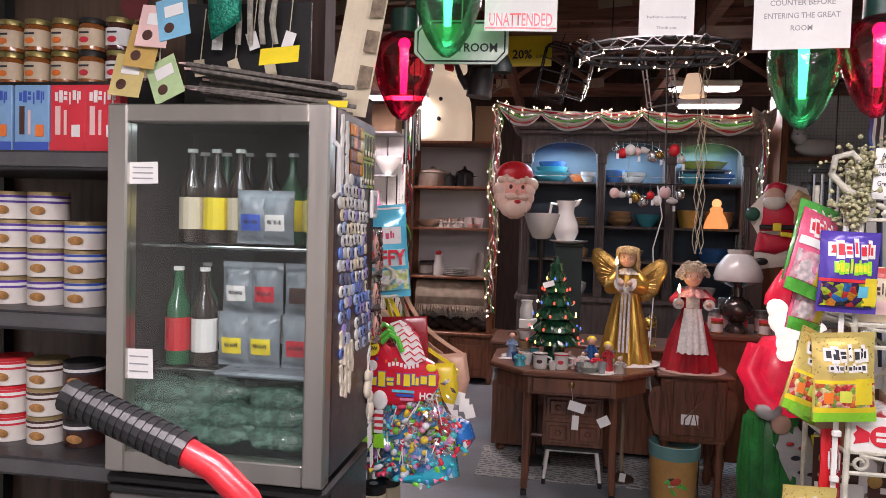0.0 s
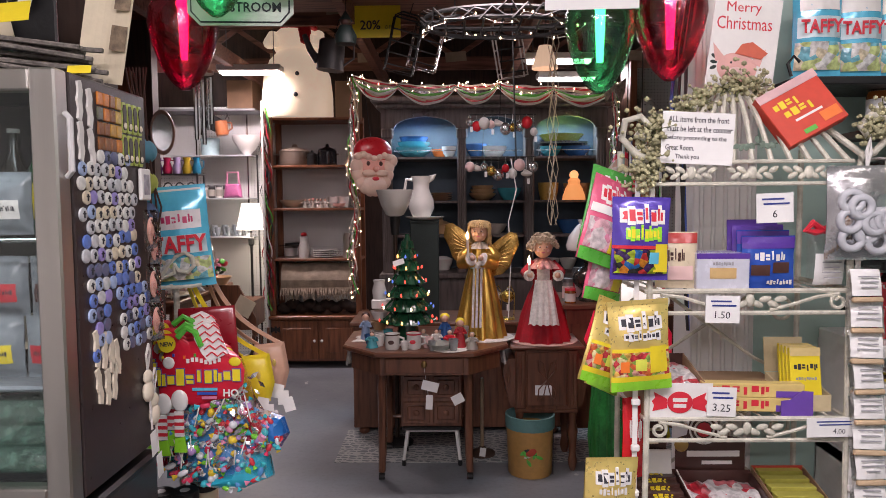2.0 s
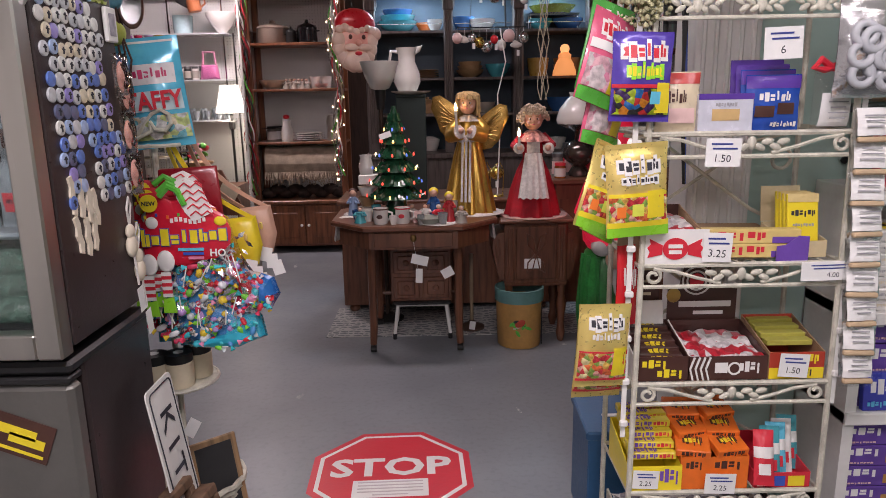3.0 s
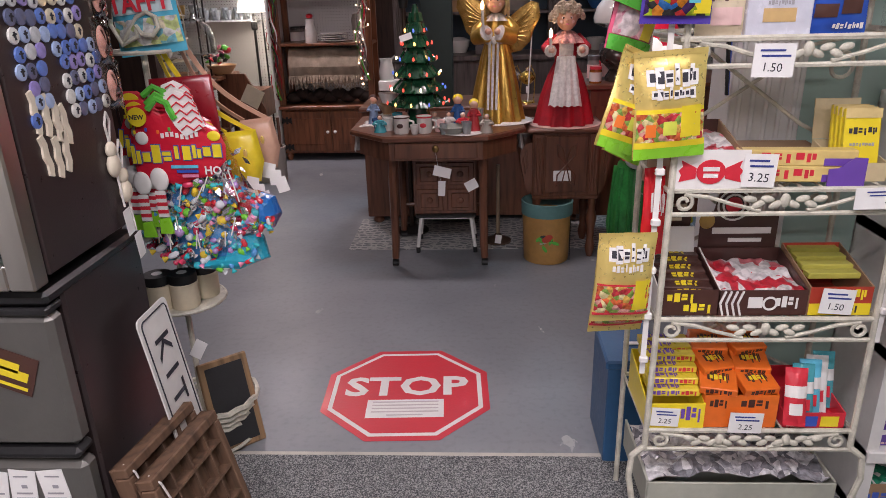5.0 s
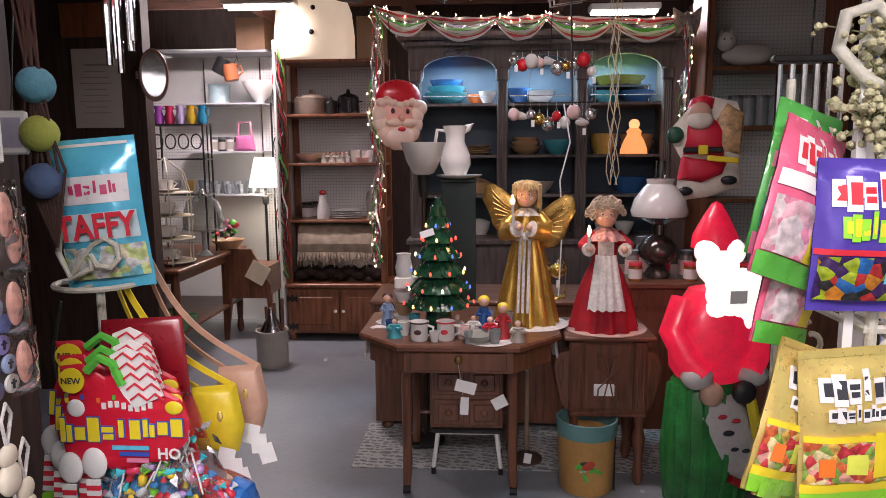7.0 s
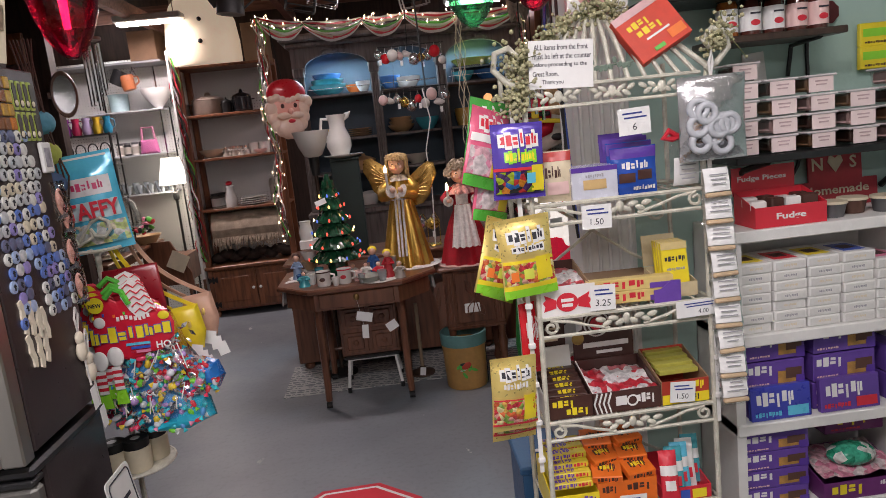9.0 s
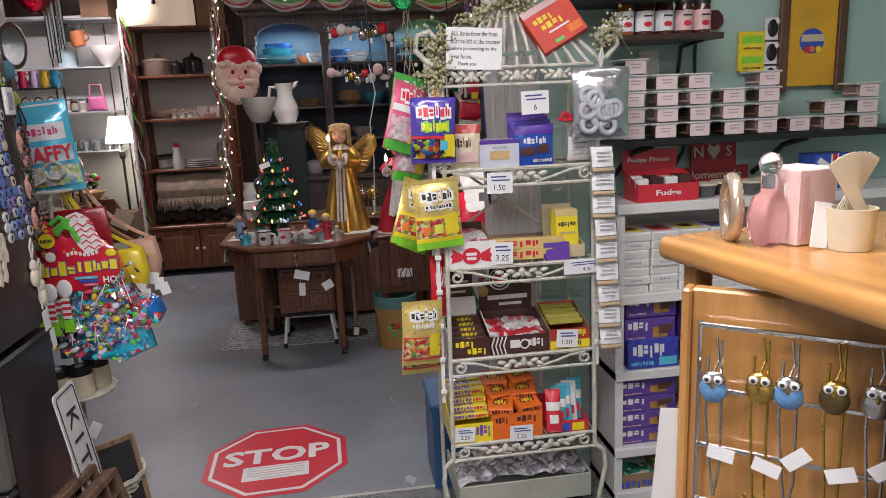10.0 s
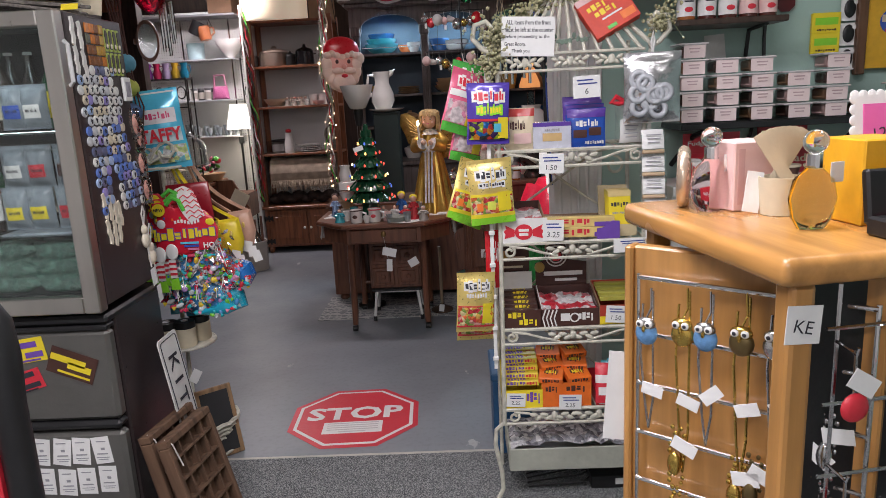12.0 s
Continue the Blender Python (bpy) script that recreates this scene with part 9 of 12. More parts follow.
cu = thing("card_cup", (1.70, 0.765, 1.272), "cream cup holding a fan of paper strips", "cup")
part("cup", lathe([(0, 0), (0.024, 0), (0.028, 0.05), (0.026, 0.05), (0.022, 0.004), (0, 0.004)], 20), PARCH, cu, smooth=40)
for k in range(9):
    part("paper_strip", box((0, 0, 0.05), (0.016, 0.0012, 0.09), m=pose(-0.012 + k * 0.003, -0.012 + k * 0.003, 0.02, 0, -34 + k * 8, 0)), PARCH, cu)
solo("lace_tag", box((0, 0, 0), (0.022, 0.0015, 0.055)), PAPER, "white scalloped paper price tag", "tag", (1.668, 0.775, 1.301), ry=10, rx=-8)
pc = thing("price_sign", (1.90, 0.86, 1.272), "white scalloped card with pink price label", "price card", rz=6, rx=-6)
part("stand", box((0, 0, 0.03), (0.012, 0.012, 0.06)), PINK, pc)
bm = box((0, 0, 0.105), (0.105, 0.003, 0.085))
for k in range(9):
    for z in (0.0625, 0.1475):
        ball((-0.052 + k * 0.013, 0, z), 0.008, (1, 0.2, 1), bm, 8, 6)
for k in range(6):
    for x in (-0.0525, 0.0525):
        ball((x, 0, 0.066 + k * 0.0155), 0.008, (1, 0.2, 1), bm, 8, 6)
part("scalloped_card", bm, PAPER, pc)
part("pink_label", box((0, -0.003, 0.105), (0.082, 0.001, 0.06)), HOTPINK, pc, "hot pink label")
part("lettering", words("12.00", 0.016, 0.05, m=pose(0.0, -0.0042, 0.095) @ pose(0, 0, 0, 0, -8, 0)), INK, pc)
jb = thing("jewel_case", (1.775, 0.59, 1.272), "open black jewellery case with red lining", "case", rz=9)
part("base", box((0.02, 0, 0.011), (0.13, 0.06, 0.022), 0.003), BLACK, jb)
part("lid", box((0.02, 0.034, 0.042), (0.13, 0.012, 0.062), 0.003, m=pose(0, 0, 0, -10, 0, 0)), BLACK, jb)
part("lining", box((0.025, -0.002, 0.0225), (0.10, 0.04, 0.006), 0.002), M("red_satin", (0.45, 0.01, 0.05), 0.35), jb, "folded red satin")
cf = thing("cuff_bracelet", (1.603, 0.862, 1.272), "wide clear and gold cuff bracelet standing", "bracelet", rz=70)
part("cuff", tube([(0.036 * math.cos(a * math.tau / 20), 0, 0.042 + 0.038 * math.sin(a * math.tau / 20)) for a in range(20)], 0.009, 8, closed=True), M("champagne_metal", (0.6, 0.48, 0.36), 0.25, 0.6), cf, smooth=60)
part("red_gem", ball((0.036, 0, 0.03), 0.014, (0.6, 0.6, 1.2)), RED, cf, smooth=60)
fp = solo("fan_card", sheet(lambda u, v: Vector(((u - 0.5) * 0.16, 0.01 * math.sin(u * 3), v * 0.1 + 0.02 * math.sin(u * 3.1))), 8, 2, thick=0.001), PARCH, "large cream card leaning behind the boxes", "card", (1.93, 0.76, 1.272), rz=5)

# ---- the large room: things on and round the furniture ----
TT = 0.7205


def flame(t, loc):
    part("bulb", lathe([(0, 0), (0.006, 0.004), (0.008, 0.014), (0.004, 0.028), (0, 0.036)], 10, loc), FLAME, t, "lit flame bulb", 60)


def pleated(profile, folds, deep, c=(0, 0, 0), turn=0.0):
    """A skirt: (radius, z) pairs turned round the upright axis, in folds that deepen towards the hem."""
    n = folds * 6
    zs = [z for r, z in profile]
    bm = bmesh.new()
    rings = []
    for r, z in profile:
        k = deep * (1 - (z - min(zs)) / (max(zs) - min(zs))) ** 0.7
        rings.append([bm.verts.new((c[0] + r * (1 + k * math.sin(j * math.tau / 6 + turn) + 0.4 * k * math.sin(j * math.tau * 2.3 / n * 3)) * math.cos(j * math.tau / n), c[1] + r * (1 + k * math.sin(j * math.tau / 6 + turn)) * math.sin(j * math.tau / n), c[2] + z)) for j in range(n)])
    for a, b in zip(rings, rings[1:]):
        for j in range(n):
            bm.faces.new((a[j], a[(j + 1) % n], b[(j + 1) % n], b[j]))
    bm.faces.new(rings[0][::-1])
    bm.faces.new(rings[-1])
    return bm


def locks(head, r, drop, n, seed, curl):
    """Strands of hair from the crown over the sides and back of a doll's head."""
    rr = random.Random(seed)
    bm = bmesh.new()
    for k in range(n):
        a = rr.uniform(-0.55, math.pi + 0.55)
        fall = drop * rr.uniform(0.75, 1.1)
        pts = []
        for j in range(8):
            u = j / 7
            rad = r * (math.sin(min(1.0, u * 1.6) * math.pi / 2) * 1.06 + (0.12 * (u - 0.6) if u > 0.6 else 0)) + curl * math.sin(u * 16 + k)
            pts.append((head[0] + rad * math.cos(a), head[1] + 0.012 + rad * math.sin(a) * 0.92, head[2] + r * 1.02 - (r * 0.35 * (1 - math.cos(min(1.0, u * 1.6) * math.pi / 2)) if u < 0.62 else r * 0.35 + (u - 0.62) / 0.38 * fall) + curl * math.cos(u * 13 + k)))
        tube(pts, r * 0.13, 5, bm, taper=lambda u: 1.0 - 0.4 * u)
    for k in range(11):
        a = math.pi * (1.12 + 0.76 * k / 10)
        tube([(head[0] + r * 0.2 * math.cos(a), head[1] + r * 0.2 * math.sin(a), head[2] + r * 1.05), (head[0] + r * 0.8 * math.cos(a), head[1] + r * 0.78 * math.sin(a), head[2] + r * 0.86), (head[0] + r * 1.03 * math.cos(a + 0.06), head[1] + r * 1.0 * math.sin(a + 0.06), head[2] + r * rr.uniform(0.32, 0.5))], r * 0.15, 5, bm, taper=lambda u: 1.0 - 0.5 * u)
    return bm


def doll_face(p, head, r):
    """Face, cheeks, eyes, brows and mouth of a doll, looking along -y."""
    x, y, z = head
    p.append((ball(head, r, (0.92, 0.92, 1.08), u=20, v=14), SKIN))
    p.append((ball((x, y - r * 0.93, z - r * 0.16), r * 0.12, (1, 0.8, 0.9), u=8, v=6), SKIN))
    for s in (-1, 1):
        p.append((ball((x + s * r * 0.34, y - r * 0.80, z + r * 0.08), r * 0.12, (1.2, 0.5, 0.9), u=8, v=6), WHITEP))
        p.append((ball((x + s * r * 0.33, y - r * 0.86, z + r * 0.07), r * 0.08, (1, 0.5, 1), u=8, v=6), BROWN))
        p.append((tube([(x + s * r * 0.18, y - r * 0.86, z + r * 0.3), (x + s * r * 0.36, y - r * 0.82, z + r * 0.34), (x + s * r * 0.52, y - r * 0.72, z + r * 0.27)], r * 0.028, 5), HAIR))
        p.append((ball((x + s * r * 0.46, y - r * 0.70, z - r * 0.26), r * 0.2, (1, 0.45, 0.8), u=8, v=6), PALEPINK))
    p.append((ball((x, y - r * 0.82, z - r * 0.45), r * 0.13, (1.4, 0.5, 0.5), u=8, v=6), PINK))


def angel():
    p = [(pleated([(0.138, 0), (0.132, 0.03), (0.105, 0.18), (0.078, 0.32), (0.05, 0.42), (0.055, 0.46), (0.045, 0.5), (0.025, 0.53)], 13, 0.10), GOLDCLOTH)]
    for s in (-1, 1):
        p.append((tube([(s * 0.045, 0, 0.50), (s * 0.09, -0.02, 0.45), (s * 0.085, -0.07, 0.42), (s * 0.035, -0.105, 0.44)], 0.034, 10, taper=lambda u: 0.8 + 0.5 * u), GOLDCLOTH))
        p.append((tube([(s * 0.045, -0.098, 0.438), (s * 0.032, -0.112, 0.444)], 0.037, 10), LACE))
        p.append((ball((s * 0.022, -0.118, 0.45), 0.016), SKIN))
        low = 0.05 if s > 0 else 0.0
        wing = [(0.03, 0.42), (0.07, 0.385), (0.12, 0.395), (0.165, 0.44), (0.185, 0.50), (0.215, 0.56), (0.205, 0.625), (0.165, 0.635), (0.11, 0.60), (0.06, 0.56), (0.03, 0.52)]
        p.append((puff([(s * x, z - low) for x, z in wing], 0.010, 1.0, 0.06), WINGFOIL))
        for j in range(7):
            u = j / 6
            p.append((tube([(s * 0.045, 0.052, 0.47 + 0.03 * u - low), (s * (0.09 + 0.02 * u), 0.049, 0.455 + 0.085 * u - low), (s * (0.145 + 0.025 * u), 0.055, 0.435 + 0.165 * u - low)], 0.0075, 6, taper=lambda q: 0.6 + 0.5 * math.sin(q * 3)), WINGFOIL))
    head = (0.0, -0.022, 0.588)
    doll_face(p, head, 0.052)
    p.append((locks(head, 0.056, 0.105, 90, 8, 0.004), HAIR))
    p.append((pleated([(0.06, 0.495), (0.045, 0.515), (0.025, 0.53)], 8, 0.2), LACE))
    p.append((rod((-0.045, -0.12, 0.43), (-0.05, -0.125, 0.555), 0.007), PORCELAIN))
    p.append((lathe([(0, 0.55), (0.007, 0.556), (0.009, 0.57), (0.004, 0.587), (0, 0.595)], 10, (-0.05, -0.125, 0)), FLAME))
    for s in (-0.02, 0.0, 0.022):
        p.append((box((s, -0.112, 0.25), (0.012, 0.003, 0.36), m=pose(0, 0, 0, -11, 0, 0)), LACE))
    for k in range(5):
        p.append((ball((-0.03 + 0.015 * k, -0.085, 0.40 + 0.01 * (k % 2)), 0.014, (1.2, 0.6, 1), u=8, v=6), LACE))
    multi("angel_doll", p, "gold lame angel doll holding a lit candle", "doll", (1.10, 4.32, TT), -10)


angel()


def mrs_claus():
    p = [(pleated([(0.148, 0), (0.142, 0.02), (0.118, 0.14), (0.085, 0.24), (0.052, 0.31), (0.056, 0.36), (0.05, 0.41), (0.03, 0.44)], 12, 0.09), REDCLOTH)]
    p.append((sheet(lambda u, v: Vector(((u - 0.5) * (0.09 + 0.075 * v), -0.062 - 0.078 * v - 0.02 * math.cos((u - 0.5) * 3) + 0.006 * math.sin(u * 26) * (0.3 + v), 0.34 - 0.235 * v + 0.004 * math.sin(u * 30) * v)), 30, 8, thick=0.003), LACE))
    p.append((sheet(lambda u, v: Vector(((u - 0.5) * 0.07, -0.06 - 0.005 * math.cos((u - 0.5) * 3), 0.42 - 0.08 * v)), 8, 3, thick=0.003), LACE))
    for s in (-1, 1):
        p.append((tube([(s * 0.05, 0, 0.425), (s * 0.098, -0.03, 0.375), (s * 0.078, -0.09, 0.365)], 0.028, 10), REDCLOTH))
        p.append((tube([(s * 0.082, -0.082, 0.366), (s * 0.076, -0.098, 0.366)], 0.03, 10), LACE))
        p.append((ball((s * 0.074, -0.108, 0.37), 0.016), SKIN))
    p.append((pleated([(0.085, 0.40), (0.075, 0.42), (0.035, 0.455)], 10, 0.16), M("red_white_stripe_cloth", (0.62, 0.3, 0.28), 0.8, scale=50, var=0.6)))
    head = (0.0, -0.012, 0.515)
    doll_face(p, head, 0.055)
    rh = random.Random(18)
    curls = bmesh.new()
    for k in range(120):
        a, b = rh.uniform(-0.75, math.pi + 0.75), rh.uniform(0.0, 1.0)
        rad = 0.068 * math.cos(b * 1.35) + 0.008
        c = Vector((rad * math.cos(a) * 1.08, -0.002 + rad * math.sin(a), 0.505 + 0.085 * b))
        q = rh.uniform(0.006, 0.011)
        tube([c + Vector((q * math.cos(j * 1.3 + k), q * 0.5 * math.sin(j * 2.1), q * math.sin(j * 1.3 + k))) for j in range(6)], 0.0055, 5, curls)
    for k in range(26):
        a = math.pi * (1.08 + 0.84 * k / 25)
        c = Vector((0.06 * math.cos(a), -0.008 + 0.05 * math.sin(a), 0.556 + rh.uniform(-0.008, 0.018)))
        tube([c + Vector((0.008 * math.cos(j * 1.3 + k), 0, 0.008 * math.sin(j * 1.3 + k))) for j in range(6)], 0.0055, 5, curls)
    p.append((curls, GREYHAIR))
    p.append((ball((0, 0.006, 0.532), 0.06, (1.05, 0.92, 0.92)), GREYHAIR))
    p.append((rod((-0.075, -0.112, 0.34), (-0.08, -0.116, 0.43), 0.007), PORCELAIN))
    p.append((lathe([(0, 0.43), (0.007, 0.436), (0.009, 0.452), (0.004, 0.47), (0, 0.478)], 10, (-0.08, -0.116, 0)), FLAME))
    multi("grandmother_doll", p, "red velvet doll with lace apron and candle", "doll", (1.45, 4.31, 0.7045), -4)


mrs_claus()


CUTGLASS = M("pressed_clear_glass", (0.6, 0.64, 0.64), 0.06, coat=0.8, trans=0.6)
GOLDTRIM = M("soft_gold_metal", (0.62, 0.42, 0.10), 0.28, 0.85)


def ceramic_tree():
    t = thing("ceramic_tree", (0.705, 4.17, TT), "dark green ceramic Christmas tree with coloured lights", "tree")
    part("base", lathe([(0, 0), (0.09, 0), (0.095, 0.02), (0.06, 0.05), (0.05, 0.13), (0, 0.13)], 20), TREEGREEN, t, smooth=40)
    bm = bmesh.new()
    for j, (z, r) in enumerate(((0.11, 0.14), (0.18, 0.128), (0.25, 0.11), (0.32, 0.09), (0.39, 0.07), (0.45, 0.05), (0.50, 0.03))):
        lathe([(r * 0.35, z + 0.085), (r * 0.8, z + 0.03), (r, z), (r * 0.7, z - 0.005), (r * 0.3, z + 0.01)], 18, bm=bm)
        n = 9 if j < 4 else 6
        for k in range(n):
            a = k * math.tau / n + j * 0.4
            tube([(r * 0.6 * math.cos(a), r * 0.6 * math.sin(a), z + 0.045), (r * 0.95 * math.cos(a), r * 0.95 * math.sin(a), z + 0.005), (r * 1.1 * math.cos(a), r * 1.1 * math.sin(a), z + 0.012)], 0.014, 6, bm, taper=lambda u: 1.1 - 0.6 * u)
    part("foliage", bm, TREEGREEN, t, "glazed dark green branches", 35)
    part("star", prism([(0.018 * (1 if k % 2 else 0.45) * math.sin(k * math.tau / 10), 0.57 + 0.022 * (1 if k % 2 else 0.45) * math.cos(k * math.tau / 10)) for k in range(10)], 0.006, m=pose(0, -0.003, 0)), M("grey_star", (0.3, 0.32, 0.32), 0.3), t)
    cols = [glow("tree_red_light", (1.0, 0.08, 0.05), 1.6), glow("tree_amber_light", (1.0, 0.55, 0.15), 3.5), glow("tree_blue_light", (0.1, 0.2, 0.8), 0.8), glow("tree_white_light", (1.0, 0.8, 0.5), 5)]
    rt = random.Random(2)
    for j, (z, r) in enumerate(((0.12, 0.155), (0.19, 0.14), (0.26, 0.12), (0.33, 0.1), (0.40, 0.078), (0.46, 0.055))):
        for k in range(11 - j):
            a = k * math.tau / (11 - j) + j * 0.5
            part("light_bulb", lathe([(0, -0.004), (0.0055, 0.002), (0.004, 0.012), (0, 0.017)], 6, (r * math.cos(a), r * math.sin(a), z)), cols[rt.choice((0, 0, 1, 3, 2, 0))], t)
    part("price_tag", box((-0.04, -0.1, 0.44), (0.06, 0.001, 0.03), m=pose(0, 0, 0, -20, -18, 0)), PAPER, t)


ceramic_tree()


def small_figure(loc, m, label, h=0.15, hair=None):
    p = [(lathe([(0.032, 0), (0.03, h * 0.1), (0.018, h * 0.55), (0.02, h * 0.65), (0.008, h * 0.7), (0, h * 0.7)], 14), m), (ball((0, 0, h * 0.8), h * 0.13), SKIN), (ball((0, 0.006, h * 0.84), h * 0.145, (1.05, 0.9, 0.9)), hair or YELLOW)]
    for s in (-1, 1):
        p.append((tube([(s * 0.018, 0, h * 0.6), (s * 0.03, -0.012, h * 0.48), (s * 0.01, -0.026, h * 0.5)], 0.007, 6), m))
    multi("figurine", p, label, "figurine", loc, group="china figurines")


small_figure((0.905, 4.12, TT), M("blue_glaze_robe", (0.03, 0.12, 0.35), 0.2, coat=0.5), "blue robed china choir figurine", 0.17)
small_figure((0.985, 4.02, TT), M("red_glaze_robe", (0.5, 0.04, 0.05), 0.2, coat=0.5), "red robed china choir figurine", 0.16)
small_figure((0.47, 4.22, TT), M("blue_white_dress", (0.3, 0.42, 0.62), 0.3, coat=0.4), "blue and white china lady figurine", 0.16, hair=BROWN)
small_figure((1.045, 3.98, TT), GREYSTONE, "small grey china figurine", 0.09, hair=GREYSTONE)
for k, (x, y) in enumerate(((0.635, 3.99), (0.745, 4.0))):
    g = thing("mug", (x, y, TT), "cream pottery mug with dark animal motif", "mug", group="pottery mugs")
    part("cup", lathe([(0, 0), (0.034, 0), (0.038, 0.01), (0.037, 0.075), (0.04, 0.08), (0.036, 0.08), (0.033, 0.01), (0, 0.008)], 20), PORCELAIN, g, smooth=50)
    part("handle", tube([(0.036, 0, 0.062), (0.058, 0, 0.055), (0.058, 0, 0.028), (0.036, 0, 0.02)], 0.006, 8), PORCELAIN, g, smooth=60)
    part("rim_band", lathe([(0.0405, 0.074), (0.0412, 0.081)], 20), BROWN if k == 0 else REDP, g)
    part("motif", ball((-0.004, -0.037, 0.04), 0.014, (1.1, 0.15, 0.8), u=8, v=6), BROWN if k == 0 else REDP, g)
sc_ = thing("stacked_cups", (0.545, 4.24, TT), "stack of white patterned cups under a small box", "cup stack")
for k in range(3):
    part("cup", lathe([(0, 0), (0.03, 0), (0.052, 0.05), (0.05, 0.05), (0.028, 0.005), (0, 0.005)], 18, (0, 0, k * 0.055)), PORCELAIN if k != 1 else STONEWARE, sc_, smooth=50)
part("box", box((0.01, 0, 0.20), (0.10, 0.08, 0.05), 0.004), WHITEP, sc_)
part("creamer", lathe([(0, 0.225), (0.035, 0.225), (0.04, 0.27), (0.03, 0.31), (0.034, 0.33), (0, 0.33)], 16), PORCELAIN, sc_, smooth=50)
tp = solo("glass_dish", lathe([(0, 0), (0.05, 0), (0.075, 0.03), (0.072, 0.03), (0.048, 0.004), (0, 0.004)], 20), M("smoky_glass_dish", (0.3, 0.32, 0.28), 0.1, coat=0.5), "low pressed-glass dish on a doily", "dish", (0.88, 3.98, TT + 0.002), smooth=50)
for x, y, r in ((0.93, 3.99, 0.10), (1.12, 4.3, 0.17)):
    solo("doily", lathe([(0, 0.0005), (r, 0.0005)] + [(r, 0.0025), (0, 0.0025)], 30), LACE, "round white crochet doily", "doily", (x, y, TT), group="doilies")
for x, s in ((0.385, -1), (1.215, 1)):
    solo("lace_cloth", sheet(lambda u, v: Vector((s * (0.004 + 0.03 * v + 0.012 * math.sin(u * 9)) if v > 0.3 else -s * 0.08 * (1 - v / 0.3), (u - 0.5) * 0.2, 0.003 - max(0, v - 0.3) * 0.19 + 0.006 * math.sin(u * 12))), 14, 8, thick=0.002), LACE, "white lace cloth draped over the table edge", "cloth", (x - s * 0.02, 4.27, TT), group="lace table cloths")
dl = solo("doily", lathe([(0, 0), (0.19, 0), (0.19, 0.003), (0, 0.003)], 24), M("pink_lace_doily", (0.62, 0.42, 0.36), 0.9, bump=0.8), "pink and cream crochet doily", "doily", (1.455, 4.31, 0.7005))


for k, (x, y, r, h, m) in enumerate(((0.56, 4.07, 0.03, 0.06, PORCELAIN), (0.70, 3.965, 0.022, 0.045, PORCELAIN), (0.815, 4.02, 0.028, 0.055, PALEPINK), (0.84, 3.945, 0.02, 0.05, CUTGLASS), (0.95, 3.94, 0.026, 0.06, CUTGLASS), (1.01, 4.14, 0.024, 0.09, CUTGLASS), (0.60, 4.14, 0.026, 0.075, TEALBOWL), (0.5, 4.13, 0.028, 0.05, BLUEBOWL), (1.06, 4.08, 0.02, 0.05, GOLDTRIM))):
    bowl(r, h, m, ("small white china cup", "tiny white china pot", "small pink china cup", "small clear glass", "small clear glass goblet", "tall clear glass", "teal glazed beaker", "blue glazed cup", "small gold cup")[k] + " on the walnut table", (x, y, TT), "small china on the table", foot=0.7, category="cup")
for k, (x, y, m) in enumerate(((0.86, 4.10, PORCELAIN), (0.79, 4.10, GREYSTONE), (0.93, 4.06, REDP), (0.525, 4.03, TEALBOWL))):
    small_figure((x, y, TT), m, "tiny glazed china figurine on the table", 0.085, hair=(BROWN, GREYSTONE, PORCELAIN, BROWN)[k])
for k, x in enumerate((1.22, 1.30)):
    o = thing("ornament_stand", (x, 4.86, 0.726), ("silver" if k == 0 else "gold") + " glass bauble hanging on a small stand", "ornament", group="bauble stands")
    part("foot", lathe([(0, 0), (0.05, 0), (0.045, 0.008), (0, 0.01)], 18), GOLDTRIM, o, smooth=40)
    part("wire_hook", tube([(0.04, 0, 0.008), (0.045, 0, 0.16), (0.02, 0, 0.215), (0, 0, 0.2)], 0.003, 6), GOLDTRIM, o)
    part("bauble", ball((0, 0, 0.145), 0.042), (SILVERFOIL, GOLDTRIM)[k], o, smooth=60)
    part("cap", rod((0, 0, 0.184), (0, 0, 0.202), 0.012, 10), CHROME, o)
    part("price_tag", box((0.0, -0.045, 0.08), (0.02, 0.001, 0.04)), PAPER, o)


def torchiere():
    t = thing("torchiere_lamp", (0.605, 4.62, 0.0), "dark floor lamp with white glass bowl shade", "floor lamp")
    part("base", lathe([(0, 0), (0.10, 0), (0.10, 0.015), (0.03, 0.04), (0, 0.04)], 20), IRON, t, smooth=40)
    part("pole", rod((0, 0, 0.03), (0, 0, 1.35), 0.013, 10), M("bronze_pole", (0.06, 0.04, 0.03), 0.35, 0.7), t)
    part("socket", lathe([(0, 1.28), (0.022, 1.28), (0.03, 1.34), (0.034, 1.40), (0, 1.40)], 16), IRON, t, smooth=40)
    part("shade", lathe([(0.03, 1.39), (0.055, 1.40), (0.085, 1.46), (0.112, 1.55), (0.109, 1.55), (0.08, 1.462), (0.05, 1.406), (0.03, 1.396)], 26, close=True), PORCELAIN, t, "white milk glass bowl", 50)


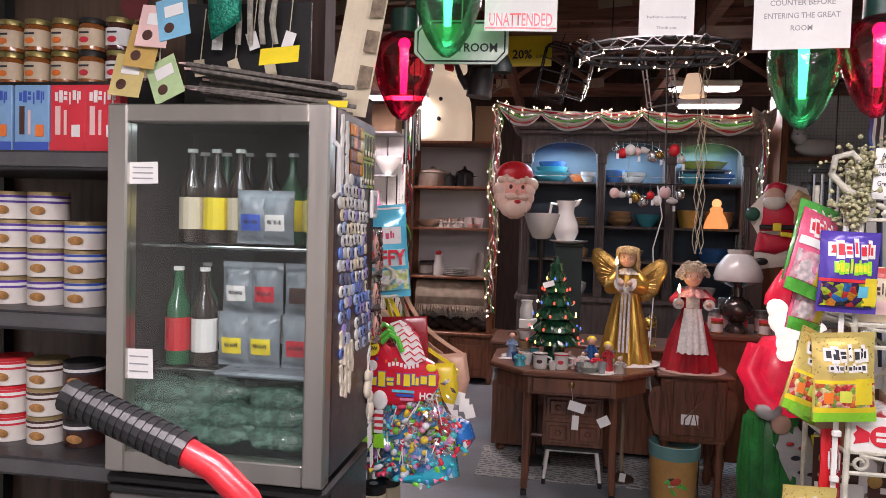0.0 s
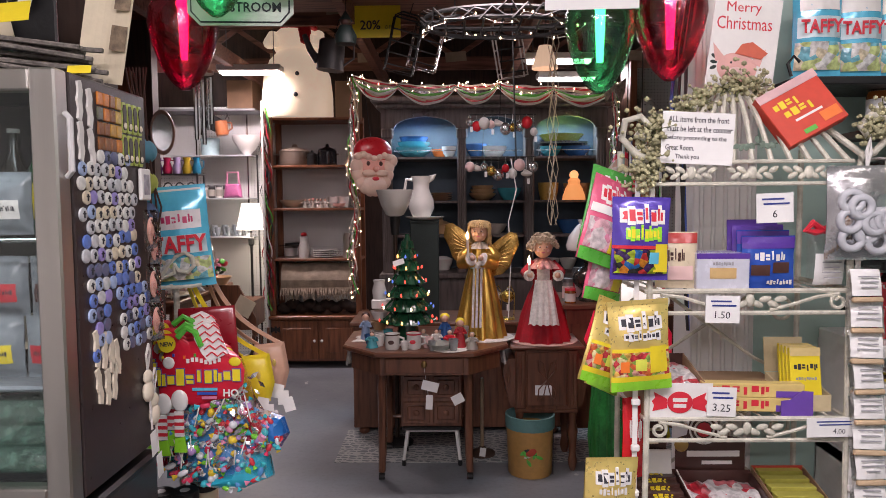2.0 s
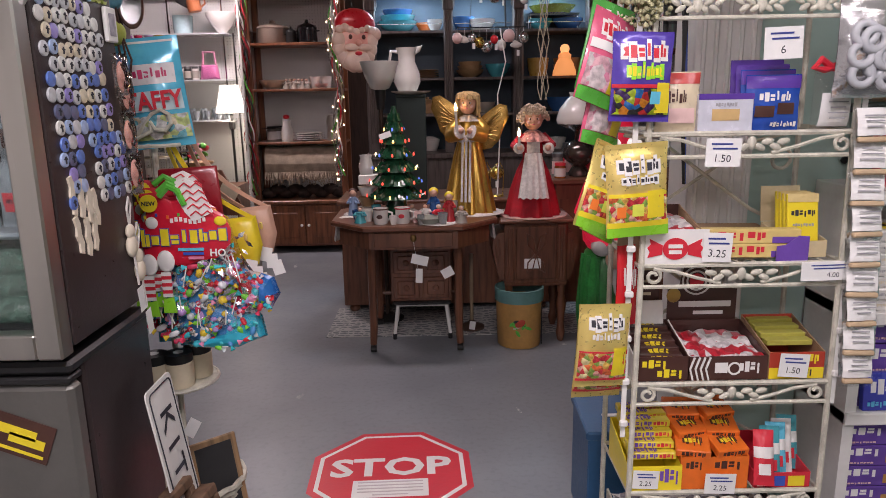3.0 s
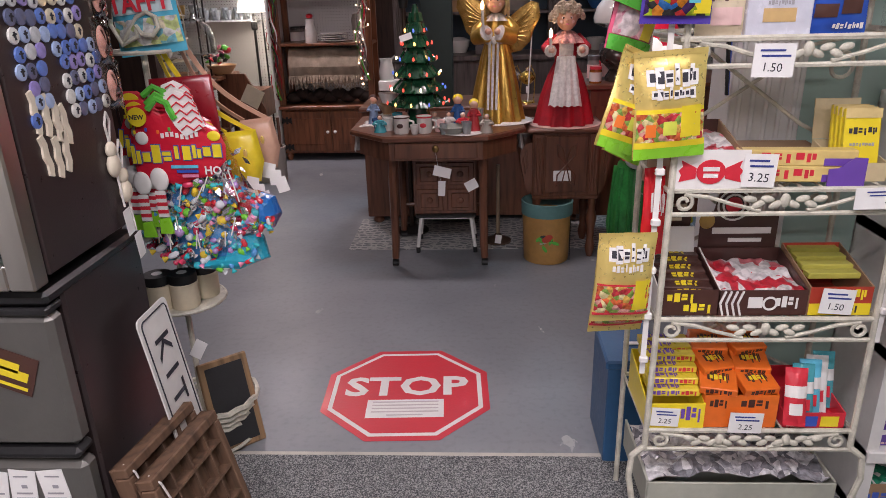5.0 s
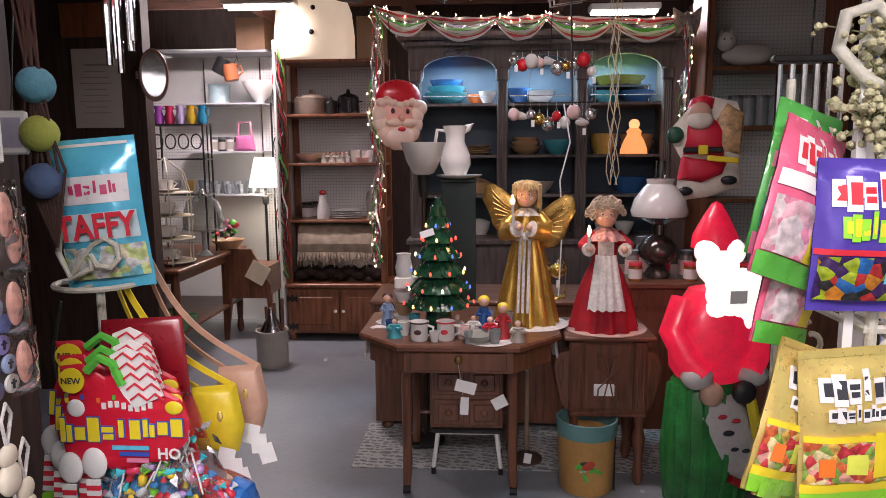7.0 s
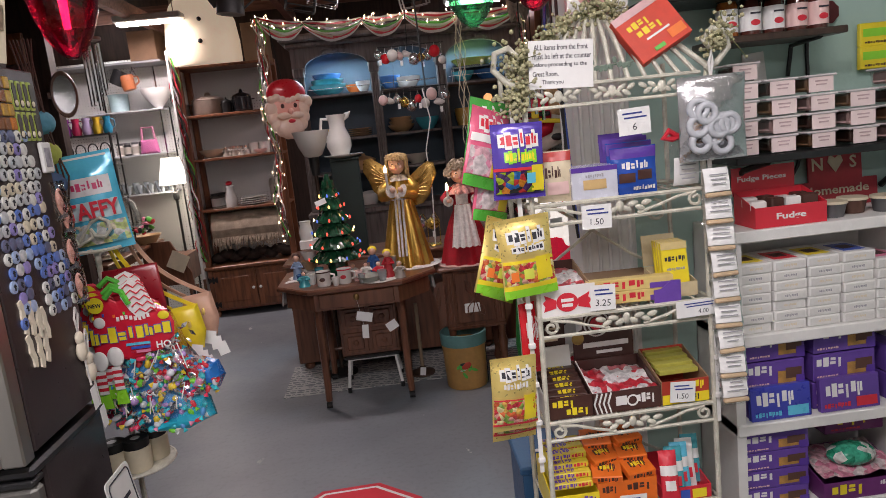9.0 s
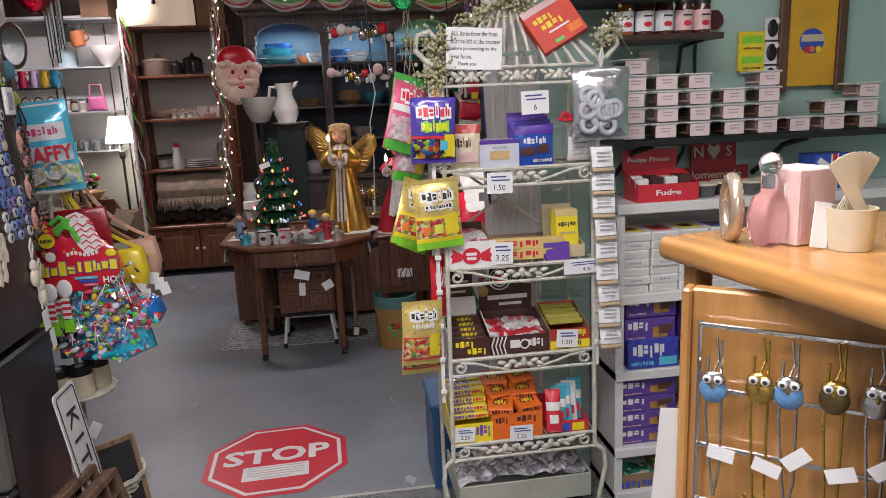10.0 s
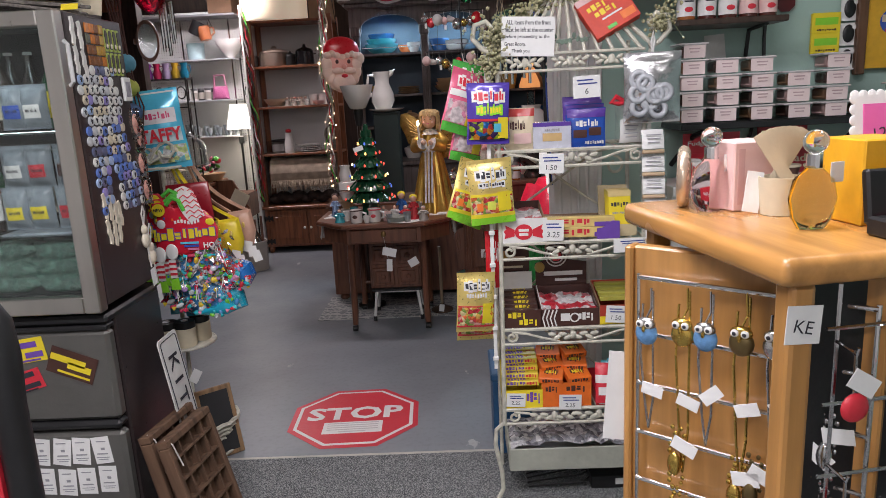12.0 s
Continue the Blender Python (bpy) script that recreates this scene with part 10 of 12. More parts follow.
torchiere()
ped = thing("display_pedestal", (0.775, 4.86, 0.7255), "dark green wooden display column", "pedestal")
part("column", slab(-0.088, -0.085, 0, 0.088, 0.085, 0.62, 0.003), DARKGREEN, ped)
part("cap", slab(-0.092, -0.09, 0.62, 0.092, 0.09, 0.635, 0.003), DARKGREEN, ped)
solo("platter", lathe([(0, 0), (0.07, 0), (0.12, 0.016), (0.125, 0.022), (0.118, 0.022), (0.068, 0.006), (0, 0.006)], 26), PORCELAIN, "white oval china platter", "platter", (0.775, 4.86, 1.361), smooth=50)
pt = thing("pitcher", (0.755, 4.86, 1.368), "tall white ironstone pitcher", "pitcher")
part("jug", lathe([(0, 0), (0.05, 0), (0.055, 0.01), (0.082, 0.07), (0.078, 0.12), (0.05, 0.19), (0.052, 0.23), (0.066, 0.27), (0.062, 0.27), (0.046, 0.23), (0.044, 0.19), (0, 0.18)], 26), PORCELAIN, pt, smooth=60)
part("spout", puff([(0.04, 0.22), (0.05, 0.275), (0.098, 0.285), (0.08, 0.245)], 0.02), PORCELAIN, pt, smooth=60)
part("handle", tube([(-0.05, 0, 0.245), (-0.095, 0, 0.25), (-0.105, 0, 0.19), (-0.08, 0, 0.1)], 0.010, 8), PORCELAIN, pt, smooth=60)
at_ = thing("ashtray_stand", (1.115, 4.42, 0.0045), "worn metal ashtray stand with round base", "stand")
part("base", lathe([(0, 0), (0.075, 0), (0.075, 0.012), (0.03, 0.03), (0.012, 0.05), (0, 0.05)], 22), BRON if False else M("rusty_metal", (0.11, 0.07, 0.05), 0.6, 0.5), at_, smooth=40)
part("pole", rod((0, 0, 0.04), (0, 0, 0.45), 0.011, 8), M("tan_pole", (0.3, 0.22, 0.14), 0.5), at_)
price_tag(at_, 0.0, -0.08, 0.04, 0.035, 0.05, 8)


# santas and snowman
def santa_face():
    P = M("glowing_rosy_plastic", (0.72, 0.36, 0.30), 0.4, sub=0.3, var=0.06)
    W = M("glowing_ivory_plastic", (0.72, 0.56, 0.46), 0.4, sub=0.3, var=0.12)
    # both plastics get a trace of orange emission for a warm glow
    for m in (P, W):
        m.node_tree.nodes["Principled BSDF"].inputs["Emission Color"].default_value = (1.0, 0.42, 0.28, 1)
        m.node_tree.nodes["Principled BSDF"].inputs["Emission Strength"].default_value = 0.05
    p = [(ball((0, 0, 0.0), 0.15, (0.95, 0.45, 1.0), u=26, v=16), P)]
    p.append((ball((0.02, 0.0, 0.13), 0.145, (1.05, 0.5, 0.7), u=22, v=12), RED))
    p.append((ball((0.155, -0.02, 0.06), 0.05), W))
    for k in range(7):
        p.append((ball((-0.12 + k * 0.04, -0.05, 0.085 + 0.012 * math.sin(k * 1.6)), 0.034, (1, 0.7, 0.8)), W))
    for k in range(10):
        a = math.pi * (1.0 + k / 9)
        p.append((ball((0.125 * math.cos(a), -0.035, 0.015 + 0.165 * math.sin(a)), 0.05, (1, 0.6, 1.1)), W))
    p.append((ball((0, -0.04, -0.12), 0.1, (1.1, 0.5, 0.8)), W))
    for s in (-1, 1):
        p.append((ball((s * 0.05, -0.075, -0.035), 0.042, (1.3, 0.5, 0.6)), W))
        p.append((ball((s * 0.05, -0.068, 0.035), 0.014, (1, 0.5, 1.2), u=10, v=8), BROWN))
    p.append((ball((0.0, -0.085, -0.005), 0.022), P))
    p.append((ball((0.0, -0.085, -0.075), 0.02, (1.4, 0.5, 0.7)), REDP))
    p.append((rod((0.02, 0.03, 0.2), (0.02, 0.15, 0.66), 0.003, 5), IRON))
    multi("santa_face", p, "large glossy plastic Santa face decoration with faint glow added", "decoration", (0.36, 5.52, 1.72), 32)


santa_face()


def hung_santa():
    WP = M("lit_white_plastic", (0.78, 0.72, 0.62), 0.45)
    RP = M("lit_red_plastic", (0.66, 0.02, 0.05), 0.4)
    back = [(-0.18, 0.34), (-0.08, 0.46), (0.0, 0.54), (0.08, 0.52), (0.17, 0.50), (0.21, 0.40), (0.2, 0.2), (0.21, 0.06), (0.05, 0.0), (-0.08, -0.02), (-0.12, 0.05), (-0.1, 0.2)]
    p = [(puff(back, 0.03), WP), (puff([(-0.10, 0.22), (0.12, 0.2), (0.13, 0.36), (0.06, 0.42), (-0.08, 0.42)], 0.06, 0.3), RP), (puff([(-0.12, 0.09), (0.0, 0.07), (0.12, 0.12), (0.15, 0.2), (-0.1, 0.22)], 0.055, 0.3), RP)]
    p.append((box((0.0, -0.058, 0.25), (0.2, 0.02, 0.03), 0.006), BLACK))
    p.append((box((0.0, -0.07, 0.25), (0.05, 0.012, 0.05), 0.004), YELLOW))
    p.append((ball((-0.02, -0.045, 0.44), 0.06, (1, 0.5, 1)), SKIN))
    p.append((ball((-0.02, -0.055, 0.405), 0.06, (1.15, 0.5, 0.8)), WP))
    p.append((puff([(-0.08, 0.47), (0.05, 0.46), (0.06, 0.52), (0.0, 0.54), (-0.06, 0.52)], 0.05, 0.3), RP))
    p.append((ball((-0.14, -0.03, 0.33), 0.045, (1, 0.6, 1)), M("mitten_green", (0.02, 0.1, 0.06), 0.5)))
    p.append((puff([(0.06, 0.22), (0.2, 0.22), (0.21, 0.44), (0.12, 0.5), (0.06, 0.42)], 0.05, 0.3), M("toy_sack_tan", (0.62, 0.40, 0.2), 0.5, scale=30, var=0.5)))
    p.append((box((0.1, -0.07, 0.2), (0.16, 0.015, 0.03), 0.005, m=pose(0, 0, 0, 0, 6, 0)), YELLOW))
    for x, z in ((-0.08, 0.03), (0.14, 0.09)):
        p.append((ball((x, -0.04, z), 0.035, (1.2, 0.6, 0.7)), BLACK))
    p.append((tube([(0.01, 0, 0.52), (0.02, 0.02, 0.94), (0.03, 0.05, 1.485)], 0.003, 5), IRON))
    multi("hanging_santa", p, "flat plastic Santa decoration hanging by the hutch", "decoration", (2.07, 5.0, 1.255), -8)


hung_santa()


def standing_santa():
    def lit(name, col, k):
        m = M(name, col, 0.35, coat=0.3, scale=9, var=0.4)
        b = m.node_tree.nodes["Principled BSDF"]
        b.inputs["Emission Color"].default_value, b.inputs["Emission Strength"].default_value = (*col, 1), k
        return m

    G = M("sack_green_plastic", (0.025, 0.24, 0.05), 0.35, coat=0.3, scale=8, var=0.5)
    W = M("pale_plastic", (0.62, 0.58, 0.56), 0.4)
    LW, RP = lit("lit_pale_plastic", (0.9, 0.84, 0.78), 0.9), lit("bright_red_plastic", (0.72, 0.015, 0.05), 0.45)
    p = [(lathe([(0, 0), (0.15, 0), (0.175, 0.03), (0.19, 0.2), (0.185, 0.4), (0.16, 0.54), (0.12, 0.58), (0, 0.58)], 26, m=Matrix.Diagonal((1, 0.75, 1, 1))), G)]
    for k in range(9):
        a = math.pi * (0.95 + k / 7.5)
        p.append((tube([(0.165 * math.cos(a), 0.125 * math.sin(a), 0.02), (0.192 * math.cos(a + 0.1), 0.145 * math.sin(a + 0.1), 0.25), (0.165 * math.cos(a), 0.125 * math.sin(a), 0.53)], 0.014, 6), G))
    p.append((puff([(-0.09, 0.42), (-0.06, 0.5), (0.03, 0.52), (0.1, 0.46), (0.15, 0.3), (0.15, 0.16), (0.08, 0.12), (0.02, 0.17), (-0.03, 0.26)], 0.05, 0.2, -0.115), W))
    p.append((tube([(0.02, -0.16, 0.17), (0.08, -0.165, 0.14), (0.16, -0.13, 0.13)], 0.018, 8), M("dark_red_trim", (0.45, 0.01, 0.02), 0.4)))
    p.append((tube([(0.1, -0.15, 0.5), (0.12, -0.16, 0.4), (0.17, -0.12, 0.26)], 0.022, 8), YELLOW))
    p.append((lathe([(0.13, 0.54), (0.17, 0.60), (0.18, 0.7), (0.165, 0.82), (0.10, 0.93), (0, 0.95)], 26, m=Matrix.Diagonal((1, 0.8, 1, 1))), RP))
    for s in (-1, 1):
        p.append((tube([(s * 0.12, 0, 0.88), (s * 0.185, -0.03, 0.76), (s * 0.15, -0.09, 0.66), (s * 0.1, -0.13, 0.60)], 0.06, 12, taper=lambda u: 1 - 0.15 * u), RP))
        p.append((ball((s * 0.12, -0.12, 0.595), 0.066, (1, 0.8, 0.8)), W))
        p.append((ball((s * 0.07, -0.15, 0.53), 0.05, (1, 0.7, 1)), SKIN if s < 0 else BLACK))
    p.append((ball((0, -0.03, 1.03), 0.085), LW))
    for k in range(16):
        a, v = (k % 4 - 1.5) * 0.055, k // 4
        p.append((ball((0.03 + a * (1 - 0.12 * v), -0.115 + 0.008 * v, 0.98 - v * 0.055), 0.048, (1, 0.6, 1.1)), LW))
    p.append((ball((-0.05, -0.04, 1.09), 0.055), LW))
    p.append((ball((0.04, -0.06, 1.09), 0.055), LW))
    p.append((lathe([(0.095, 1.1), (0.09, 1.15), (0.05, 1.23), (0.02, 1.28), (0, 1.29)], 18), RP))
    for x, z, c, r in ((-0.03, 0.44, REDP, 0.014), (0.03, 0.42, REDP, 0.014), (0.0, 0.37, INK, 0.017), (0.08, 0.29, INK, 0.013), (0.03, 0.3, INK, 0.012)):
        p.append((ball((x, -0.17, z), r, (1.5, 0.5, 0.7), u=8, v=6), c))
    p.append((box((0.0, -0.19, 0.93), (0.07, 0.002, 0.05), m=pose(0, 0, 0, 0, 0, 0)), PAPER))
    multi("standing_santa", p, "tall plastic Santa, lit inside, with green sack on the floor", "decoration", (1.85, 4.05, 0.0045), 12)


standing_santa()


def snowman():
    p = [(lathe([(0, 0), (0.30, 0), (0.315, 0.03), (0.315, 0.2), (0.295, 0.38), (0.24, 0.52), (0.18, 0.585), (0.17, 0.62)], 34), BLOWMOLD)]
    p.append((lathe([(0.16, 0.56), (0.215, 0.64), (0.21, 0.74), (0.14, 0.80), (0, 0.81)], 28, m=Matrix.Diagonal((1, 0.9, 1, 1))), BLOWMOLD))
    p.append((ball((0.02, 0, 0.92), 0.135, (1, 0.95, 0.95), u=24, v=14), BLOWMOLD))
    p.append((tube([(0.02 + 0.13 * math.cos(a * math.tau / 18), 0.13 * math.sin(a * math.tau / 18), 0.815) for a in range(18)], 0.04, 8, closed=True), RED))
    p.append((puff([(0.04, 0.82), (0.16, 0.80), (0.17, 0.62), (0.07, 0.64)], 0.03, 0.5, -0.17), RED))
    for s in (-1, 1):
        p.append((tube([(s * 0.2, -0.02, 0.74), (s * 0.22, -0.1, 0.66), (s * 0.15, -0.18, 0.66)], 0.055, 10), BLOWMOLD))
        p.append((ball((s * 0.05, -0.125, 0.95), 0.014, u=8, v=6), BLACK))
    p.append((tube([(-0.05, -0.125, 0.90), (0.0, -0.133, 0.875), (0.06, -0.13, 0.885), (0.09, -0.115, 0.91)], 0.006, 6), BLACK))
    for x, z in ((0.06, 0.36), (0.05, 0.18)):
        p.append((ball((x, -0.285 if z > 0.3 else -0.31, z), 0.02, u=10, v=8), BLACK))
    multi("snowman", p, "large warm white plastic snowman with red scarf and added dim glow", "decoration", (-0.43, 6.76, 2.2255))


snowman()
solo("cardboard_box", box((0, 0, 0.16), (0.2, 0.28, 0.32), 0.004), CARD, "plain brown cardboard box on the shelf top", "box", (0.03, 6.76, 2.2255))
solo("cardboard_box", box((0, 0, 0.13), (0.24, 0.3, 0.26), 0.004), M("brown_box_card", (0.2, 0.11, 0.06), 0.7), "dark brown cardboard box on the top board", "box", (-1.02, 7.12, 2.3615))
WC = thing("watering_can", (0.10, 5.38, 2.40), "grey galvanised watering can hanging by its handle", "watering can", ry=6)
part("can", lathe([(0, 0), (0.095, 0), (0.09, 0.2), (0.08, 0.21), (0, 0.21)], 22), GALV, WC, smooth=40)
part("spout", tube([(-0.09, 0, 0.06), (-0.15, 0, 0.13), (-0.2, 0, 0.23)], 0.03, 10, taper=lambda u: 1 - 0.4 * u), GALV, WC, smooth=50)
part("handle", tube([(0.09, 0, 0.2), (0.15, 0, 0.2), (0.16, 0, 0.1), (0.09, 0, 0.04)], 0.008, 8), GALV, WC, smooth=50)
part("cord", rod((0, 0, 0.2), (0.035, 0, 0.36), 0.003, 5), IRON, WC)

# shelf unit: pots, cups, blanket
def lidded_pot(loc, m, label, r=0.08, h=0.11):
    t = thing("pot", loc, label, "pot")
    part("body", lathe([(0, 0), (r, 0), (r * 1.05, h * 0.1), (r, h * 0.75), (0, h * 0.75)], 22), m, t, smooth=40)
    part("lid", lathe([(r * 1.03, h * 0.75), (r * 0.9, h * 0.86), (r * 0.2, h), (r * 0.15, h * 1.15), (0, h * 1.17)], 22), m, t, smooth=50)
    for s in (-1, 1):
        part("handle", tube([(s * r, -0.02, h * 0.6), (s * r * 1.3, 0, h * 0.6), (s * r, 0.02, h * 0.6)], 0.005, 6), m, t)


lidded_pot((-0.47, 6.77, 1.811), M("grey_brown_enamel", (0.26, 0.2, 0.16), 0.35), "large grey-brown lidded roasting pot", 0.14, 0.17)
lidded_pot((-0.30, 6.70, 1.811), IRON, "small black cast pot", 0.045, 0.12)
lidded_pot((-0.17, 6.74, 1.811), M("black_enamel", (0.012, 0.012, 0.014), 0.2, coat=0.4), "black enamel lidded pot", 0.085, 0.17)
bowl(0.12, 0.075, M("cream_pottery", (0.5, 0.42, 0.32), 0.4), "wide cream pottery bowl", (-0.49, 6.75, 1.431), "shelf crockery")
for k in range(6):
    small_figure((-0.37 + k * 0.035, 6.70 + 0.02 * (k % 2), 1.431), PORCELAIN if k % 2 else GREYSTONE, "tiny white and brown china animal", 0.09, hair=REDP if k == 2 else BROWN)
for k, x in enumerate((-0.13, -0.03)):
    bowl(0.05, 0.1, PORCELAIN, "plain white china cup", (x, 6.76, 1.431), "shelf crockery", foot=0.7)
bowl(0.06, 0.04, PALEPINK, "small pink striped bowl", (-0.06, 6.68, 1.431), "shelf crockery")
for k in range(3):
    jar((-0.53 + k * 0.02, 6.74 + k * 0.05, 0.981 + k * 0.0), M("smoked_jar_glass", (0.3, 0.28, 0.25), 0.15, coat=0.5) if k == 0 else bpy.data.materials["smoked_jar_glass"], IRON, PAPER, "squat glass jar with black lid", 0.045, 0.13, "shelf jars")
solo("china_bottle", lathe([(0, 0), (0.05, 0), (0.055, 0.08), (0.035, 0.15), (0.04, 0.19), (0, 0.2)], 20), PORCELAIN, "white china bear-shaped bottle", "bottle", (-0.385, 6.68, 0.981), smooth=60)
solo("china_hat", ball((0, 0, 0.01), 0.03, (1, 1, 0.7)), RED, "small red china cap", "cap", (-0.385, 6.68, 1.183), smooth=60)
for k in range(4):
    solo("plate", lathe([(0, 0), (0.07, 0), (0.12, 0.012), (0.12, 0.017), (0.068, 0.005), (0, 0.005)], 24), PORCELAIN, "white china plate in a stack", "plate", (-0.2, 6.74, 0.981 + k * 0.018), group="stacked shelf plates", smooth=40)
solo("coffee_grinder", lathe([(0, 0), (0.04, 0), (0.035, 0.12), (0.045, 0.16), (0.03, 0.22), (0, 0.23)], 18), GREYSTONE, "tall grey china figure with dark cap", "figurine", (0.0, 6.72, 0.981), smooth=50)
wt = solo("wire_riser", slab(-0.6, 6.63, 1.095, -0.42, 6.8, 1.10), CHROME, "small white wire riser shelf", "riser")
r11 = random.Random(4)
th = thing("fleece_throw", (-0.26, 6.72, 0.62), "cream fleece throw with fringe, rolled on the counter", "blanket")
part("roll", sheet(lambda u, v: Vector(((u - 0.5) * 0.64, -0.13 * math.cos(v * math.tau) * (1 + 0.05 * math.sin(u * 17)), 0.17 + 0.15 * math.sin(v * math.tau) * (1 + 0.06 * math.sin(u * 11 + v * 9)))), 40, 20), FUR, th, smooth=60)
fr_ = bmesh.new()
for k in range(70):
    x = -0.32 + k * 0.0093
    tube([(x, -0.12, 0.10), (x + r11.uniform(-0.01, 0.01), -0.135, 0.04 + r11.uniform(-0.01, 0.03)), (x + r11.uniform(-0.015, 0.015), -0.13, 0.0 + r11.uniform(-0.02, 0.03))], 0.004, 4, fr_)
tagged(part("fringe", fr_, FUR, th, "long knotted fringe"), kind="stuff")
for k in range(9):
    solo("folded_scarf", ball((0, 0, 0.05), 0.065, (1.15, 1.3, 0.75), u=14, v=8), M("dark_scarf_cloth", (0.04, 0.025, 0.02), 0.9, scale=20, var=0.6) if k == 0 else bpy.data.materials["dark_scarf_cloth"], "dark folded cloth on the counter", "cloth", (-0.58 + k * 0.078, 6.72, 0.471 + (0.03 if k % 2 else 0)), group="dark folded cloths", smooth=50)

# wall of glass shelves
sh = thing("glass_shelves", (-1.25, 7.14, 0), "glass shelves on the white pegboard wall", "shelf")
for z, x0, x1 in ((1.935, -0.45, 0.31), (1.53, -0.45, 0.29), (1.165, -0.45, 0.28)):
    part("shelf", slab(x0, -0.14, z - 0.012, x1, 0.13, z), M("pale_shelf", (0.55, 0.58, 0.6), 0.2, coat=0.4) if z > 1.9 else bpy.data.materials["pale_shelf"], sh)
part("top_board", slab(-0.55, -0.18, 2.34, 0.37, 0.13, 2.36, 0.003), M("grey_board", (0.3, 0.3, 0.31), 0.5), sh)
for x in (-0.3, 0.2):
    part("bracket", slab(x, 0.12, 1.1, x + 0.012, 0.138, 2.34), CHROME, sh)
bowl(0.14, 0.18, PORCELAIN, "large white cone-shaped bowl", (-1.0, 7.1, 1.936), "glass shelf crockery", foot=0.25)
bowl(0.09, 0.16, M("pale_aqua_glass", (0.45, 0.62, 0.65), 0.2, coat=0.5), "pale aqua glass vase", (-1.36, 7.12, 1.936), "glass shelf crockery", foot=0.9)
for k, (x, m, a) in enumerate(((-1.30, BLACK, 30), (-1.18, M("copper_glaze", (0.36, 0.12, 0.05), 0.3), -10))):
    g = thing("hanging_mug", (x, 6.95, 2.17 - 0.06 * k), "dark glazed mug hanging from a hook", "mug", ry=a, group="hanging mugs")
    part("cup", lathe([(0, 0), (0.055, 0), (0.06, 0.02), (0.062, 0.13), (0.056, 0.13), (0.05, 0.01), (0, 0.01)], 18), m, g, smooth=50)
    part("handle", tube([(0.06, 0, 0.11), (0.10, 0, 0.1), (0.1, 0, 0.05), (0.06, 0, 0.03)], 0.008, 8), m, g)
    part("hook", rod((0.09, 0, 0.1), (0.07, 0.02, 0.2), 0.003, 5), IRON, g)
pb = thing("beaded_bag", (-1.13, 7.05, 1.531), "small pink beaded handbag with loop handle", "handbag")
part("bag", puff([(-0.09, 0.0), (0.09, 0.0), (0.075, 0.13), (-0.075, 0.13)], 0.045), M("pink_beads", (0.6, 0.16, 0.36), 0.35, bump=0.9, bscale=90), pb, smooth=40)
part("handle", tube([(-0.06, 0, 0.12), (-0.05, 0, 0.24), (0.05, 0, 0.24), (0.06, 0, 0.12)], 0.012, 8), M("rose_handle", (0.5, 0.2, 0.3), 0.4), pb, smooth=60)
for k in range(5):
    jar((-1.42 + k * 0.07, 7.1, 1.531), BLACK if k % 2 else PORCELAIN, GALV, GREYSTONE, "small dark china pot with lid", 0.032, 0.12, "small pots")
CG = M("cut_glass", (0.62, 0.68, 0.7), 0.06, coat=0.8, trans=0.6)
for k in range(11):
    bowl(0.032, 0.085 + 0.02 * (k % 2), CG, "small clear cut-glass tumbler", (-1.5 + k * 0.052, 7.06 + 0.06 * (k % 2), 1.166), "cut glass tumblers", foot=0.5, category="glass")


def floor_lamp():
    t = thing("floor_lamp", (-0.93, 6.92, 0), "black floor lamp with lit white pleated shade", "floor lamp")
    part("base", lathe([(0, 0), (0.12, 0), (0.12, 0.02), (0.02, 0.04), (0, 0.04)], 20), IRON, t, smooth=40)
    part("pole", rod((0, 0, 0.03), (0, 0, 1.22), 0.012, 8), IRON, t)
    part("clamp", box((0, 0, 1.12), (0.05, 0.04, 0.08), 0.01), IRON, t)
    bm = bmesh.new()
    for k in range(32):
        a, b = k * math.tau / 32, (k + 1) * math.tau / 32
        ra = 1.0 if k % 2 else 0.95
        rb = 0.95 if k % 2 else 1.0
        v = [bm.verts.new((r * math.cos(x), r * math.sin(x), z)) for r, x, z in ((0.135 * ra, a, 1.23), (0.135 * rb, b, 1.23), (0.08 * rb, b, 1.475), (0.08 * ra, a, 1.475))]
        bm.faces.new(v)
    part("shade", bm, SHADE_GLOW, t, "lit white pleated shade")
    wire = solo("thin_pole", rod((-0.87, 7.0, 0.0), (-0.885, 7.02, 1.93), 0.008, 8), IRON, "thin black iron pole behind the lamp", "pole")


floor_lamp()
lamp("floor_lamp_light", (-0.93, 6.92, 1.2), 0.2, 3.0, (1, 0.9, 0.75))
ck = thing("stoneware_crock", (-0.60, 5.90, 0), "grey stoneware crock with bottles in it", "crock")
part("crock", lathe([(0, 0), (0.105, 0), (0.11, 0.01), (0.112, 0.24), (0.118, 0.25), (0.118, 0.265), (0.105, 0.265), (0.1, 0.02), (0, 0.02)], 26), GREYSTONE, ck, smooth=40)
part("funnel", lathe([(0.09, 0.25), (0.03, 0.36), (0.02, 0.42), (0, 0.42)], 18), CHROME, ck, smooth=50)
for k in range(3):
    part("umbrella_handle", rod((-0.03 + 0.05 * k, 0.03, 0.03), (-0.05 + 0.06 * k, 0.04, 0.42 + 0.03 * k), 0.012, 8), WALNUT, ck)


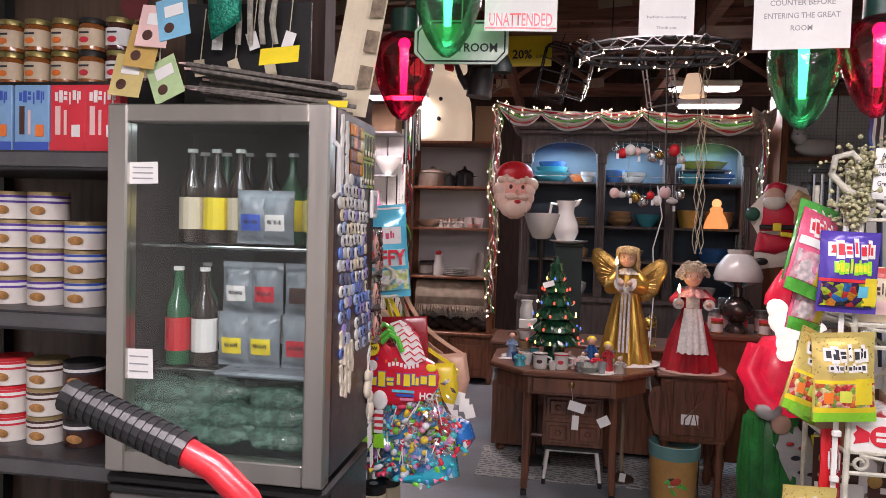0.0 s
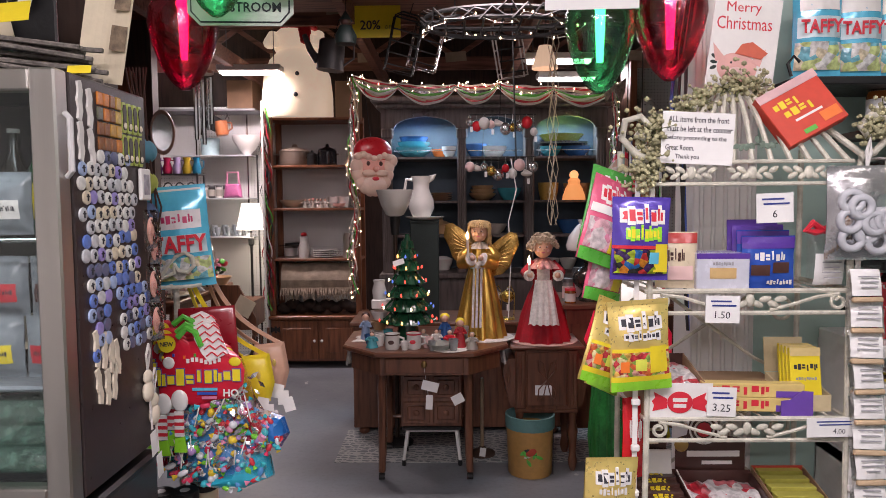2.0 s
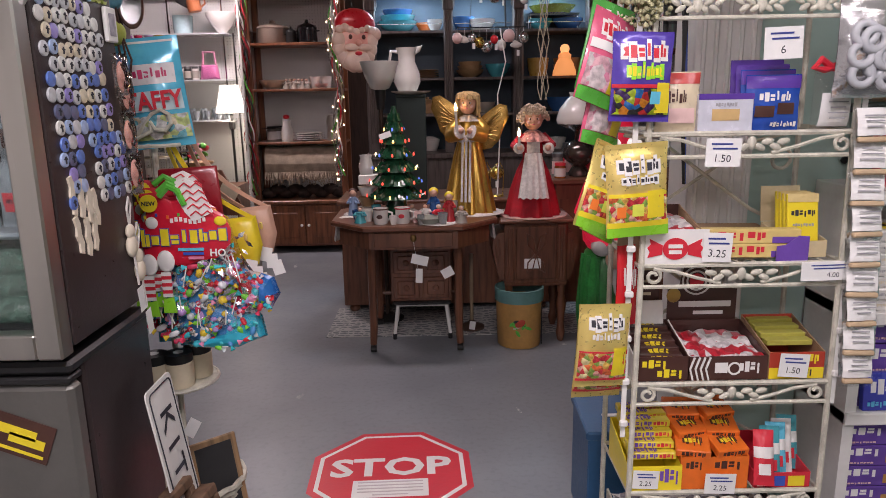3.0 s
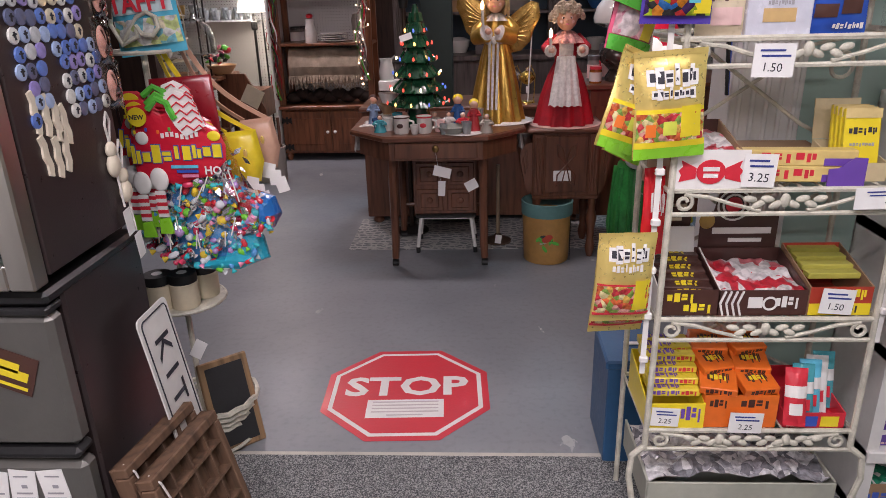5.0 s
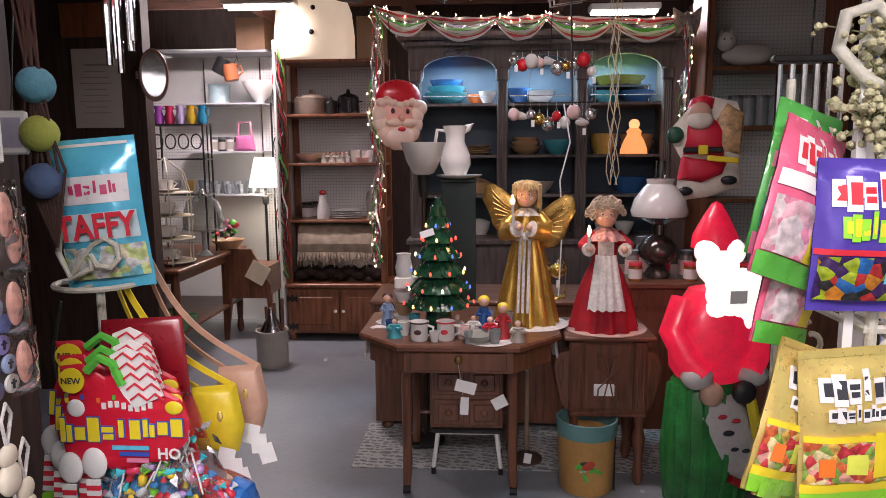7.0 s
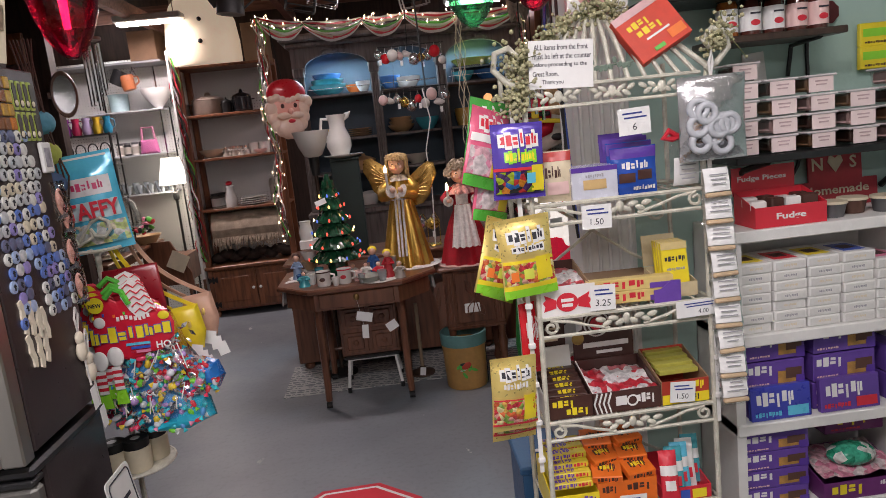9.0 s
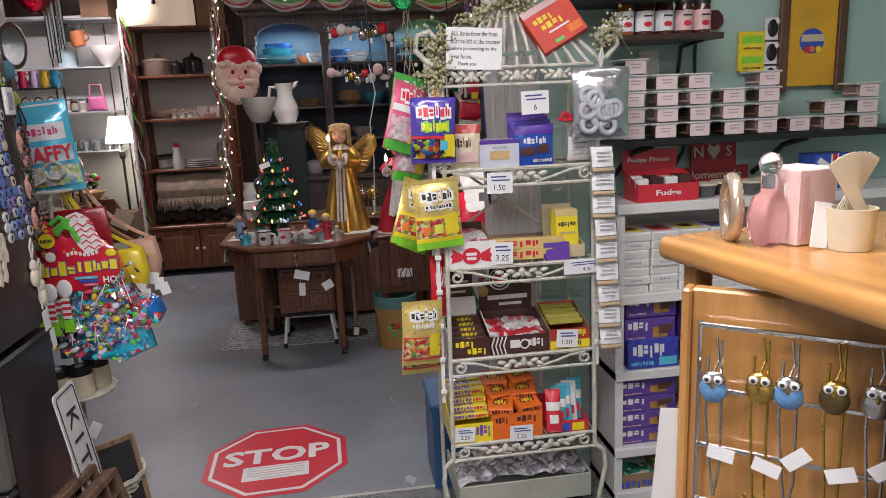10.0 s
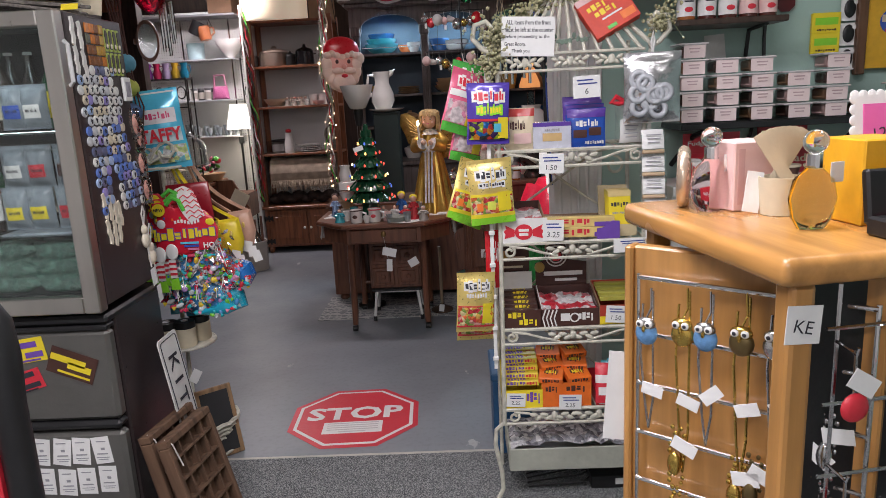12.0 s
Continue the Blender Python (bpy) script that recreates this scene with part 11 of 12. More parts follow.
def left_table():
    t = thing("side_table", (-1.66, 6.2, 0), "dark wooden side table loaded with china", "table")
    part("tabletop", slab(-0.55, -0.62, 0.71, 0.55, 0.72, 0.74, 0.006), WALNUT_H, t)
    part("apron", slab(-0.5, -0.57, 0.64, 0.5, 0.67, 0.71), WALNUT, t)
    part("lower_shelf", slab(-0.52, -0.59, 0.28, 0.52, 0.69, 0.30, 0.004), WALNUT_H, t)
    for x in (-0.49, 0.49):
        for y in (-0.55, 0.65):
            part("leg", lathe([(0, 0), (0.018, 0), (0.03, 0.05), (0.022, 0.12), (0.03, 0.26), (0.02, 0.4), (0.032, 0.55), (0.026, 0.7)], 14, (x, y, 0)), WALNUT, t, smooth=40)
    rl = thing("drop_desk", (-1.0, 6.55, 0), "dark wooden slope-front desk with pale writing board", "desk")
    part("side", prism([(-0.2, 0.0), (-0.17, 0.0), (-0.12, 0.35), (0.16, 0.35), (0.2, 0.0), (0.23, 0.0), (0.2, 0.45), (0.05, 0.75), (-0.2, 0.75)], 0.03), WALNUT, rl)
    part("panel", slab(-0.17, 0.03, 0.36, 0.17, 0.4, 0.6), WALNUT, rl)
    part("writing_board", box((0.1, -0.004, 0.56), (0.16, 0.004, 0.16), m=pose(0, 0, 0, 0, 30, 0)), PARCH, rl)


left_table()
cs = thing("cup_stand", (-1.30, 5.88, 0.741), "cream wire stand with tiers of teacups", "stand")
for k in range(6):
    a = k * math.tau / 6
    part("wire", tube([(0.17 * math.cos(a), 0.17 * math.sin(a), 0), (0.17 * math.cos(a), 0.17 * math.sin(a), 0.5), (0.13 * math.cos(a), 0.13 * math.sin(a), 0.64), (0, 0, 0.74)], 0.005, 6), CREAM_IRON, cs)
for z in (0.02, 0.18, 0.34, 0.50):
    part("ring", tube([(0.17 * math.cos(a * math.tau / 24), 0.17 * math.sin(a * math.tau / 24), z) for a in range(24)], 0.005, 6, closed=True), CREAM_IRON, cs)
    part("tier", lathe([(0, z), (0.165, z), (0.165, z + 0.004), (0, z + 0.004)], 20), PARCH, cs)
for z in (0.025, 0.185, 0.345, 0.505):
    g = thing("teacup", (-1.30, 5.85, 0.741 + z), "cream china teacup on a saucer", "teacup", group="teacups on the stand")
    part("saucer", lathe([(0, 0), (0.05, 0), (0.1, 0.02), (0.098, 0.023), (0.048, 0.004), (0, 0.004)], 22), PORCELAIN, g, smooth=50)
    part("cup", lathe([(0, 0.006), (0.035, 0.006), (0.06, 0.04), (0.068, 0.085), (0.064, 0.085), (0.055, 0.04), (0, 0.012)], 22), PORCELAIN, g, smooth=50)
    part("handle", tube([(0.066, 0, 0.075), (0.095, 0, 0.06), (0.06, 0, 0.03)], 0.006, 6), PORCELAIN, g)
gd = solo("glass_dome", lathe([(0.15, 0), (0.15, 0.1), (0.12, 0.2), (0.03, 0.26), (0.02, 0.29), (0, 0.3)], 24), film_sheet("dome_glass", (0.92, 0.95, 0.95), 0.4, 0.03), "clear glass cake dome", "dome", (-1.22, 6.3, 0.95), smooth=60)
solo("cake_stand", lathe([(0, 0), (0.07, 0), (0.02, 0.04), (0.02, 0.17), (0.16, 0.2), (0.16, 0.208), (0, 0.208)], 24), CG, "clear pressed-glass cake stand", "cake stand", (-1.22, 6.3, 0.741), smooth=50)
et = thing("iron_etagere", (-1.42, 6.45, 0.741), "black wrought-iron shelf stand with ring pattern", "shelf")
for x in (-0.2, 0.2):
    for y in (-0.08, 0.08):
        part("post", rod((x, y, 0), (x, y, 1.0), 0.008, 6), IRON, et)
for z in (0.45, 0.72, 0.98):
    part("shelf", slab(-0.21, -0.09, z, 0.21, 0.09, z + 0.012), IRON, et)
for k in range(4):
    for z in (0.86,):
        part("ring", tube([(-0.15 + k * 0.1 + 0.04 * math.cos(a * math.tau / 14), -0.085, z + 0.055 * math.sin(a * math.tau / 14)) for a in range(14)], 0.006, 6, closed=True), IRON, et)
for k, m in enumerate((M("violet_glass", (0.35, 0.08, 0.4), 0.1, coat=0.6, trans=0.4), M("cranberry_glass", (0.5, 0.03, 0.1), 0.1, coat=0.6, trans=0.4), M("pale_violet_glass", (0.5, 0.4, 0.6), 0.1, coat=0.6, trans=0.4), M("amber_jug_glass", (0.6, 0.42, 0.04), 0.1, coat=0.6, trans=0.4), M("teal_jug_glass", (0.02, 0.25, 0.4), 0.1, coat=0.6, trans=0.4))):
    g = thing("glass_jug", (-1.59 + k * 0.085, 6.45, 1.734), "small coloured glass jug", "jug", group="coloured glass jugs")
    part("jug", lathe([(0, 0), (0.035, 0), (0.042, 0.05), (0.025, 0.1), (0.035, 0.14), (0.03, 0.14), (0.02, 0.1), (0, 0.02)], 18), m, g, smooth=60)
    part("handle", tube([(0.03, 0, 0.12), (0.06, 0, 0.11), (0.06, 0, 0.06), (0.04, 0, 0.04)], 0.006, 6), m, g)
for k in range(4):
    bowl(0.035, 0.1, (GOLDFOIL, CG, YELLOWBOWL, CG)[k], "small glass on the iron stand", (-1.57 + k * 0.1, 6.45, 1.205 + 0.0), "stand glasses", category="glass")
pl = thing("flower_arrangement", (-1.16, 6.62, 0.741), "wicker bowl of red and white silk flowers", "flowers")
part("bowl", lathe([(0, 0), (0.07, 0), (0.13, 0.08), (0.125, 0.08), (0.06, 0.01), (0, 0.01)], 22), STONEWARE, pl, smooth=40)
rf = random.Random(8)
for k in range(26):
    part("petal" if k % 2 else "leaf", ball((rf.uniform(-0.1, 0.1), rf.uniform(-0.08, 0.06), 0.1 + rf.uniform(0, 0.13)), 0.028, (1, 1, 0.45), u=8, v=6, m=pose(0, 0, 0, rf.uniform(-60, 60), rf.uniform(-60, 60), 0)), (REDP, PORCELAIN, PINK)[k % 3] if k % 2 else GREEN if k % 4 else DARKGREEN, pl)
solo("lit_shade", lathe([(0.06, 0), (0.11, -0.16)], 24), SHADE_GLOW, "lit cream lamp shade on the side table", "lamp", (-1.62, 5.72, 1.18))
solo("china_lamp", lathe([(0, 0), (0.05, 0), (0.06, 0.08), (0.02, 0.2), (0.015, 0.42), (0, 0.42)], 18), PORCELAIN, "white china lamp body", "lamp", (-1.62, 5.72, 0.741), smooth=50)
for k in range(5):
    bowl(0.05, 0.07, (PALEPINK, CG, PINKGLASS, CG, PORCELAIN)[k], "small pressed-glass dish", (-1.45 + 0.09 * (k % 3), 5.68 + 0.1 * (k // 3), 0.741), "side table dishes")
for k in range(7):
    bowl(0.05, 0.09, M("green_depression_glass", (0.2, 0.42, 0.2), 0.1, coat=0.6, trans=0.4) if k == 0 else bpy.data.materials["green_depression_glass"], "green pressed-glass tumbler", (-1.35 + 0.1 * (k % 3), 5.7 + 0.12 * (k // 3), 0.302), "green glassware", category="glass")
mr = thing("oval_mirror", (-1.075, 5.33, 1.975), "oval mirror in a dark wooden frame", "mirror", rz=28)
part("frame", lathe([(0.085, -0.008), (0.10, -0.01), (0.105, 0), (0.10, 0.01), (0.085, 0.008)], 28, m=pose(0, 0, 0, 90, 0, 0) @ Matrix.Diagonal((0.8, 1.5, 1, 1)), close=True), WALNUT, mr, smooth=50)
part("glass", lathe([(0, 0), (0.088, 0)], 28, m=pose(0, 0, 0, 90, 0, 0) @ Matrix.Diagonal((0.8, 1.5, 1, 1))), CHROME, mr)
part("bracket", box((-0.07, 0.03, 0.0), (0.06, 0.04, 0.04)), WALNUT, mr)
nt2 = thing("wall_notice", (-1.43, 5.33, 1.90), "large cream paper notice with faint print", "notice")
part("sheet", box((0, 0, 0), (0.3, 0.002, 0.47)), M("buff_paper", (0.5, 0.44, 0.38), 0.8, var=0.06), nt2)
part("print", bars([(0, 0.14, 0.14, 0.012)] + [(-0.01, 0.10 - k * 0.035, 0.2 * (0.7 + 0.3 * ((k * 7) % 3) / 2), 0.005) for k in range(8)], pose(0, -0.002, 0)), M("faint_print", (0.3, 0.26, 0.24), 0.8), nt2)
lp = thing("framed_picture", (-1.45, 5.33, 2.18), "dark wooden picture frame on the partition", "picture frame")
part("frame", box((0, 0, 0.12), (0.36, 0.03, 0.2), 0.006), PINE, lp)
wv = thing("berry_garland", (0.047, 2.5, 1.365), "dark twig garland with yarn balls", "garland")
for k in range(7):
    part("twig", tube([(-0.04 + 0.01 * k, -0.02, 0.5), (0.0 + 0.012 * (k % 3), -0.04, 0.3), (-0.03 + 0.014 * k, -0.03, 0.1), (0.02, -0.02, -0.05)], 0.003, 5), M("brown_twig", (0.08, 0.04, 0.03), 0.8) if k == 0 else bpy.data.materials["brown_twig"], wv)
for k, (z, m) in enumerate(((0.26, M("blue_yarn", (0.12, 0.35, 0.45), 0.9, bump=1, bscale=60)), (0.17, M("lime_yarn", (0.45, 0.5, 0.1), 0.9, bump=1, bscale=60)), (0.08, M("navy_yarn", (0.1, 0.16, 0.3), 0.9, bump=1, bscale=60)))):
    part("yarn_ball", ball((0.01, -0.03, z), 0.035), m, wv, smooth=60)
pf = thing("photo_frame", (0.011, 2.46, 1.50), "small white picture frame with a faded print", "frame", rz=12)
part("frame", box((0, 0, 0.037), (0.055, 0.012, 0.082), 0.004), WHITE, pf)
part("print", box((0, -0.0068, 0.037), (0.034, 0.001, 0.056)), M("faded_lilac_print", (0.42, 0.40, 0.5), 0.6), pf, "faded lilac print")
part("hanger", rod((0, 0.0, 0.078), (0.01, 0.03, 0.3), 0.0015, 4), IRON, pf)

# right-hand side: table with jars, lamp and shelf
rt = thing("console_table", (2.15, 4.85, 0), "dark wooden console table crowded with jars", "table")
part("tabletop", slab(-0.55, -0.3, 0.83, 0.7, 0.3, 0.86, 0.006), WALNUT_H, rt)
part("apron", slab(-0.52, -0.27, 0.74, 0.67, 0.27, 0.83), WALNUT, rt)
part("front_panel", slab(-0.52, -0.26, 0.1, 0.67, -0.24, 0.74), WALNUT, rt)
for x in (-0.5, 0.64):
    for y in (-0.24, 0.24):
        part("leg", slab(x - 0.025, y - 0.025, 0, x + 0.025, y + 0.025, 0.76), WALNUT, rt)
ol = thing("oil_lamp", (1.79, 4.72, 0.861), "brass oil lamp with white milk glass shade", "lamp")
part("font", lathe([(0, 0), (0.06, 0), (0.065, 0.02), (0.04, 0.06), (0.095, 0.11), (0.1, 0.15), (0.07, 0.2), (0.03, 0.22), (0.03, 0.27), (0, 0.27)], 26), M("smoked_brass", (0.12, 0.1, 0.09), 0.15, 0.7), ol, smooth=50)
part("shade", lathe([(0.135, 0.315), (0.142, 0.34), (0.125, 0.40), (0.08, 0.46), (0.062, 0.475), (0.07, 0.50), (0.066, 0.50), (0.058, 0.472), (0.12, 0.398), (0.137, 0.34)], 30, close=True), PORCELAIN, ol, "white milk glass shade", 60)
part("ring", lathe([(0.03, 0.27), (0.135, 0.312), (0.13, 0.315), (0.03, 0.275)], 24), CHROME, ol)
part("chimney", lathe([(0.028, 0.28), (0.036, 0.36), (0.028, 0.48), (0.026, 0.59)], 18), film_sheet("chimney_glass", (0.85, 0.85, 0.85), 0.4, 0.03), ol)
PANTRY = M("pantry_glass", (0.4, 0.4, 0.38), 0.1, coat=0.6, trans=0.3)
for k in range(14):
    jar((1.66 + (k % 7) * 0.09, 4.63 + 0.09 * (k // 7) + (0.16 if k % 7 in (1, 2) else 0), 0.861), PANTRY if k % 3 else HONEY, REDP if k % 3 == 0 else GALV, (PORCELAIN, PALEPINK, REDP)[k % 3], "small pantry jar with lid on the console", 0.034, 0.09 + 0.05 * (k % 3), "console jars")
rs = thing("pine_shelf", (2.35, 5.7, 0), "pine shelf with white pegboard back and jars", "shelf")
part("back_panel", slab(-0.05, 0.22, 0.2, 0.75, 0.24, 2.5), PEG, rs)
for z in (1.2, 1.655, 2.02):
    part("shelf", slab(-0.05, -0.05, z - 0.025, 0.75, 0.22, z, 0.003), PINE, rs)
for x in (-0.08, 0.75):
    part("post", slab(x, -0.06, 0, x + 0.05, 0.24, 2.5, 0.004), PINE, rs)
for k in range(4):
    sj = bowl(0.05, 0.17, CG, "tall clear glass storage jar", (2.5 + k * 0.08, 5.75, 1.656), "glass storage jars", foot=0.9, category="jar")
    part("lid", lathe([(0, 0.191), (0.045, 0.191), (0.045, 0.171), (0, 0.171)], 16), GALV, sj, "grey metal lid")
p_ = [(ball((0, 0, 0.07), 0.1, (1.6, 0.7, 0.7)), PORCELAIN), (ball((-0.14, -0.02, 0.15), 0.06), PORCELAIN), (tube([(0.14, 0, 0.06), (0.2, -0.04, 0.03), (0.12, -0.09, 0.03)], 0.022, 8), PORCELAIN)]
for s in (-1, 1):
    p_.append((lathe([(0.02, 0), (0, 0.04)], 8, (-0.14 + s * 0.03, -0.02, 0.19)), PORCELAIN))
    p_.append((ball((-0.15 + s * 0.02, -0.075, 0.16), 0.006, u=6, v=5), INK))
multi("china_cat", p_, "white china cat lying on the shelf", "figurine", (2.55, 5.72, 2.021))

# ---- garlands, lights and things overhead ----
NETW = film_sheet("clear_white_net", (0.93, 0.9, 0.9), 1.2, 0.25)


def drape(name, ends, sag, label, seed, group="ribbon garlands"):
    """Striped mesh ribbon hung in shallow bows from point to point: narrow bands side by side, gathered at each point."""
    rr = random.Random(seed)
    t = thing(name, (0, 0, 0), label, "garland", group=group)
    for a, b in zip(ends, ends[1:]):
        a, b = Vector(a), Vector(b)
        for k in range(9):
            low, jig = sag * (0.12 + k / 8), rr.uniform(0, 6)

            def fn(u, v, low=low, jig=jig, k=k):
                bow = math.sin(math.pi * u) ** 0.8
                width = 0.005 + 0.014 * bow
                p = a.lerp(b, u)
                return p + Vector((0, -0.02 * bow * math.sin(k * 0.8) - 0.006 * math.sin(9 * u + jig), -low * bow - 0.004 * k + width * (0.5 - v) + 0.004 * math.sin(14 * u + jig)))
            part("ribbon_band", sheet(fn, 14, 1, thick=0.0015), (WHITEP, REDP, PARCH, NETW, GREEN, WHITEP, PARCH, REDP, WHITEP)[k], t)
    return t


def swag(name, pts, r, label, seed, group="ribbon garlands", mats=None):
    rr = random.Random(seed)
    t = thing(name, (0, 0, 0), label, "garland", group=group)
    pts = [Vector(a).lerp(Vector(b), u / 3) for a, b in zip(pts, pts[1:]) for u in range(3)]
    for k in range(9):
        a, b = k * math.tau / 9, rr.uniform(0, 6)

        def fn(u, v, a=a, b=b):
            x = u * (len(pts) - 1)
            j = min(int(x), len(pts) - 2)
            w = r * (0.7 + 0.4 * math.sin(x * 0.9 + b))
            tw = a + x * 0.35
            return pts[j].lerp(pts[j + 1], x - j) + Vector((math.cos(tw) * w + (v - 0.5) * 0.012 * math.cos(tw + 1.2), math.sin(tw) * w * 0.6 + (v - 0.5) * 0.012 * math.sin(tw + 1.2), 0))
        part("ribbon_strand", sheet(fn, 60, 1, thick=0.0012), (mats or (NETW, WHITEP, NETW, REDP, NETW, PARCH, NETW, GREEN, NETW))[k % 9], t)
    return t


def fairy(pts, n, seed, label, spread=0.03):
    rr = random.Random(seed)
    t = thing("fairy_lights", (0, 0, 0), label, "string lights", group="fairy lights")
    pts = [Vector(p) for p in pts]
    ps = []
    for i in range(n):
        u = i / (n - 1) * (len(pts) - 1)
        j = min(int(u), len(pts) - 2)
        ps.append(pts[j].lerp(pts[j + 1], u - j) + Vector((rr.uniform(-1, 1), rr.uniform(-1, 1), rr.uniform(-1, 1))) * spread)
    part("cord", tube(ps, 0.0016, 4), WHITEP, t)
    for p in ps:
        part("bulb", lathe([(0, -0.004), (0.0038, 0), (0.0034, 0.007), (0, 0.012)], 6, p), BULB_GLOW, t)


top = [(0.22, 5.70, 2.42), (0.55, 5.72, 2.36), (0.98, 5.72, 2.35), (1.30, 5.72, 2.36), (1.72, 5.72, 2.33), (2.15, 5.70, 2.33)]
fine = []
for a, b in zip(top, top[1:]):
    for k in range(6):
        u = k / 6
        fine.append(tuple(a[i] + (b[i] - a[i]) * u - (0.035 * math.sin(math.pi * u) if i == 2 else 0) for i in range(3)))
drape("ribbon_garland", top, 0.10, "striped mesh ribbon garland along the hutch", 1)
fairy(fine, 80, 2, "warm fairy lights woven in the garland", 0.04)
down = [(0.20 + 0.02 * math.sin(k), 5.75, 2.42 - k * 0.13) for k in range(14)]
swag("ribbon_garland", down, 0.036, "striped mesh ribbon hanging down a post", 3)
fairy([(0.30, 5.80, 2.40)] + down, 46, 4, "warm fairy lights hanging down the post", 0.045)
rdown = [(2.17 + 0.012 * math.sin(k), 5.7, 2.35 - k * 0.13) for k in range(9)]
swag("ribbon_garland", rdown, 0.025, "striped ribbon hanging beside the hutch", 5)
fairy(rdown, 20, 6, "warm fairy lights hanging beside the hutch", 0.04)
ldown = [(-0.67 + 0.012 * math.sin(k * 2), 6.54, 2.30 - k * 0.14) for k in range(14)]
swag("ribbon_garland", ldown, 0.045, "dark red and green ribbon along the shelf post", 7, mats=(REDCLOTH, DARKGREEN, REDCLOTH, BROWN, WHITEP, REDCLOTH, DARKGREEN, GREEN, BROWN))
bowt = solo("ribbon_bow", puff([(-0.09, 0.05), (-0.02, 0.01), (0.0, 0.03), (0.02, 0.01), (0.09, 0.06), (0.08, -0.05), (0.05, -0.14), (0.0, -0.02), (-0.06, -0.13), (-0.08, -0.04)], 0.03), M("striped_bow_cloth", (0.42, 0.34, 0.28), 0.8, scale=40, var=0.5), "striped cloth bow at the hutch corner", "bow", (2.16, 5.68, 2.33), smooth=40)


def pot_rack():
    t = thing("pot_rack", (1.22, 4.35, 2.43), "oval black iron pot rack hung on chains with fairy lights", "pot rack")
    for z, k in ((0.0, 1.0), (0.05, 1.03)):
        part("hoop", tube([(0.40 * k * math.cos(a * math.tau / 36), 0.24 * k * math.sin(a * math.tau / 36), z) for a in range(36)], 0.012, 6, closed=True), IRON, t)
    rr = random.Random(14)
    for k in range(30):
        a = k * math.tau / 30
        b = a + 0.35
        part("twig", tube([(0.41 * math.cos(a), 0.25 * math.sin(a), rr.uniform(-0.02, 0.03)), (0.44 * math.cos((a + b) / 2), 0.27 * math.sin((a + b) / 2), rr.uniform(0.0, 0.09)), (0.40 * math.cos(b), 0.24 * math.sin(b), rr.uniform(-0.02, 0.06))], 0.006, 5), IRON, t)
    for k in range(-3, 4):
        x = k * 0.1
        w = 0.24 * math.sqrt(1 - (x / 0.4) ** 2)
        part("grid_bar", rod((x, -w, 0), (x, w, 0), 0.006, 6), IRON, t)
    part("long_bar", rod((-0.4, 0, 0), (0.4, 0, 0), 0.006, 6), IRON, t)
    for x in (-0.25, 0.25):
        part("chain", rod((x, 0, 0.03), (x, 0, 0.32), 0.004, 5), IRON, t)


pot_rack()
fairy([(1.22 + 0.43 * math.cos(a * math.tau / 14), 4.35 + 0.26 * math.sin(a * math.tau / 14), 2.42) for a in range(15)], 34, 15, "warm fairy lights round the pot rack", 0.03)
solo("black_cord", rod((1.33, 4.6, 1.72), (1.30, 4.6, 2.74), 0.005, 6), IRON, "black cord hanging from the truss", "cord")


def wire_rack(loc, ry, m, label):
    t = thing("wire_rack", loc, label, "wire rack", ry=ry, group="hanging wire racks", rz=15)
    for y in (0, 0.06):
        part("frame", tube([(-0.09, y, 0), (0.09, y, 0), (0.09, y, 0.34), (0.05, y, 0.37), (-0.05, y, 0.37), (-0.09, y, 0.34)], 0.006, 6, closed=True), m, t)
    for k in range(5):
        part("rung", rod((-0.09, 0, 0.03 + k * 0.075), (0.09, 0, 0.03 + k * 0.075), 0.005, 6), IRON, t)
        part("side_rung", rod((-0.09 + (k % 2) * 0.18, 0, 0.03 + k * 0.075), (-0.09 + (k % 2) * 0.18, 0.06, 0.03 + k * 0.075), 0.004, 5), m, t)
    part("hanger", rod((0, 0.03, 0.36), (0.02, 0.03, 0.56), 0.003, 5), IRON, t)


wire_rack((0.62, 4.9, 2.30), 12, IRON, "black wire bottle rack hanging from the truss")
wire_rack((0.76, 4.95, 2.33), 14, CHROME, "chrome wire rack hanging from the truss")
wire_rack((1.36, 5.0, 2.28), -10, M("white_wire", (0.6, 0.55, 0.5), 0.4), "white wire rack hanging from the truss")
sd = thing("hanging_lamp", (1.62, 5.49, 2.42), "small cream lamp shade hanging from the truss", "lamp")
part("shade", lathe([(0.045, 0.16), (0.095, 0.0)], 22), glow("soft_shade_glow", (1.0, 0.72, 0.5), 0.5), sd)
part("cord", rod((0, 0, 0.1), (0, 0, 0.33), 0.004, 5), IRON, sd)


# hanging ornaments in front of the hutch
ro = random.Random(31)
ORN = [SILV, REDFOIL, PORCELAIN, PALEPINK, M("white_bird_china", (0.6, 0.56, 0.52), 0.4), SILVERFOIL, GOLDM]
om = thing("ornament_hanger", (1.27, 5.1, 2.05), "iron hanger with strings for ornaments", "hanger")
part("bar", rod((-0.2, 0, 0), (0.24, 0, 0), 0.004, 6), IRON, om)
part("cord", rod((0, 0, 0), (0.02, 0, 0.69), 0.003, 5), IRON, om)
part("lower_bar", rod((-0.2, 0, -0.28), (0.24, 0, -0.28), 0.004, 6), IRON, om)
part("cord", rod((-0.1, 0, 0), (-0.12, 0, -0.28), 0.002, 5), IRON, om)
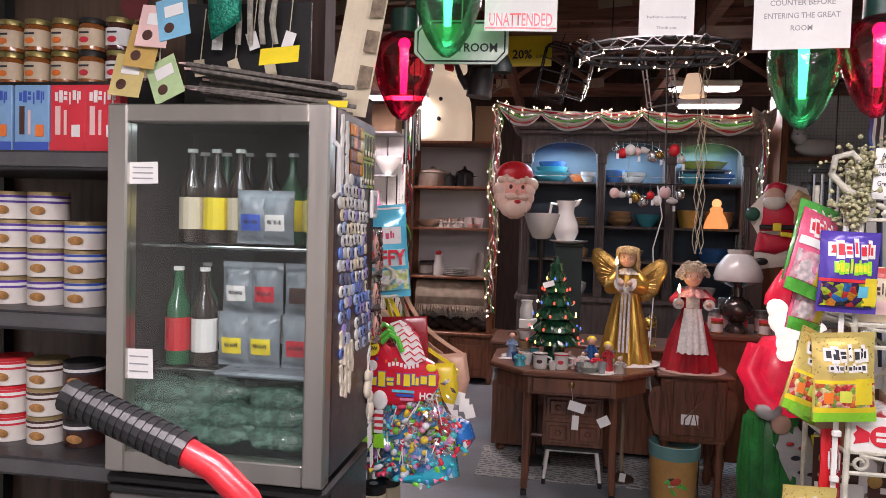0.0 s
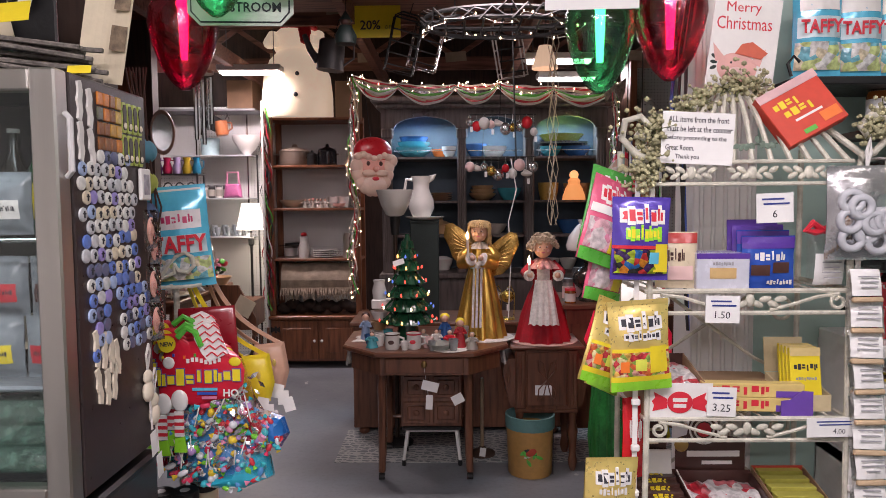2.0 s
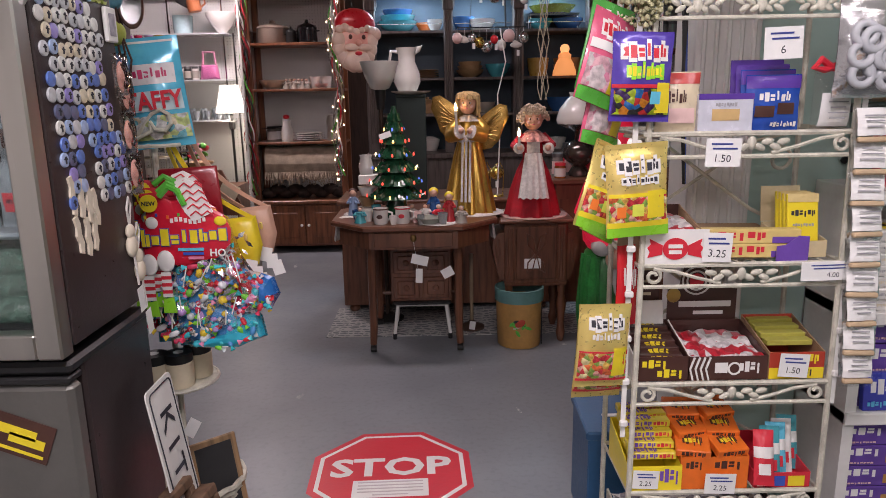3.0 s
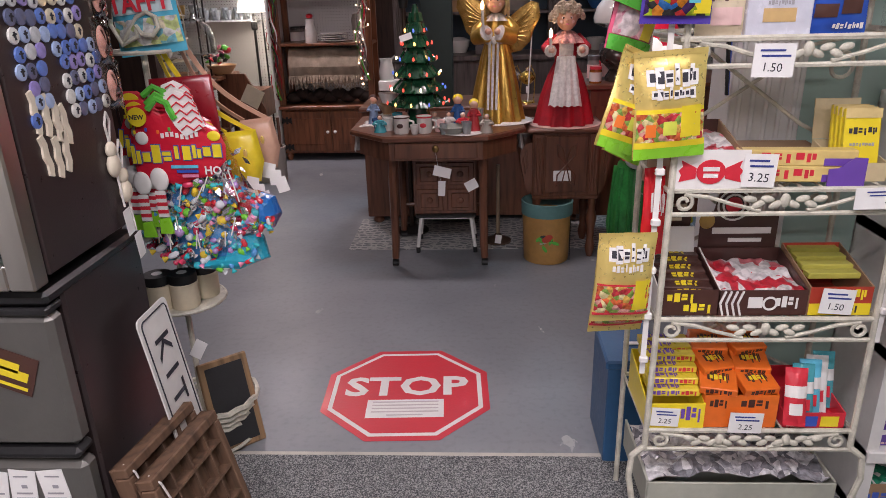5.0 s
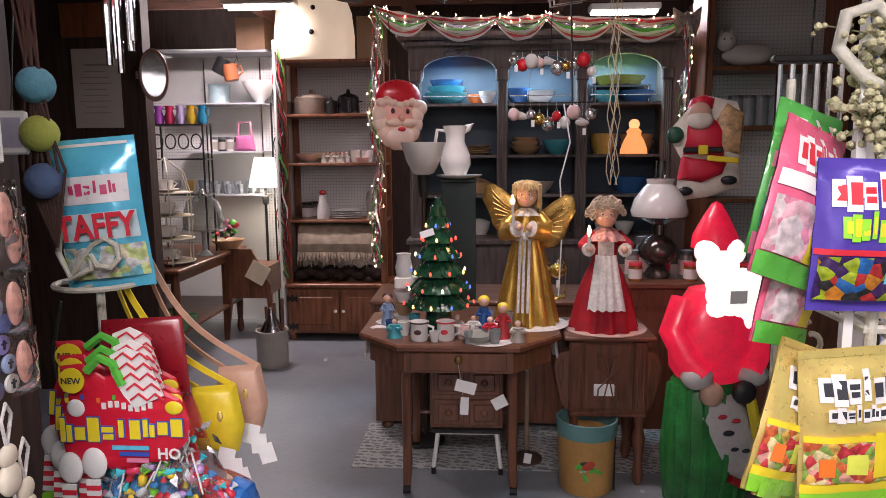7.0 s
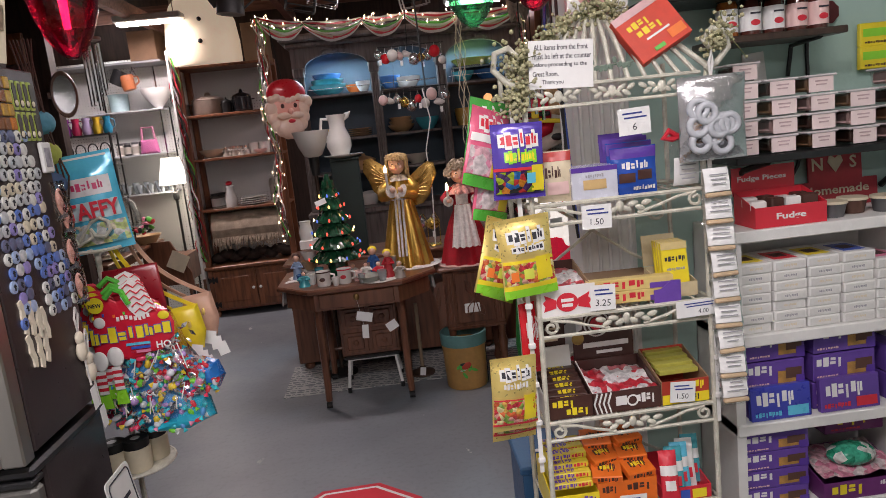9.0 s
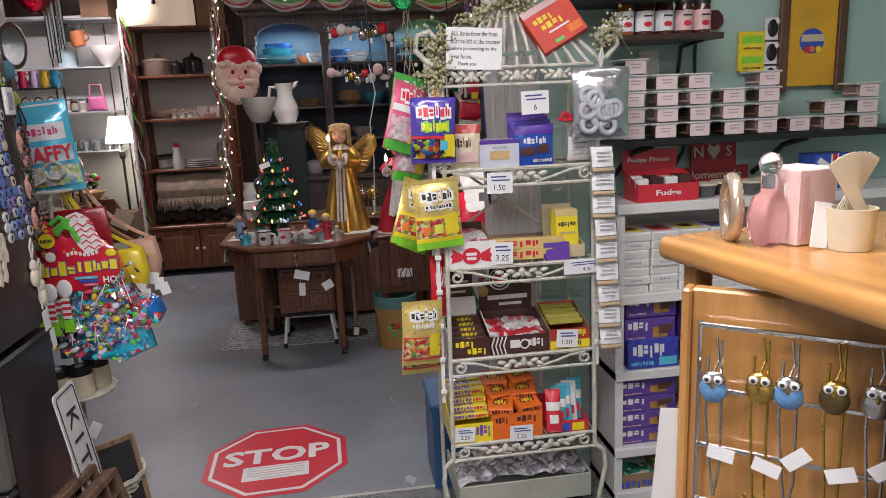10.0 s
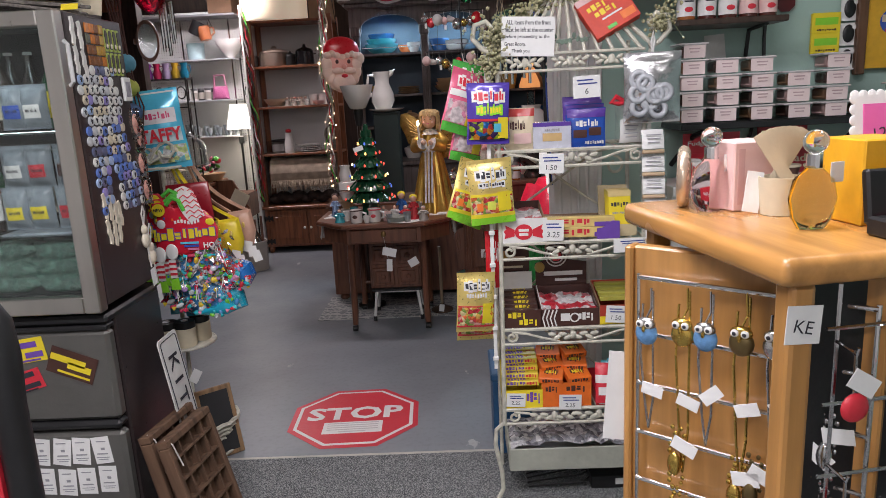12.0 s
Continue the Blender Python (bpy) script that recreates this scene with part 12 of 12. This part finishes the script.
for k in range(20):
    x = -0.2 + (k % 10) * 0.047
    z = (0.0 if k < 10 else -0.28) - ro.uniform(0.05, 0.12)
    o = thing("hanging_ornament", (1.27 + x, 5.1 + ro.uniform(-0.03, 0.0), 2.05 + z), ("silver", "red", "white", "pale pink", "white bird", "silver foil", "gold")[k % 7] + " Christmas ornament on a thread", "ornament", group="hanging ornaments")
    if k % 7 == 4:
        part("bird_body", ball((0, 0, 0), 0.026, (1.5, 0.6, 0.7)), ORN[4], o, smooth=60)
        part("wing", ball((0, 0, 0.01), 0.03, (0.9, 0.2, 0.5), m=pose(0, 0, 0, 0, 30, 0)), ORN[4], o)
    else:
        part("bauble", ball((0, 0, 0), 0.026 + 0.006 * (k % 3), (1, 1, 1.1)), ORN[k % 7], o, smooth=60)
        part("cap", rod((0, 0, 0.025), (0, 0, 0.04), 0.008, 8), CHROME, o)
    part("thread", rod((0, 0, 0.03), (0, 0.01, -z if k < 10 else -z - 0.28), 0.001, 4), WHITEP, o)
    if k % 3 == 0:
        part("price_tag", box((0.01, -0.02, -0.05), (0.018, 0.001, 0.035)), PAPER, o)
for k in range(5):
    solo("loose_cord", tube([(1.60 + 0.012 * k + 0.014 * math.sin(j * 1.7 + 2.3 * k), 5.12 + 0.01 * math.sin(j * 2.1 + k), 2.74 - j * 0.075) for j in range(20)], 0.0028, 5), PARCH, "loose cream cord hanging by the hutch", "cord", group="loose cords", smooth=50)
solo("white_cable", tube([(1.33, 4.95, 1.75), (1.36, 4.9, 1.55), (1.31, 4.9, 1.35), (1.32, 4.85, 1.1), (1.3, 4.8, 0.74)], 0.004, 6), WHITEP, "white electric cable hanging behind the dolls", "cable", smooth=50)


def big_bulb(x, y, tip, glass, stick, label, group="giant light bulbs"):
    t = thing("bulb_lantern", (x, y, tip), label, "bulb lantern", group=group)
    part("globe", lathe([(0, 0), (0.012, 0.001), (0.035, 0.02), (0.06, 0.06), (0.08, 0.115), (0.0905, 0.165), (0.088, 0.205), (0.065, 0.24), (0.038, 0.255)], 32), glass, t, smooth=80)
    part("stick_light", tube([(0, 0, 0.08), (0, 0, 0.14), (0, 0, 0.215)], 0.012, 10, taper=lambda u: 0.75 + 0.4 * u), stick, t, "glowing stick inside", 60)
    part("lamp", ball((0, 0, 0.225), 0.018), stick, t, smooth=60)
    part("cap", lathe([(0, 0.325), (0.03, 0.325), (0.04, 0.32), (0.042, 0.255), (0.036, 0.25)], 20), M("dark_green_cap", (0.015, 0.06, 0.05), 0.4) if "dark_green_cap" not in bpy.data.materials else bpy.data.materials["dark_green_cap"], t, smooth=40)
    part("wire", tube([(0, 0, 0.32), (0.01, 0.02, 0.38), (0.02, 0.15, 0.52)], 0.005, 6), BLACK, t)


big_bulb(0.235, 2.33, 1.775, REDGLASS, RED_GLOW, "giant clear red plastic bulb lantern, lit")
big_bulb(0.40, 2.10, 1.905, GREENGLASS, GREEN_GLOW, "giant clear green plastic bulb lantern, lit")
big_bulb(1.325, 2.285, 1.75, GREENGLASS, GREEN_GLOW, "giant clear green plastic bulb lantern, lit")
big_bulb(1.495, 2.255, 1.775, REDGLASS, RED_GLOW, "giant clear red plastic bulb lantern, lit")
wc = thing("wind_chime", (0.24, 2.45, 1.84), "silver tube wind chime hanging in the opening", "wind chime")
part("disc", lathe([(0, 0), (0.03, 0), (0.03, 0.008), (0, 0.008)], 16), WALNUT, wc)
part("cord", rod((0, 0, 0.0), (0, 0.03, 0.48), 0.002, 5), IRON, wc)
for k in range(5):
    a = k * math.tau / 5
    part("tube", rod((0.022 * math.cos(a), 0.022 * math.sin(a), -0.01), (0.022 * math.cos(a), 0.022 * math.sin(a), -0.14 - 0.015 * k), 0.006, 8), CHROME, wc)
wc2 = thing("wind_chime", (1.50, 2.52, 1.66), "silver tube wind chimes by the jamb", "wind chime")
part("disc", box((0, 0, 0), (0.14, 0.02, 0.012), 0.003), BLACK, wc2)
part("cord", rod((0, 0, 0.0), (0, 0, 0.66), 0.002, 5), IRON, wc2)
for k in range(6):
    part("tube", rod((-0.055 + k * 0.022, 0, -0.01), (-0.055 + k * 0.022, 0, -0.14 - 0.02 * (k % 3)), 0.006, 8), CHROME, wc2)


def hung_sheet(x0, x1, z0, y, m, label, lines=(), name="paper_sign", top=2.32, ry=0.0, rz=0.0, cord=True):
    t = thing(name, ((x0 + x1) / 2, y, z0), label, "sign", ry=ry, rz=rz)
    h = 0.2
    part("sheet", box((0, 0, h / 2), (x1 - x0, 0.0015, h)), m, t)
    for s, hh, ww, z, c in lines:
        part("lettering", words(s, hh, ww, bold=0.01, m=pose(0, -0.0016, z)), c, t, "printed line")
    if cord:
        part("thread", rod((0, 0, h), (0, 0.0, max(0.21, top - z0)), 0.0012, 4), WHITEP, t)
    return t


hung_sheet(1.17, 1.395, 1.935, 2.18, PAPER, "large white paper sign hanging in the opening", [("COUNTER BEFORE", 0.014, 0.15, 0.115, GREYINK), ("ENTERING THE GREAT", 0.014, 0.175, 0.083, GREYINK), ("ROOM", 0.014, 0.05, 0.052, GREYINK)], rz=-3)
hung_sheet(0.89, 1.03, 1.98, 2.2, PAPER, "white paper notice hanging in the opening", [("Thank you", 0.010, 0.05, 0.018, GREYINK), ("before entering", 0.009, 0.1, 0.045, GREYINK)], rz=4)
us = hung_sheet(0.49, 0.68, 1.985, 2.16, PAPER, "white sign with red lettering and border", [("UNATTENDED", 0.034, 0.165, 0.03, REDP)], rz=6)
part("border_line", bars([(0, 0.004, 0.185, 0.004)], pose(0, -0.0016, 0.004)), REDP, us)
rs_ = thing("restroom_sign", (0.42, 2.22, 1.915), "pale green plaque with dark border", "sign", rz=4)
part("plaque", prism([(-0.13, 0.03), (-0.1, 0.0), (0.1, 0.0), (0.13, 0.03), (0.13, 0.09), (0.1, 0.12), (-0.1, 0.12), (-0.13, 0.09)], 0.005), M("pale_mint_board", (0.55, 0.62, 0.54), 0.6), rs_)
part("lettering", words("RESTROOM", 0.024, 0.16, bold=0.02, m=pose(0.02, -0.002, 0.045)), INK, rs_, "dark letters RESTROOM")
part("border_line", tube([(-0.12, -0.002, 0.033), (-0.097, -0.002, 0.008), (0.097, -0.002, 0.008), (0.12, -0.002, 0.033), (0.12, -0.002, 0.087), (0.097, -0.002, 0.112), (-0.097, -0.002, 0.112), (-0.12, -0.002, 0.087)], 0.002, 4, closed=True), INK, rs_)
part("cord", rod((0, 0.003, 0.12), (0, 0.05, 0.42), 0.002, 5), WHITEP, rs_)
yw = thing("sale_sign", (0.47, 5.0, 2.545), "yellow paper discount sign under the truss", "sign")
part("sheet", box((0, 0, 0.1), (0.31, 0.002, 0.22)), YELLOW, yw)
part("lettering", words("20%", 0.06, 0.13, bold=0.02, m=pose(-0.04, -0.002, 0.07)), INK, yw, "dark figures 20%")
part("lettering", words("OFF", 0.022, m=pose(0.08, -0.002, 0.055)), INK, yw)
gm = multi("gnome_doll", [(lathe([(0, 0), (0.06, 0.005), (0.065, 0.05), (0.035, 0.11), (0, 0.115)], 18), DARKGREEN), (ball((0, 0, 0.135), 0.032), BROWN), (lathe([(0.04, 0.14), (0.0, 0.2)], 14), DARKGREEN), (rod((0, 0, 0.19), (0.005, 0, 0.36), 0.002, 5), IRON)], "small dark green gnome hanging from a cord", "doll", (0.33, 4.6, 2.40))
